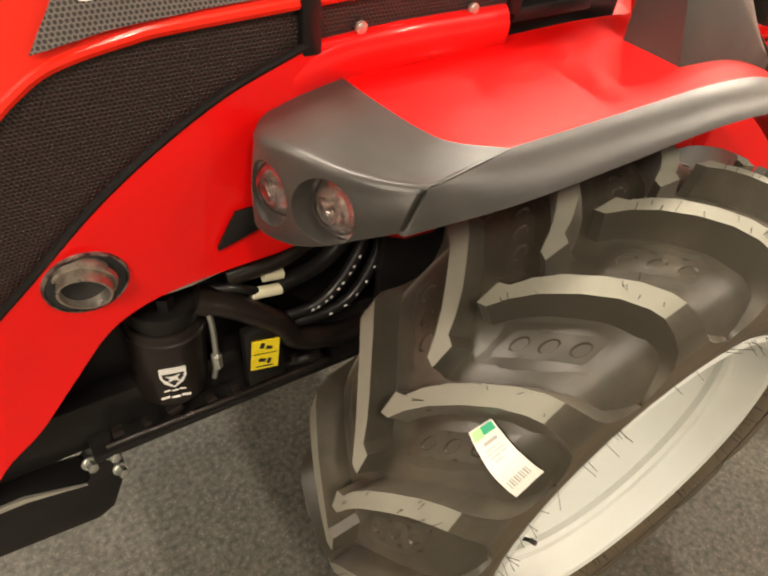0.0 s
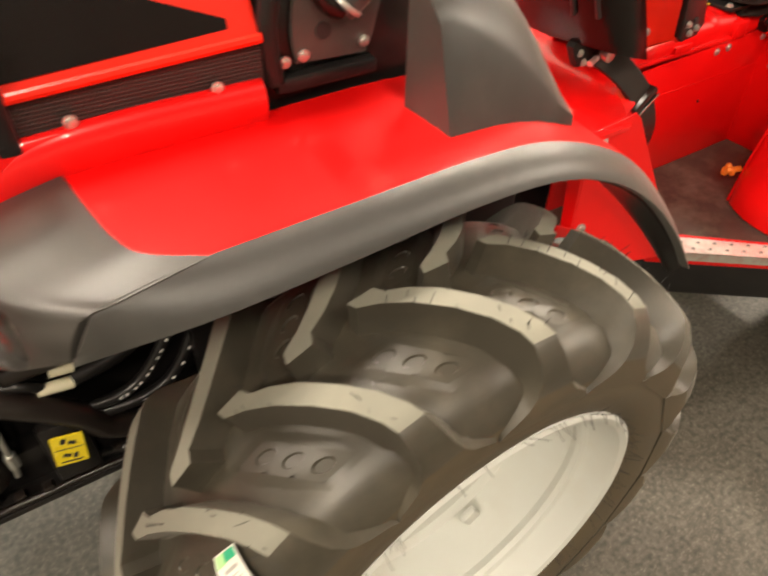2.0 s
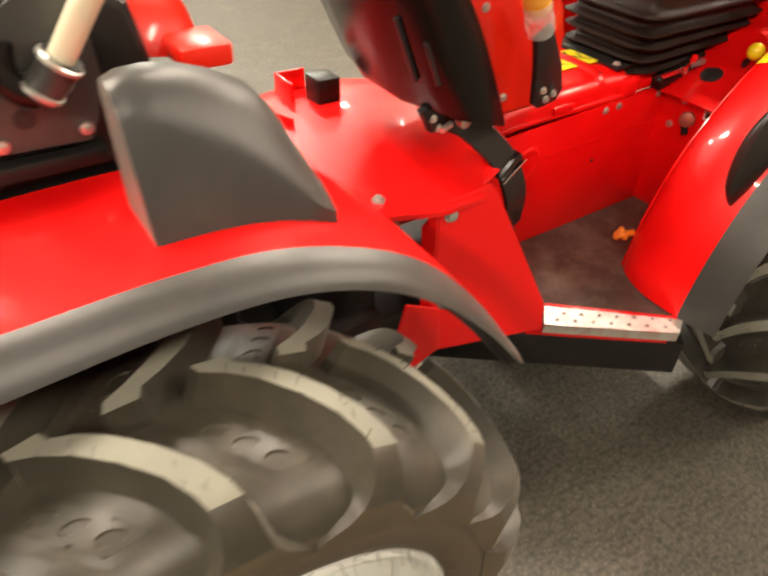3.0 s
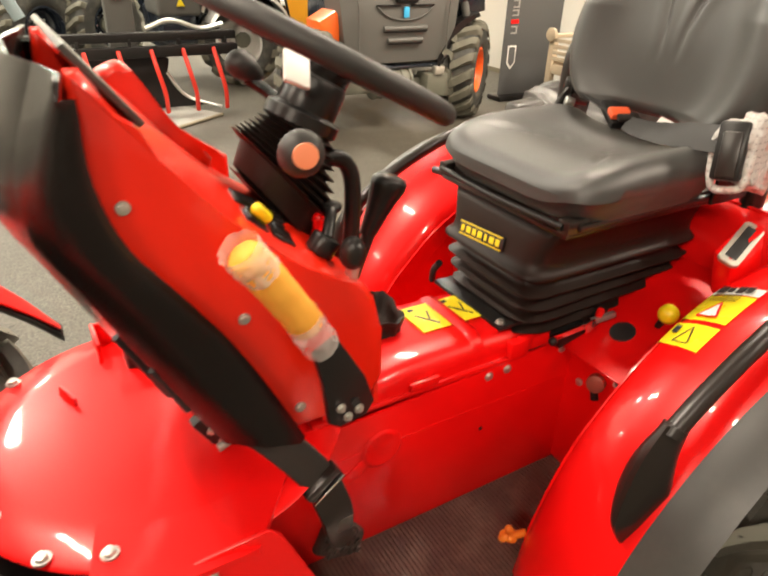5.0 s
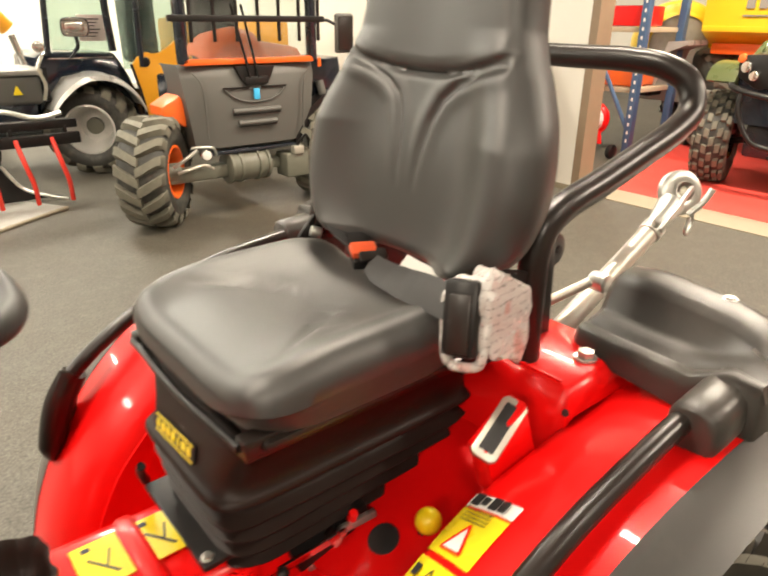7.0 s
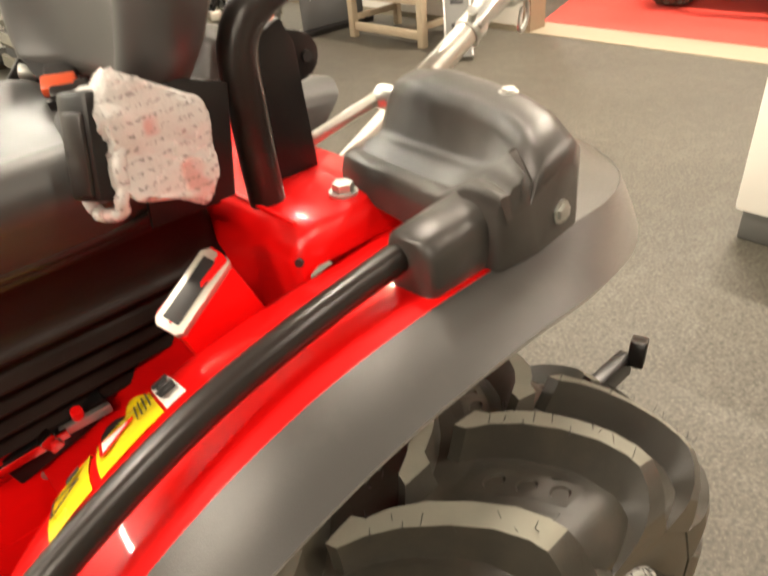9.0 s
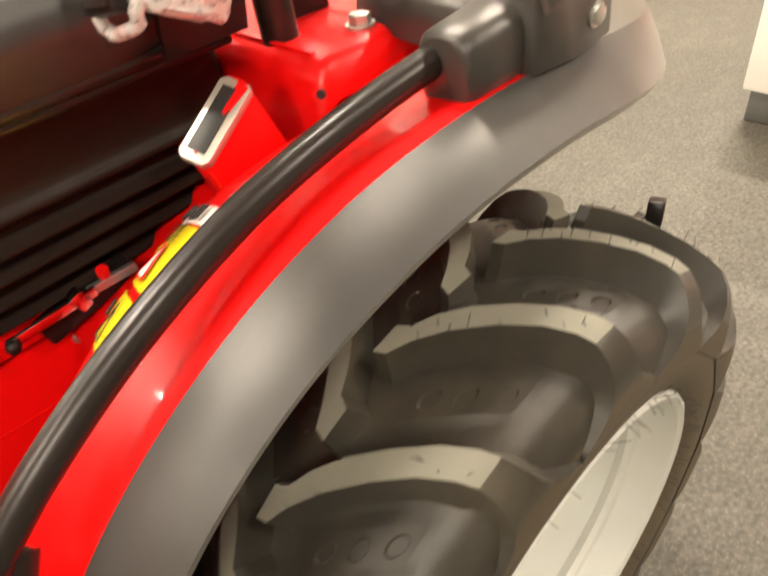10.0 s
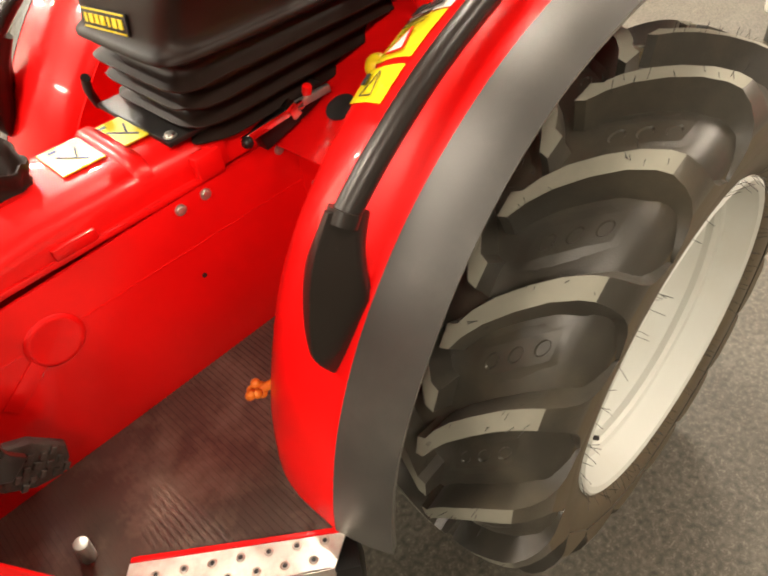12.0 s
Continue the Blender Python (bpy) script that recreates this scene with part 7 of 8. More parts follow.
sub("link_eye", turned([(0.017, -0.010), (0.022, -0.013), (0.038, -0.012), (0.044, -0.007), (0.044, 0.007), (0.038, 0.012), (0.022, 0.013), (0.017, 0.010), (0.017, -0.010)], along((-0.45, -0.85, 0.35), E2), 40), ZINC, link, "bright ball eye of the link")
sub("link_ball", ball(Matrix.Translation(E2), 0.017), ZINC_SATIN, link)
sub("link_neck", tube([B, E2 + (B - E2) * 0.30], 0.020, 14, 0, None, True, [0.015, 0.026]), ZINC, link)
sub("link_bar", obox(Matrix.Translation(B.lerp(E2, 0.55) + Vector((-0.004, -0.020, 0.006))) @ pose(0, 0, 0, 0, -32, 2), 0.125, 0.008, 0.011, 0.002), ZINC, link, "bright locking bar along the eye")
sub("link_ring", turned([(0.012, -0.003), (0.019, -0.003), (0.019, 0.003), (0.012, 0.003), (0.012, -0.003)], along((-0.45, -0.85, 0.35), E2 + Vector((-0.006, -0.012, 0.006))), 28), CHROME, link)
sub("link_clip", tube([(2.815, 0.690, 1.135), (2.820, 0.69, 1.105), (2.808, 0.69, 1.085), (2.798, 0.69, 1.092), (2.805, 0.69, 1.12)], 0.0035, 8, 20), ZINC, link, "bright spring clip")
sub("link_pin", tube([(2.765, 0.675, 1.135), (2.785, 0.66, 1.16), (2.795, 0.652, 1.185)], 0.006, 10, 8), ZINC, link)
sub("link_stay", tube([Vector((2.40, 0.76, 1.005)), Vector((2.50, 0.70, 1.058))], 0.009, 12), ZINC_SATIN, link)
sub("stay_joint", cyl(along((0, -1, 0), (2.513, 0.69, 1.058)), 0.017, 0.03, 18, 0.003), ZINC, link)
sub("hitch_arm", box(2.6, 2.85, 0.44, 0.47, 0.48, 0.53, 0.006), BLACK, link, "black lift arm")
sub("hitch_pin", obox(Matrix.Translation((2.86, 0.44, 0.53)) @ pose(0, 0, 0, 0, 20, 20), 0.05, 0.03, 0.05, 0.004), BLACK, link)


# ---- behind the tractor ----
VEH_GREY = material("grey_vehicle_plastic", (0.098, 0.096, 0.088), 0.5, spread=0.08, scale=3, grain=0.08, grain_scale=200)
VEH_ORANGE = material("orange_vehicle_paint", (0.80, 0.13, 0.015), 0.35, spread=0.06, coat=0.2)
VEH_YELLOW = material("amber_vehicle_paint", (0.80, 0.36, 0.02), 0.35, spread=0.06, coat=0.2)
VEH_BLACK = material("blue_black_paint", (0.012, 0.016, 0.024), 0.25, spread=0.15, coat=0.3)
VEH_GREEN = material("olive_green_paint", (0.080, 0.100, 0.036), 0.3, spread=0.08, coat=0.3)
AXLE = material("grey_green_casting", (0.13, 0.13, 0.10), 0.5, spread=0.15, scale=12)
OLD_TYRE = material("far_tyre_rubber", (0.032, 0.031, 0.027), 0.6, spread=0.2, scale=10, dirt=(0.15, 0.14, 0.11), dirt_scale=8, dirt_amount=0.5)
LUG_FAR = material("dusty_far_lug", (0.125, 0.118, 0.090), 0.75, spread=0.25, scale=12, grain=0.1, grain_scale=120, dirt=(0.20, 0.19, 0.145), dirt_scale=14, dirt_amount=0.5)
SILVER = material("silver_rim_paint", (0.66, 0.65, 0.62), 0.35, metal=0.4, spread=0.06)
WOOD = material("pale_garden_wood", (0.43, 0.35, 0.245), 0.6, spread=0.15, scale=12, grain=0.15, grain_scale=60)
BROWN = material("brown_timber", (0.24, 0.17, 0.11), 0.6, spread=0.15, scale=10)
BLUE = material("blue_rack_paint", (0.05, 0.10, 0.20), 0.45, spread=0.1)
BANNER = material("dark_grey_banner", (0.10, 0.10, 0.10), 0.6, spread=0.05)
PALE_PRINT = material("pale_grey_print", (0.34, 0.33, 0.31), 0.6, spread=0.08)
TANK = material("yellow_tank_plastic", (0.85, 0.58, 0.02), 0.35, spread=0.05)
BOARD = material("grey_display_board", (0.30, 0.29, 0.26), 0.6, spread=0.12, scale=6, dirt=(0.2, 0.19, 0.16), dirt_scale=15, dirt_amount=0.4)
EDGE = material("yellowish_board_edge", (0.26, 0.22, 0.155), 0.6, spread=0.15, scale=20)
PANE = bpy.data.materials.new("cab_glass")
PANE.use_nodes = True
pb = PANE.node_tree.nodes["Principled BSDF"]
pb.inputs["Base Color"].default_value = (0.80, 0.86, 0.82, 1)
pb.inputs["Transmission Weight"].default_value = 0.92
pb.inputs["Roughness"].default_value = 0.03
pb.inputs["IOR"].default_value = 1.1
PANE_GREEN = bpy.data.materials.new("green_cab_glass")
PANE_GREEN.use_nodes = True
pb = PANE_GREEN.node_tree.nodes["Principled BSDF"]
pb.inputs["Base Color"].default_value = (0.52, 0.66, 0.58, 1)
pb.inputs["Transmission Weight"].default_value = 0.9
pb.inputs["Roughness"].default_value = 0.05
pb.inputs["IOR"].default_value = 1.25
MUDGUARD = material("silver_grey_mudguard", (0.40, 0.39, 0.37), 0.30, metal=0.35, spread=0.12, scale=6)
NAVY = material("navy_gloss_paint", (0.010, 0.015, 0.026), 0.14, spread=0.15, coat=0.5)


def ag_wheel(veh, at, radius, wide, rim_r, yaw, rim_mat, outward=1, lugs=18, blocky=False, deep=0.0, bar=0.026):
    """A far wheel: tyre, lugs and a dished rim; its axis lies at yaw degrees from y. deep: how far the disc sits back."""
    w = new("wheel")
    w.parent = veh
    w.matrix_parent_inverse = veh.matrix_world.inverted()
    base = Matrix.Translation(at) @ pose(0, 0, 0, 0, 0, yaw)
    flat = lambda r, a, h: Vector((r * math.cos(a), -h, r * math.sin(a)))  # noqa: E731
    loc = lambda r, a, h: base @ flat(r, a, h)  # noqa: E731
    car = radius - (0.042 if not blocky else 0.026)
    half_prof = [(rim_r, 0.40), (rim_r + 0.02, 0.475), ((rim_r * 2 + car) / 3, 0.515), ((rim_r + car * 2) / 3, 0.515), (car - 0.03, 0.47), (car - 0.008, 0.37), (car + 0.002, 0.2), (car + 0.004, 0)]
    prof = [(r, wide * h) for r, h in half_prof] + [(r, -wide * h) for r, h in half_prof[-2::-1]]
    bm = loft([[loc(r, 2 * math.pi * i / 56, h) for i in range(56)] for r, h in prof], True)
    t = part("tyre", bm, OLD_TYRE, None, "lugged black tyre", 50)
    t.parent = w
    for half in (1, -1):
        if blocky:
            shapes = ([(0.02, 0.00, radius), (0.16, 0.03, radius)], [(0.22, -0.02, radius), (0.36, 0.00, radius - 0.003)], [(0.40, 0.05, radius - 0.006), (0.50, 0.06, radius - 0.03), (0.54, 0.06, radius - 0.09)])
        else:
            shapes = ([(-0.02, 0.0, radius), (0.12, 0.06, radius), (0.26, 0.13, radius - 0.003), (0.42, 0.21, radius - 0.010), (0.50, 0.245, radius - 0.030), (0.535, 0.26, radius - 0.075)],)
        for n_, steps in enumerate(shapes):
            lug = bmesh.new()
            rows = []
            for u, turn, top in steps:
                wd = bar if not blocky else 0.036
                low = min(car, top) - 0.016
                rows.append([flat(low, -turn + wd * 1.35 / low, half * u * wide), flat(top, -turn + wd / top, half * u * wide), flat(top, -turn - wd / top, half * u * wide), flat(low, -turn - wd * 1.35 / low, half * u * wide)])
            loft(rows, False, False, lug)
            lug.faces.new([lug.verts.new(p) for p in rows[0]])
            lug.faces.new([lug.verts.new(p) for p in rows[-1]])
            me = finish("lug", lug, LUG_FAR, 35)
            for k in range(lugs):
                a = 2 * math.pi * (k + (0.5 if half < 0 else 0.0) + 0.33 * n_) / lugs
                ob = new("lug", me)
                ob.parent = w
                ob.matrix_basis = base @ Matrix.Rotation(-a, 4, "Y")
    d = outward
    dish = [(rim_r + 0.004, d * wide * 0.40), (rim_r + 0.012, d * wide * 0.46), (rim_r - 0.004, d * wide * 0.47), (rim_r - 0.014, d * wide * 0.40), (rim_r - 0.024, d * wide * 0.30), (rim_r - 0.030, d * wide * (0.12 - deep)), (rim_r * 0.70, d * wide * (0.02 - deep)), (rim_r * 0.62, d * wide * (0.06 - deep)), (rim_r * 0.45, d * wide * (0.10 - deep)), (0.0, d * wide * (0.12 - deep))]
    r = part("rim", loft([[loc(q, 2 * math.pi * i / 44, h) for i in range(44)] for q, h in dish], True), rim_mat, None, "", 40)
    r.parent = w
    hubm = part("hub", cyl(along(base.to_3x3() @ Vector((0, -d, 0)), loc(0, 0, d * wide * (0.16 - deep))), rim_r * 0.36, wide * 0.16, 24, 0.008), AXLE, None)
    hubm.parent = w
    for k in range(8):
        a = 2 * math.pi * k / 8
        nut = part("wheel_nut", cyl(along(base.to_3x3() @ Vector((0, -d, 0)), loc(rim_r * 0.52, a, d * wide * (0.10 - deep))), 0.011, 0.02, 6), ZINC, None)
        nut.parent = w
    return w


# grey utility vehicle, its front turned this way
ute = holder("utility_vehicle", (4.1, 5.3, 0), "grey and orange utility vehicle with a barred cab window", "vehicle")
ag_wheel(ute, (3.27, 4.82, 0.405), 0.405, 0.33, 0.185, 50, VEH_ORANGE, 1, 17, False, 0.45, 0.031)
ag_wheel(ute, (4.84, 4.92, 0.415), 0.425, 0.36, 0.185, 40, VEH_ORANGE, 1, 17, False, 0.10, 0.033)
rows = []
for z, hw, y in ((0.50, 0.46, 4.80), (0.54, 0.49, 4.72), (0.80, 0.535, 4.69), (1.05, 0.565, 4.70), (1.125, 0.57, 4.73), (1.145, 0.57, 4.78)):
    rows.append([Vector((4.07 + hw * u, y + 0.05 * abs(u) ** 4 + (0.25 if abs(u) > 1 else 0), z)) for u in (-1.02, -1, -0.94, -0.6, -0.3, 0, 0.3, 0.6, 0.94, 1, 1.02)])
part("front_panel", loft(rows), VEH_GREY, ute, "ribbed grey plastic front panel", 50, 0.02)
for zz, wdt in ((0.805, 0.205), (0.715, 0.165)):
    part("panel_groove", tube([(4.07 - wdt, 4.684, zz), (4.07, 4.680, zz), (4.07 + wdt, 4.684, zz)], 0.020, 10, 8), VEH_GREY, ute, "raised rounded bar on the panel")
    part("panel_slot", box(4.07 - wdt, 4.07 + wdt, 4.676, 4.684, zz - 0.031, zz - 0.019, 0.003), BLACK, ute)
part("panel_rib", tube([(3.80, 4.690, 0.975), (3.87, 4.686, 0.915), (3.96, 4.684, 0.878), (4.07, 4.682, 0.868), (4.18, 4.684, 0.878), (4.27, 4.686, 0.915), (4.34, 4.690, 0.975)], 0.007, 8, 24), VEH_GREY, ute)
part("panel_rib", box(3.80, 4.02, 4.680, 4.692, 0.968, 0.982, 0.003), BLACK, ute)
part("panel_rib", box(4.12, 4.34, 4.680, 4.692, 0.968, 0.982, 0.003), BLACK, ute)
for sx in (-1, 1):
    part("shoulder_crease", tube([(4.07 + sx * 0.50, 4.700, 1.10), (4.07 + sx * 0.43, 4.688, 0.98), (4.07 + sx * 0.42, 4.690, 0.62)], 0.006, 8, 12), VEH_GREY, ute)
part("lower_lip", box(3.64, 4.42, 4.70, 4.76, 0.490, 0.515, 0.008), VEH_BLACK, ute, "black lower lip of the panel")
part("blue_mark", box(4.045, 4.095, 4.672, 4.680, 0.885, 0.965, 0.002), BLUE_MARK, ute, "light blue plain mark")
part("panel_scoop", plate([(3.90, 1.13), (4.24, 1.13), (4.19, 1.03), (4.15, 0.99), (3.99, 0.99), (3.95, 1.03)], 4.672, 0.03, 0.006), BLACK, ute, "black scoop for the wipers")
for x0, x1 in ((4.02, 3.90), (4.09, 3.98)):
    part("wiper_arm", tube([(x0, 4.665, 1.02), (x0 - 0.03, 4.66, 1.16), (x1, 4.67, 1.55)], 0.010, 8, 10), BLACK, ute, "black wiper arm")
part("wiper_motor", box(3.97, 4.17, 4.655, 4.70, 0.995, 1.055, 0.012), BLACK, ute)
part("sill", box(3.52, 4.62, 4.70, 4.78, 1.140, 1.185, 0.01), VEH_ORANGE, ute, "orange window sill")
part("cab_window", box(3.55, 4.60, 4.735, 4.742, 1.18, 2.05), PANE, ute, "clear cab window")
for x in (3.53, 4.62):
    part("cab_post", box(x - 0.03, x + 0.03, 4.70, 4.78, 1.15, 2.1, 0.01), VEH_BLACK, ute)
part("cab_roof", box(3.5, 4.65, 4.7, 6.0, 2.08, 2.16, 0.03), VEH_GREY, ute)
rows = []
for x, y, z in ((3.72, 4.95, 1.20), (3.80, 4.95, 1.30), (3.90, 4.95, 1.37), (4.06, 4.95, 1.40), (4.18, 4.95, 1.37), (4.24, 4.95, 1.30), (4.58, 4.95, 1.25)):
    rows.append([Vector((x, y - 0.19, 1.16)), Vector((x, y - 0.15, z - 0.09)), Vector((x, y - 0.06, z - 0.015)), Vector((x, y + 0.05, z)), Vector((x, y + 0.28, z - 0.03))])
part("dash_cowl", loft(rows), VEH_ORANGE, ute, "orange cowl behind the window", 50, 0.01)
part("cab_seat", box(3.95, 4.35, 5.4, 5.6, 1.1, 1.75, 0.08, 4), BLACK, ute)
for z in (1.455, 1.72):
    part("guard_rail", box(3.40, 4.66, 4.60, 4.635, z - 0.022, z + 0.022, 0.006), BLACK, ute, "black guard rail")
for i in range(7):
    x = 3.56 + 0.175 * i
    part("guard_bar", box(x - 0.012, x + 0.012, 4.61, 4.628, 1.30, 2.05, 0.004), BLACK, ute)
part("axle_beam", box(3.34, 3.98, 4.75, 4.87, 0.300, 0.405, 0.02), AXLE, ute, "grey-green front axle")
part("axle_beam", box(3.98, 4.72, 4.78, 4.92, 0.310, 0.400, 0.02), AXLE, ute, "grey-green front axle")
part("axle_tube", cyl(along((1, 0, 0), (3.37, 4.80, 0.385)), 0.07, 0.14, 20, 0.01), AXLE, ute)
for fx in (3.82, 3.90, 4.06, 4.14):
    part("case_flange", cyl(along((1, 0, 0), (fx, 4.77, 0.375)), 0.128, 0.022, 28, 0.004), AXLE, ute)
part("axle_case", cyl(along((1, 0, 0), (3.98, 4.77, 0.375)), 0.115, 0.32, 28, 0.02), AXLE, ute, "round differential case")
part("axle_block", box(4.30, 4.60, 4.66, 4.85, 0.24, 0.44, 0.02), AXLE, ute)
part("brake_clutter", box(4.36, 4.46, 4.64, 4.70, 0.43, 0.50, 0.012), ZINC_SATIN, ute)
part("brake_hose", tube([(4.40, 4.66, 0.50), (4.44, 4.62, 0.58), (4.50, 4.66, 0.56), (4.54, 4.68, 0.45)], 0.012, 8, 14), BLACK, ute)
part("steer_rod", tube([(3.36, 4.70, 0.44), (3.44, 4.66, 0.50), (3.53, 4.64, 0.56)], 0.014, 10, 8), ZINC, ute)
part("steer_rod", tube([(3.38, 4.68, 0.40), (3.46, 4.66, 0.42), (3.58, 4.66, 0.44), (3.66, 4.68, 0.40)], 0.012, 10, 10), ZINC_SATIN, ute)
part("lamp_bracket", tube([(3.50, 4.68, 0.57), (3.56, 4.66, 0.575), (3.66, 4.66, 0.56), (3.70, 4.69, 0.50)], 0.010, 8, 12), ZINC, ute)
part("lamp", cyl(along((-0.2, -1, 0), (3.60, 4.66, 0.515)), 0.042, 0.05, 24, 0.006), CHROME, ute, "round chrome work lamp")
part("lamp_glass", cyl(along((-0.2, -1, 0), (3.597, 4.632, 0.515)), 0.034, 0.008, 24, 0.003), WHITE, ute)
part("side_tank", plate([(3.36, 0.80), (3.36, 0.86), (3.50, 0.935), (3.54, 0.90), (3.54, 0.70)], 4.80, 0.25, 0.02), VEH_ORANGE, ute, "orange side tank")
part("wheel_arch", plate(outline([(4.44, 0.50), (4.47, 0.66), (4.58, 0.77), (4.72, 0.86), (4.86, 0.90)], 16) + [(4.88, 0.87), (4.74, 0.83), (4.60, 0.72), (4.52, 0.5)], 4.74, 0.45, 0.01), BLACK, ute, "black wheel arch")
part("side_body", plate([(4.62, 0.82), (4.64, 1.14), (4.98, 1.16), (5.02, 0.90)], 4.86, 0.5, 0.02), VEH_BLACK, ute, "dark body side above the wheel")
part("side_hose", tube([(4.74, 4.82, 0.98), (4.76, 4.80, 0.88), (4.80, 4.82, 0.80)], 0.035, 12, 8), VEH_GREY, ute)
part("chassis", box(3.80, 4.4, 4.9, 6.0, 0.45, 1.0, 0.03), VEH_BLACK, ute)
part("mirror", box(4.80, 4.98, 4.64, 4.68, 1.20, 1.50, 0.02), VEH_GREY, ute, "grey side mirror")
part("mirror_glass", box(4.82, 4.96, 4.634, 4.640, 1.22, 1.48, 0.01), BLACK_GLOSS, ute)
part("mirror_arm", tube([(4.62, 4.72, 1.42), (4.72, 4.68, 1.45), (4.80, 4.66, 1.42)], 0.012, 8, 8), BLACK, ute)
part("marker_lamp", box(4.655, 4.68, 4.69, 4.71, 1.10, 1.17, 0.004), VEH_ORANGE, ute)

# dark loader with an amber door
ldr = holder("wheel_loader", (3.9, 7.3, 0), "blue-black wheel loader with an amber cab door", "loader")
ag_wheel(ldr, (3.50, 7.00, 0.44), 0.44, 0.46, 0.225, -28, SILVER, 1, 15, False, 0.28, 0.034)
ag_wheel(ldr, (5.6, 7.5, 0.42), 0.42, 0.40, 0.215, -20, SILVER, 1, 15, False, 0.2, 0.034)
rows = []
for i in range(19):
    a = radians(160 - 138 * i / 18)
    c = Vector((3.50 + 0.44 * math.cos(a), 6.80, 0.46 + 0.50 * math.sin(a)))
    flare = 0.05 * max(0.0, 1 - i / 4)
    rows.append([c + Vector((-flare, -0.20, -0.05)), c + Vector((-flare, -0.18, -0.005)), c + Vector((0, -0.10, 0.012)), c + Vector((0, 0.0, 0.016)), c + Vector((0, 0.25, 0.016))])
part("mudguard", loft(rows), MUDGUARD, ldr, "pale silver-grey mudguard", 50, 0.014)
part("bonnet", plate([(3.02, 0.62), (3.06, 1.10), (3.14, 1.145), (3.76, 1.13), (3.80, 1.06), (3.88, 0.90), (3.96, 0.66), (4.0, 0.46), (3.9, 0.46), (3.78, 0.72), (3.60, 0.93), (3.42, 0.98), (3.24, 0.95), (3.14, 0.80)], 6.90, 0.9, 0.02), NAVY, ldr, "navy gloss bonnet")
# Chrome strip that stands in for light caught along the bonnet.
part("bonnet_glint", box(3.16, 3.74, 6.893, 6.902, 1.086, 1.098, 0.002), CHROME, ldr, "chrome strip in place of a glint along the bonnet")
part("bonnet_louvre", box(3.08, 3.13, 6.885, 6.90, 0.72, 1.02, 0.008), BLACK, ldr)
part("front_console", box(2.62, 3.06, 6.84, 7.4, 0.70, 0.98, 0.05, 3), VEH_GREY, ldr, "grey hydraulic console")
part("console_cap", box(2.58, 3.08, 6.80, 7.4, 0.96, 1.02, 0.025, 3), MUDGUARD, ldr)
part("front_post", tube([(3.16, 6.86, 1.12), (3.20, 6.86, 1.6), (3.26, 6.88, 2.2)], 0.028, 10, 8), VEH_BLACK, ldr)
part("console_hose", tube([(3.10, 6.84, 1.12), (3.04, 6.80, 1.02), (3.08, 6.80, 0.88), (3.06, 6.84, 0.74)], 0.016, 10, 14), ZINC_SATIN, ldr)
part("bonnet_stripe", box(3.10, 3.42, 6.885, 6.90, 1.148, 1.162, 0.003), WHITE, ldr)
part("cab_door", plate([(3.885, 1.02), (3.965, 1.113)] + outline([(4.00, 1.132), (4.06, 1.132), (4.12, 1.108), (4.20, 1.14), (4.30, 1.20)], 10) + [(4.38, 1.27), (4.40, 0.82), (4.30, 0.62), (4.20, 0.49), (3.975, 0.487), (3.953, 0.69), (3.915, 0.88)], 6.78, 0.05, 0.01), VEH_YELLOW, ldr, "amber cab door with a round grip hole")
part("door_seal", tube([(3.87, 6.775, 1.03), (3.91, 6.775, 0.87), (3.948, 6.775, 0.69), (3.97, 6.775, 0.47)], 0.014, 8, 12), BLACK, ldr)
part("door_mark", box(4.23, 4.33, 6.774, 6.779, 0.78, 0.815, 0.001), BLUE_GREY, ldr)
part("grip_hole", cyl(along((0, -1, 0), (4.012, 6.775, 1.045)), 0.046, 0.012, 28, 0.003), BLACK, ldr)
for p in ([(3.74, 6.85, 1.15), (3.72, 6.85, 1.6), (3.74, 6.85, 2.2)], [(4.44, 6.8, 0.9), (4.46, 6.82, 1.6), (4.46, 6.85, 2.2)], [(3.98, 6.80, 1.0), (4.0, 6.82, 1.6), (4.02, 6.85, 2.2)]):
    part("cab_post", tube(p, 0.035, 10, 8), VEH_BLACK, ldr)
part("cab_window", box(3.82, 4.42, 6.84, 6.846, 0.98, 2.15), PANE_GREEN, ldr, "greenish cab side window")
part("windscreen", box(3.22, 3.74, 6.93, 6.936, 1.13, 2.15), PANE_GREEN, ldr, "greenish front window")
part("cab_roof", box(3.6, 4.6, 6.8, 7.9, 2.18, 2.28, 0.04), VEH_BLACK, ldr)
part("cab_seat", box(4.05, 4.35, 7.2, 7.6, 1.0, 1.75, 0.08, 4), VEH_BLACK, ldr, "dark cab seat")
part("work_lamp", obox(Matrix.Translation((3.40, 6.75, 1.365)) @ pose(0, 0, 0, 0, 0, -15), 0.24, 0.10, 0.165, 0.05, 4), BLACK, ldr, "rounded work lamp on a stalk")
part("lamp_face", obox(Matrix.Translation((3.387, 6.704, 1.365)) @ pose(0, 0, 0, 0, 0, -15), 0.215, 0.02, 0.145, 0.05, 4), CHROME, ldr, "bright lamp reflector")
part("lamp_stalk", tube([(3.40, 6.80, 1.31), (3.42, 6.82, 1.20), (3.34, 6.85, 1.10)], 0.018, 10, 10), VEH_BLACK, ldr)
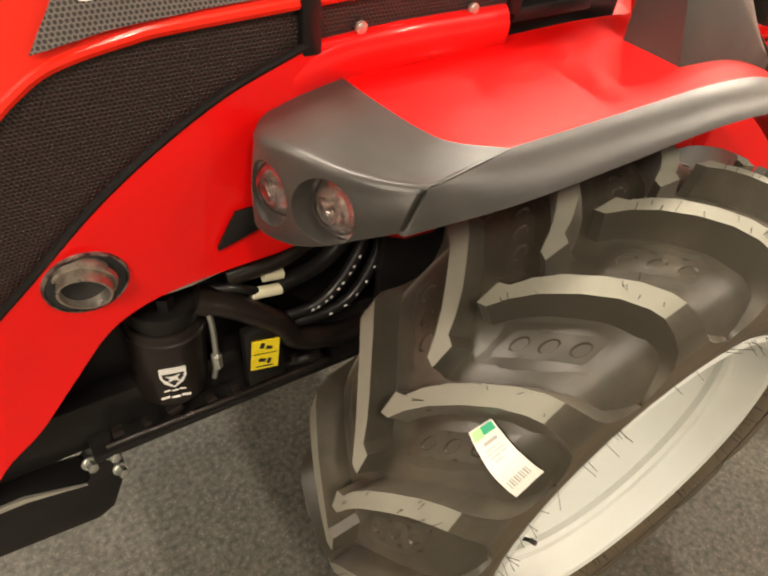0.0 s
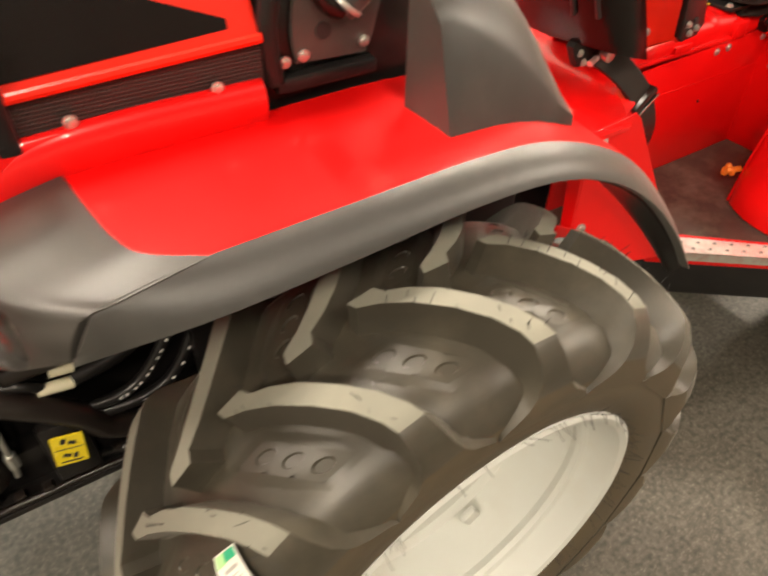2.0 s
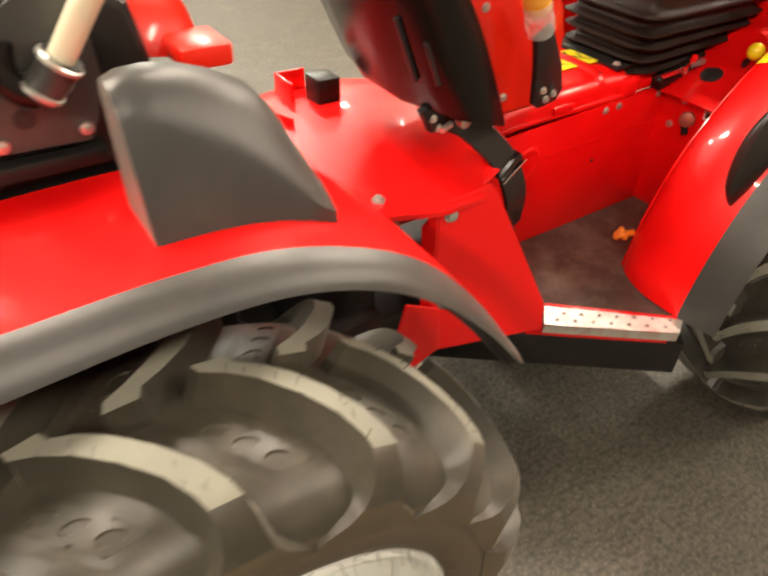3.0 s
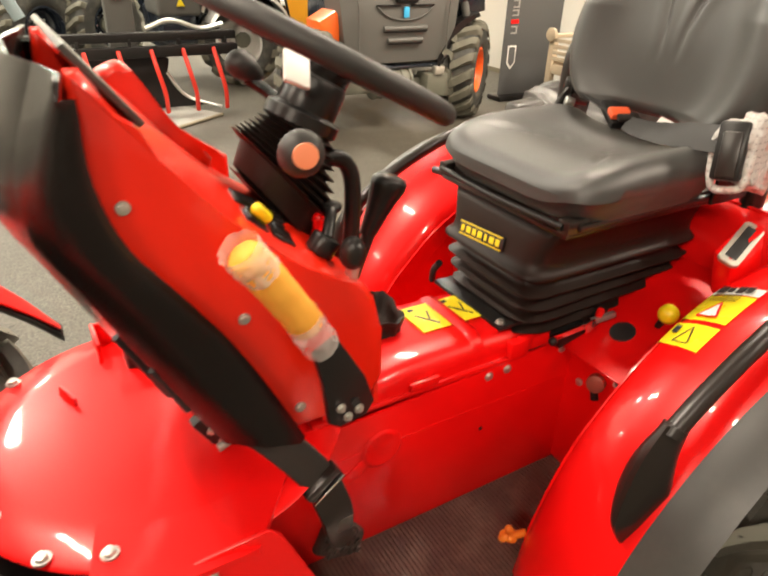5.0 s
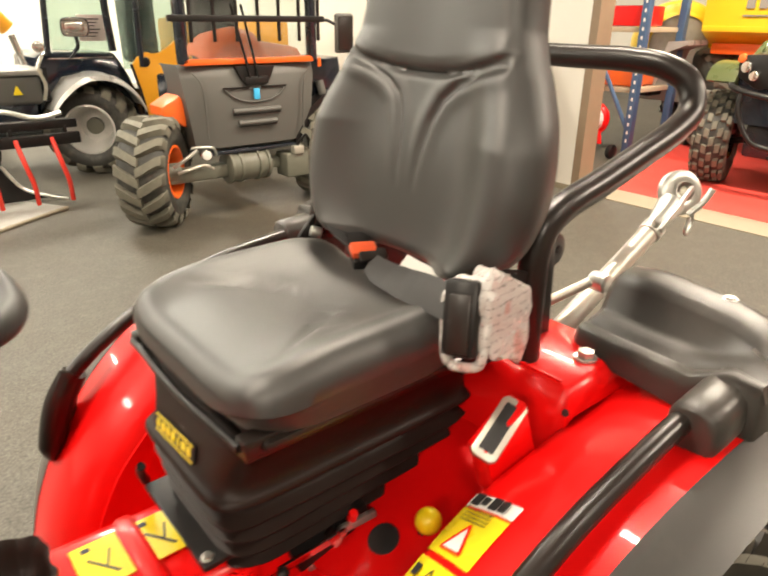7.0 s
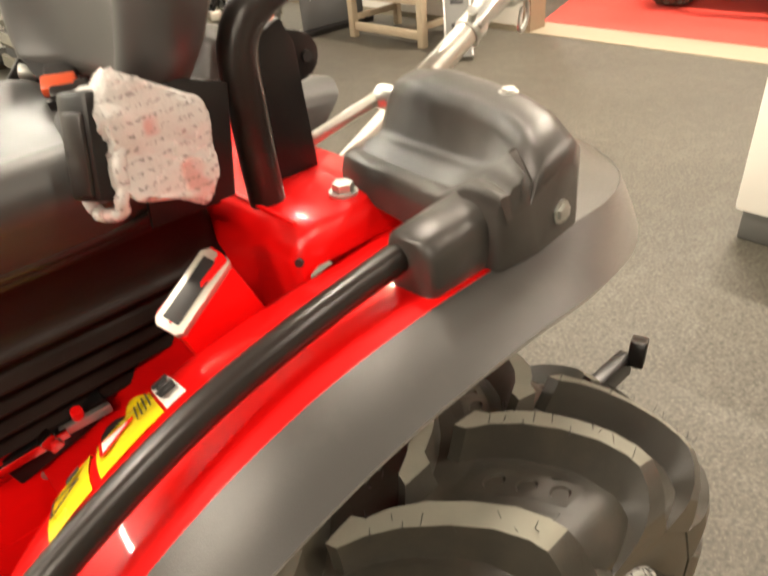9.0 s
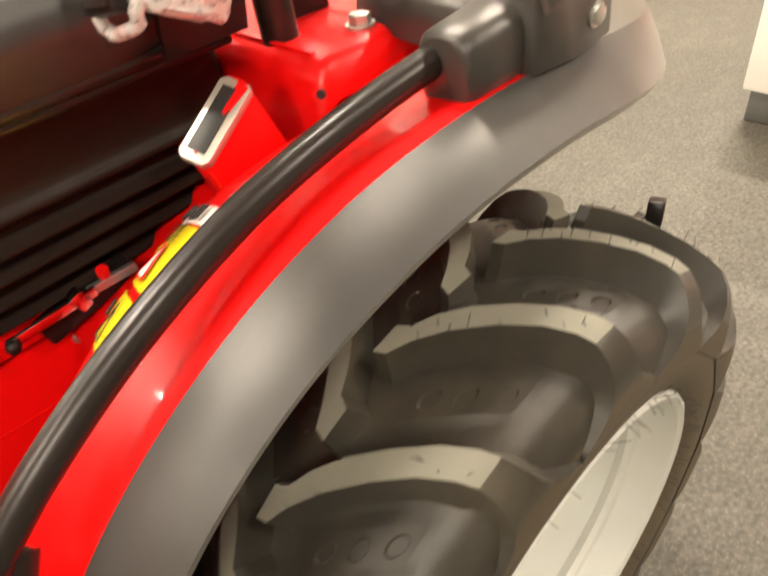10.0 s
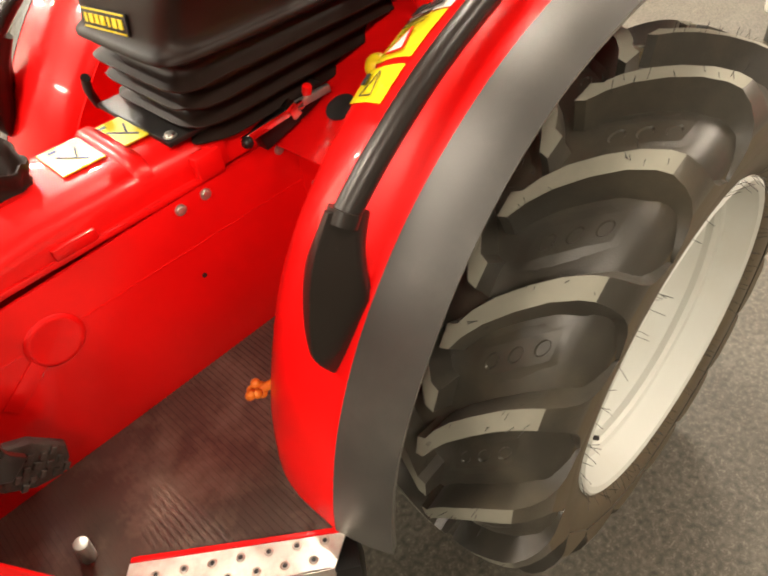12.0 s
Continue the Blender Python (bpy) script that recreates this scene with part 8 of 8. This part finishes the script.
part("notice", box(3.46, 3.70, 6.87, 6.875, 1.24, 1.47), NOTICE, ldr, "white notice with dark bars")
bm = bmesh.new()
for i in range(6):
    box(3.485, 3.655 - 0.02 * (i % 3), 6.866, 6.870, 1.43 - 0.03 * i, 1.437 - 0.03 * i, 0, 1, bm)
part("notice_bar", bm, VEH_BLACK, ldr)
part("hydraulic_block", box(2.66, 3.0, 6.86, 7.4, 0.45, 0.72, 0.03), VEH_BLACK, ldr)
part("head_lamp", cyl(along((-0.2, -1, 0), (3.08, 6.82, 1.20)), 0.05, 0.05, 20, 0.006), CHROME, ldr)
part("warning_triangle", plate([(2.80, 0.80), (2.88, 0.80), (2.84, 0.88)], 6.80, 0.01, 0.001), YELLOW_LABEL, ldr, "yellow warning triangle")
part("chassis", box(2.7, 5.9, 7.3, 7.9, 0.35, 0.75, 0.03), VEH_BLACK, ldr)
part("rear_body", box(4.6, 5.8, 6.95, 7.9, 0.7, 1.45, 0.06), VEH_YELLOW, ldr)
part("boom", tube([(2.9, 7.0, 1.35), (2.75, 7.0, 1.5), (2.5, 7.1, 1.6)], 0.07, 10, 8), VEH_YELLOW, ldr, "amber boom")
part("cylinder_rod", tube([(2.96, 6.9, 1.05), (2.90, 6.9, 1.30)], 0.028, 12), CHROME, ldr)

# black grapple fork with red tines on a board
brd = holder("display_board", (2.2, 5.6, 0), "grey floor board with a yellowish edge", "board")
bm = bmesh.new()
plan = [(2.82, 5.70), (1.30, 4.73), (0.2, 6.4), (1.8, 7.4)]
a = [bm.verts.new((x, y, 0.022)) for x, y in plan]
b = [bm.verts.new((x, y, 0.0)) for x, y in plan]
bm.faces.new(a), bm.faces.new(b[::-1])
for i in range(4):
    bm.faces.new((a[i], b[i], b[(i + 1) % 4], a[(i + 1) % 4]))
part("board", bm, BOARD, brd, "", 30)
part("board_edge", tube([(1.30, 4.725, 0.014), (2.82, 5.695, 0.014)], 0.016, 8), EDGE, brd)
grp = holder("grapple_fork", (2.2, 5.95, 0), "black grapple fork with curved red tines", "implement")
part("top_beam", box(1.25, 3.05, 5.86, 5.96, 0.62, 0.69, 0.008), BLACK, grp, "black steel beam")
part("low_beam", box(1.25, 3.05, 5.82, 5.88, 0.50, 0.59, 0.008), BLACK, grp, "black steel beam")
for x in (1.35, 1.75, 2.15, 2.55, 2.95):
    part("beam_web", box(x - 0.012, x + 0.012, 5.85, 5.93, 0.57, 0.64, 0.003), BLACK, grp)
for i in range(6):
    x = 1.52 + 0.262 * i
    part("tine", tube([(x, 5.83, 0.56), (x + 0.02, 5.76, 0.40), (x + 0.055, 5.74, 0.22), (x + 0.07, 5.79, 0.05)], 0.019, 10, 16), TINE, grp, "curved red tine")
part("back_plate", plate(outline([(1.30, 0.50), (2.40, 0.50), (2.46, 0.30), (2.58, 0.14), (2.75, 0.06), (2.90, 0.03)], 20) + [(1.3, 0.03)], 6.05, 0.03, 0.004), BLACK, grp, "black curved back plate")
part("side_blade", tube([(2.46, 6.03, 0.34), (2.58, 6.0, 0.15), (2.75, 5.93, 0.075), (2.88, 5.88, 0.04)], 0.014, 8, 14), ZINC, grp)
part("mast", box(2.05, 2.28, 6.2, 6.3, 0.3, 1.9, 0.02), VEH_GREY, grp, "grey upright mast")
part("hose", tube([(2.3, 5.9, 0.72), (2.5, 5.88, 0.78), (2.75, 5.9, 0.71), (2.95, 5.9, 0.74)], 0.02, 8, 16), ZINC, grp)
part("red_lamp", box(2.12, 2.20, 6.15, 6.19, 0.92, 0.97, 0.006), RED, grp)
# tractor behind the fork, of which a tyre and a blue-grey strut show
old = holder("parked_machine", (1.5, 8.3, 0), "dark machine with big tyres and a grey-blue strut", "machine")
for x, y in ((1.65, 8.2), (2.35, 8.4)):
    ag_wheel(old, (x, y, 0.48), 0.48, 0.34, 0.22, 30, VEH_BLACK, 1)
part("strut", tube([(0.95, 7.2, 1.9), (1.2, 7.1, 1.3), (1.45, 7.0, 0.7)], 0.055, 10, 8), BLUE_GREY, old, "grey-blue steel strut")
part("body", box(0.9, 3.0, 8.6, 9.6, 0.5, 1.6, 0.05), VEH_BLACK, old)

# banner, wall end, bench, post
ban = holder("banner_stand", (5.9, 5.25, 0), "tall dark grey banner with pale plain lettering blocks", "banner")
part("banner_sheet", box(5.60, 6.35, 5.25, 5.262, 0.05, 2.3, 0.003), BANNER, ban)
part("banner_foot", box(5.55, 6.4, 5.15, 5.36, 0.0, 0.05, 0.01), BLACK, ban)
for z, hgt in ((0.640, 0.075), (0.805, 0.060), (0.880, 0.075), (0.970, 0.070), (1.055, 0.060)):
    part("banner_mark", plate([(5.672, z), (5.752, z), (5.752, z + hgt), (5.672, z + hgt), (5.672, z + hgt - 0.014), (5.735, z + hgt - 0.014), (5.735, z + 0.014), (5.672, z + 0.014)], 5.243, 0.006), PALE_PRINT, ban, "pale plain shape of a maker's mark")
part("banner_accent", box(5.665, 5.76, 5.242, 5.248, 0.735, 0.775), RED, ban)
part("banner_shield", plate([(5.66, 0.53), (5.77, 0.53), (5.77, 0.36), (5.715, 0.30), (5.66, 0.36)], 5.242, 0.006, 0.001), WHITE, ban)
part("shield_inner", plate([(5.675, 0.515), (5.755, 0.515), (5.755, 0.37), (5.715, 0.325), (5.675, 0.37)], 5.239, 0.004, 0.001), BANNER, ban)
structure("wall_partition", box(6.66, 6.84, 3.53, 9.5, 0, HZ), WALL, "white partition wall that ends beside an opening", "wall")
structure("trim", box(6.65, 6.86, 3.45, 3.53, 0, HZ), BROWN, "brown timber trim at the wall's end", "trim")
structure("baseboard", box(6.645, 6.66, 3.53, 9.5, 0, 0.05), EDGE, "pale baseboard", "baseboard")
ben = holder("garden_bench", (5.95, 4.2, 0), "pale wooden garden bench with a fan back and round arm ends", "bench")
for y in (3.93, 4.80):
    part("leg", box(5.81, 5.875, y - 0.032, y + 0.032, 0.0, 0.66, 0.006), WOOD, ben)
    part("leg", box(6.36, 6.42, y - 0.03, y + 0.03, 0.0, 0.62, 0.006), WOOD, ben)
    part("arm", box(5.80, 6.42, y - 0.05, y + 0.05, 0.655, 0.69, 0.008), WOOD, ben)
    part("arm_end", cyl(along((1, 0, 0), (5.80, y, 0.685)), 0.062, 0.035, 28, 0.005), WOOD, ben, "round turned arm end")
    part("side_rail", box(5.83, 6.40, y - 0.018, y + 0.018, 0.36, 0.43, 0.004), WOOD, ben)
    part("stretcher", box(5.85, 6.40, y - 0.018, y + 0.018, 0.14, 0.19, 0.004), WOOD, ben)
part("front_rail", box(5.82, 5.86, 3.93, 4.80, 0.33, 0.42, 0.006), WOOD, ben)
part("foot_rail", box(5.83, 5.87, 3.93, 4.80, 0.06, 0.13, 0.006), WOOD, ben)
for i in range(5):
    part("seat_slat", box(5.84 + 0.11 * i, 5.93 + 0.11 * i, 3.95, 4.78, 0.425, 0.450, 0.006), WOOD, ben)
for i in range(4):
    part("front_slat", box(5.80, 5.82, 3.97, 4.76, 0.46 + 0.055 * i, 0.495 + 0.055 * i, 0.004), WOOD, ben)
for i in range(9):
    u = -1 + 2 * i / 8
    part("back_slat", obox(Matrix.Translation((6.36, 4.365 + 0.40 * u, 0.44 + (0.82 - 0.36 * u * u) / 2)) @ pose(0, 0, 0, -6 * u, 5, 0), 0.022, 0.062, 0.82 - 0.36 * u * u, 0.006), WOOD, ben)
part("back_rail", box(6.33, 6.355, 3.95, 4.78, 0.62, 0.68, 0.005), WOOD, ben)
part("back_rail", box(6.34, 6.365, 4.03, 4.70, 0.86, 0.91, 0.005), WOOD, ben)
part("top_arch", tube([(6.40, 3.97, 0.90), (6.40, 4.10, 1.12), (6.40, 4.365, 1.27), (6.40, 4.63, 1.12), (6.40, 4.76, 0.90)], 0.026, 10, 24), WOOD, ben, "arched top rail")
pst = holder("loading_ramp", (6.0, 3.7, 0), "grey perforated steel ramp leaning on the wall", "ramp")
foot_, head_ = Vector((5.69, 3.39, 0.03)), Vector((6.60, 4.31, 1.60))
dir_ = (head_ - foot_).normalized()
side_ = Vector((0.62, -0.78, 0)).normalized()
face_ = dir_.cross(side_).normalized()
lay = Matrix(((side_.x, face_.x, dir_.x, foot_.x), (side_.y, face_.y, dir_.y, foot_.y), (side_.z, face_.z, dir_.z, foot_.z), (0, 0, 0, 1)))
part("ramp_plate", obox(lay @ Matrix.Translation((0, 0, 1.0)), 0.20, 0.012, 2.0, 0.003), VEH_GREY, pst)
for sx in (-1, 1):
    part("ramp_flange", obox(lay @ Matrix.Translation((0.10 * sx, 0.012, 1.0)), 0.016, 0.05, 2.0, 0.003), MUDGUARD, pst)
for k in range(9):
    part("ramp_slot", obox(lay @ Matrix.Translation((0, -0.008, 0.25 + 0.19 * k)) , 0.10, 0.006, 0.035, 0.002), BLACK, pst)
part("red_tab", obox(lay @ Matrix.Translation((-0.06, -0.012, 0.62)), 0.03, 0.01, 0.12, 0.002), RED, pst)


# red carpet, olive buggy, rack and tank trailer beyond the opening
def floor_sheet(pts, z0, z1):
    bm = bmesh.new()
    up, dn = [bm.verts.new((x, y, z1)) for x, y in pts], [bm.verts.new((x, y, z0)) for x, y in pts]
    bm.faces.new(up), bm.faces.new(dn[::-1])
    for i in range(len(pts)):
        bm.faces.new((up[i], dn[i], dn[(i + 1) % len(pts)], up[(i + 1) % len(pts)]))
    return bm


structure("carpet", floor_sheet([(7.02, 3.58), (9.58, 4.48), (15.0, 3.2), (15.0, -5.0), (6.95, -5.0)], 0.0, 0.012), CARPET, "bright red carpet", "carpet")
structure("carpet_edge", floor_sheet([(6.64, 3.50), (6.86, 3.62), (7.02, 3.62), (6.95, -5.0), (6.58, -5.0)], 0.0, 0.008), EDGE, "pale beige carpet edging", "carpet edge")
bug = holder("utility_buggy", (8.6, 2.2, 0), "olive green utility buggy with a black bull bar", "buggy")
ag_wheel(bug, (8.12, 2.93, 0.435), 0.435, 0.30, 0.19, 14, VEH_BLACK, 1, 18, True, 0.2)
ag_wheel(bug, (8.12, 1.55, 0.435), 0.435, 0.30, 0.19, 14, VEH_BLACK, 1, 18, True, 0.2)
ag_wheel(bug, (10.3, 2.75, 0.435), 0.435, 0.30, 0.19, 4, VEH_BLACK, 1, 18, True, 0.2)
rows = []
for x, z, hw in ((7.74, 1.10, 0.40), (7.73, 1.20, 0.46), (7.80, 1.30, 0.52), (8.0, 1.38, 0.57), (8.4, 1.48, 0.60), (8.8, 1.56, 0.62)):
    rows.append([Vector((x + 0.14 * u * u, 2.16 + 0.88 * hw * u, z - 0.10 * abs(u) ** 3)) for u in (-1, -0.85, -0.6, -0.3, 0, 0.3, 0.6, 0.85, 1)])
part("hood", loft(rows), VEH_GREEN, bug, "olive green sloping hood", 45, 0.02)
part("hood_crease", tube([(7.80, 2.44, 1.275), (8.1, 2.48, 1.385), (8.7, 2.50, 1.515)], 0.012, 8, 12), VEH_GREEN, bug)
part("side_skin", plate([(7.86, 1.00), (7.92, 1.16), (8.15, 1.30), (8.7, 1.46), (8.75, 0.65), (8.60, 0.62), (8.56, 0.86), (8.36, 0.98), (8.1, 0.98)], 2.66, 0.05, 0.01), VEH_GREEN, bug)
part("mud_flap", plate(outline([(7.70, 0.98), (7.80, 1.10), (8.05, 1.14), (8.34, 1.04), (8.52, 0.80)], 16) + [(8.47, 0.80), (8.30, 0.98), (8.05, 1.07), (7.84, 1.04), (7.76, 0.96)], 2.70, 0.26, 0.008), VEH_GREEN, bug, "olive wheel arch lip")
part("nose", plate([(7.80, 0.62), (7.78, 1.00), (7.80, 1.18), (8.0, 1.22), (8.2, 0.62)], 1.72, 0.98, 0.04), VEH_BLACK, bug, "black front end")
part("lamp_mask", plate([(2.34, 0.96), (2.46, 1.22), (2.72, 1.20), (2.70, 1.02), (2.52, 0.92)], -7.80, 0.06, 0.015, None, Matrix(((0, -1, 0, 0), (1, 0, 0, 0), (0, 0, 1, 0), (0, 0, 0, 1)))), BLACK, bug, "black lamp surround")
part("grille_panel", box(7.745, 7.80, 1.92, 2.36, 0.92, 1.10, 0.02), VEH_GREY, bug, "grey grille panel")
for i in range(3):
    part("grille_bar", box(7.735, 7.75, 1.96, 2.32, 0.945 + 0.05 * i, 0.965 + 0.05 * i, 0.004), BLACK, bug)
for i in range(5):
    part("guard_bar", box(7.70, 7.725, 1.9, 2.30, 0.36 + 0.07 * i, 0.385 + 0.07 * i, 0.004), BLACK, bug)
for y, z, r in ((2.63, 1.105, 0.048), (2.555, 1.035, 0.045), (1.78, 1.06, 0.048)):
    part("head_lamp", cyl(along((-1, 0.25, 0.1), (7.735, y, z)), r, 0.05, 20, 0.008), CHROME, bug, "clear head lamp")
part("turn_lamp", cyl(along((-1, 0.3, 0.1), (7.755, 2.69, 1.175)), 0.038, 0.04, 16, 0.006), VEH_ORANGE, bug)
part("bull_bar", tube([(7.95, 2.78, 0.98), (7.66, 2.70, 0.95), (7.60, 2.50, 0.90), (7.60, 2.10, 0.86), (7.60, 1.75, 0.90), (7.66, 1.55, 0.95), (7.95, 1.50, 0.98)], 0.026, 12, 36), BLACK, bug, "black bull bar tube")
part("bull_bar", tube([(7.61, 2.58, 0.92), (7.59, 2.57, 0.74), (7.60, 2.44, 0.52), (7.64, 2.30, 0.46), (7.64, 2.0, 0.46), (7.60, 1.84, 0.55), (7.61, 1.72, 0.90)], 0.024, 12, 36), BLACK, bug, "black bull bar tube")
for y in (2.80, 1.64):
    part("suspension_arm", tube([(8.05, 2.16 + (y - 2.16) * 0.35, 0.50), (8.08, y, 0.42)], 0.03, 10), BLACK, bug)
    part("damper", tube([(8.10, 2.16 + (y - 2.16) * 0.75, 0.46), (8.14, 2.16 + (y - 2.16) * 0.55, 0.95)], 0.035, 12), VEH_BLACK, bug)
part("chassis", box(7.9, 10.4, 1.75, 2.6, 0.32, 0.62, 0.03), VEH_BLACK, bug)
part("cab", box(8.7, 10.2, 1.65, 2.72, 0.6, 1.9, 0.05), VEH_BLACK, bug)
rck = holder("blue_rack", (8.7, 4.1, 0), "blue steel rack with boxes on its shelves", "rack")
for x, y in ((8.36, 4.00), (8.36, 5.2), (9.2, 4.02), (9.2, 5.2)):
    part("upright", box(x - 0.045, x + 0.045, y - 0.04, y + 0.04, 0, 2.6, 0.004), BLUE, rck, "perforated blue upright")
for i in range(20):
    part("upright_hole", box(8.311, 8.316, 3.985, 4.005, 0.2 + 0.09 * i, 0.235 + 0.09 * i), WHITE, rck)
part("brace", tube([(8.36, 4.04, 0.35), (8.36, 4.6, 1.25)], 0.025, 8), BLUE, rck)
for z in (0.72, 1.35, 1.75):
    part("shelf", box(8.42, 9.2, 4.04, 5.2, z, z + 0.05, 0.004), WOOD, rck, "wooden shelf board")
for y0, y1, z0, z1, mt in ((4.14, 4.55, 0.78, 1.05, VEH_ORANGE), (4.6, 4.95, 0.78, 1.10, RED), (4.15, 4.5, 1.41, 1.62, RED), (4.55, 5.0, 1.81, 2.1, WOOD), (4.12, 4.5, 1.81, 2.0, RED)):
    part("stored_box", box(8.5, 9.0, y0, y1, z0, z1, 0.02), mt, rck)
hnd = holder("hand_machine", (8.35, 4.3, 0), "red hand machine on small black wheels", "machine")
part("frame", tube([(8.25, 4.28, 0.15), (8.3, 4.4, 0.55), (8.3, 4.55, 0.95)], 0.025, 8, 10), RED, hnd)
part("shield", ball(Matrix.Translation((8.3, 4.42, 0.42)) @ Matrix.Diagonal((0.5, 1, 1, 1)), 0.19), RED, hnd, "red rounded shield")
part("drum", cyl(along((-1, -0.2, 0), (8.16, 4.4, 0.42)), 0.15, 0.14, 24, 0.02), WHITE, hnd)
for y in (4.12, 4.5):
    part("wheel", cyl(along((0, 1, 0), (8.25, y, 0.085)), 0.085, 0.06, 24, 0.015), BLACK, hnd)
tnk = holder("tank_trailer", (10.2, 3.8, 0), "yellow tank trailer on a big black tyre", "trailer")
part("tank", cyl(along((-0.8, -0.6, 0), (9.85, 4.42, 1.20)), 0.50, 0.55, 48, 0.10), TANK, tnk, "round yellow tank")
part("tank_face", cyl(along((-0.8, -0.6, 0), (9.64, 4.262, 1.20)), 0.34, 0.04, 40, 0.01), BOARD, tnk, "tan round end of the tank")
part("tank_hoop", turned([(0.34, 0.0), (0.38, 0.03), (0.38, 0.06), (0.34, 0.08)], along((-0.8, -0.6, 0), (9.66, 4.28, 1.20)), 40), TANK, tnk)
part("hopper", plate([(9.35, 1.36), (9.35, 2.05), (11.6, 2.05), (11.6, 1.5), (10.6, 1.22), (9.6, 1.22)], 2.62, 1.27, 0.05), TANK, tnk, "yellow hopper")
part("hopper_rim", box(9.33, 9.36, 2.66, 3.86, 1.36, 1.42, 0.008), TANK, tnk)
bm = bmesh.new()
for i in range(3):
    box(9.33, 9.345, 3.42 - 0.13 * i - 0.085, 3.42 - 0.13 * i, 1.60, 1.72, 0, 1, bm)
box(9.33, 9.345, 3.08, 3.44, 1.52, 1.535, 0, 1, bm)
part("hopper_mark", bm, BOARD, tnk, "plain pale lettering blocks")
part("hopper_base", box(9.5, 11.5, 2.65, 3.8, 1.12, 1.24, 0.02), VEH_ORANGE, tnk)
part("tank_guard", plate([(4.20, 0.72), (4.04, 1.25), (3.80, 1.27), (3.80, 1.22), (4.00, 1.16), (4.12, 0.72)], -9.42, 0.45, 0.01, None, Matrix(((0, -1, 0, 0), (1, 0, 0, 0), (0, 0, 1, 0), (0, 0, 0, 1)))), MUDGUARD, tnk, "pale grey mudguard")
ag_wheel(tnk, (9.95, 3.98, 0.60), 0.60, 0.46, 0.28, 62, VEH_BLACK, 1, 20, False, 0.1, 0.034)
part("drawbar", box(9.2, 9.6, 4.30, 4.46, 0.62, 0.76, 0.02), BLACK, tnk)
part("frame", box(9.5, 11.5, 3.0, 4.6, 0.55, 0.72, 0.02), BOARD, tnk)

# white cabinet on dark feet beside the tractor
cab = holder("white_cabinet", (4.7, 0.3, 0), "plain white cabinet on dark grey feet", "cabinet")
part("body", box(4.32, 5.1, -0.6, 0.80, 0.115, 0.62, 0.015), WHITE_SMOOTH, cab)
for x in (4.38, 5.0):
    for y in (-0.5, 0.70):
        part("foot", box(x - 0.05, x + 0.05, y - 0.07, y + 0.07, 0.0, 0.118, 0.008), VEH_GREY, cab, "dark grey foot")
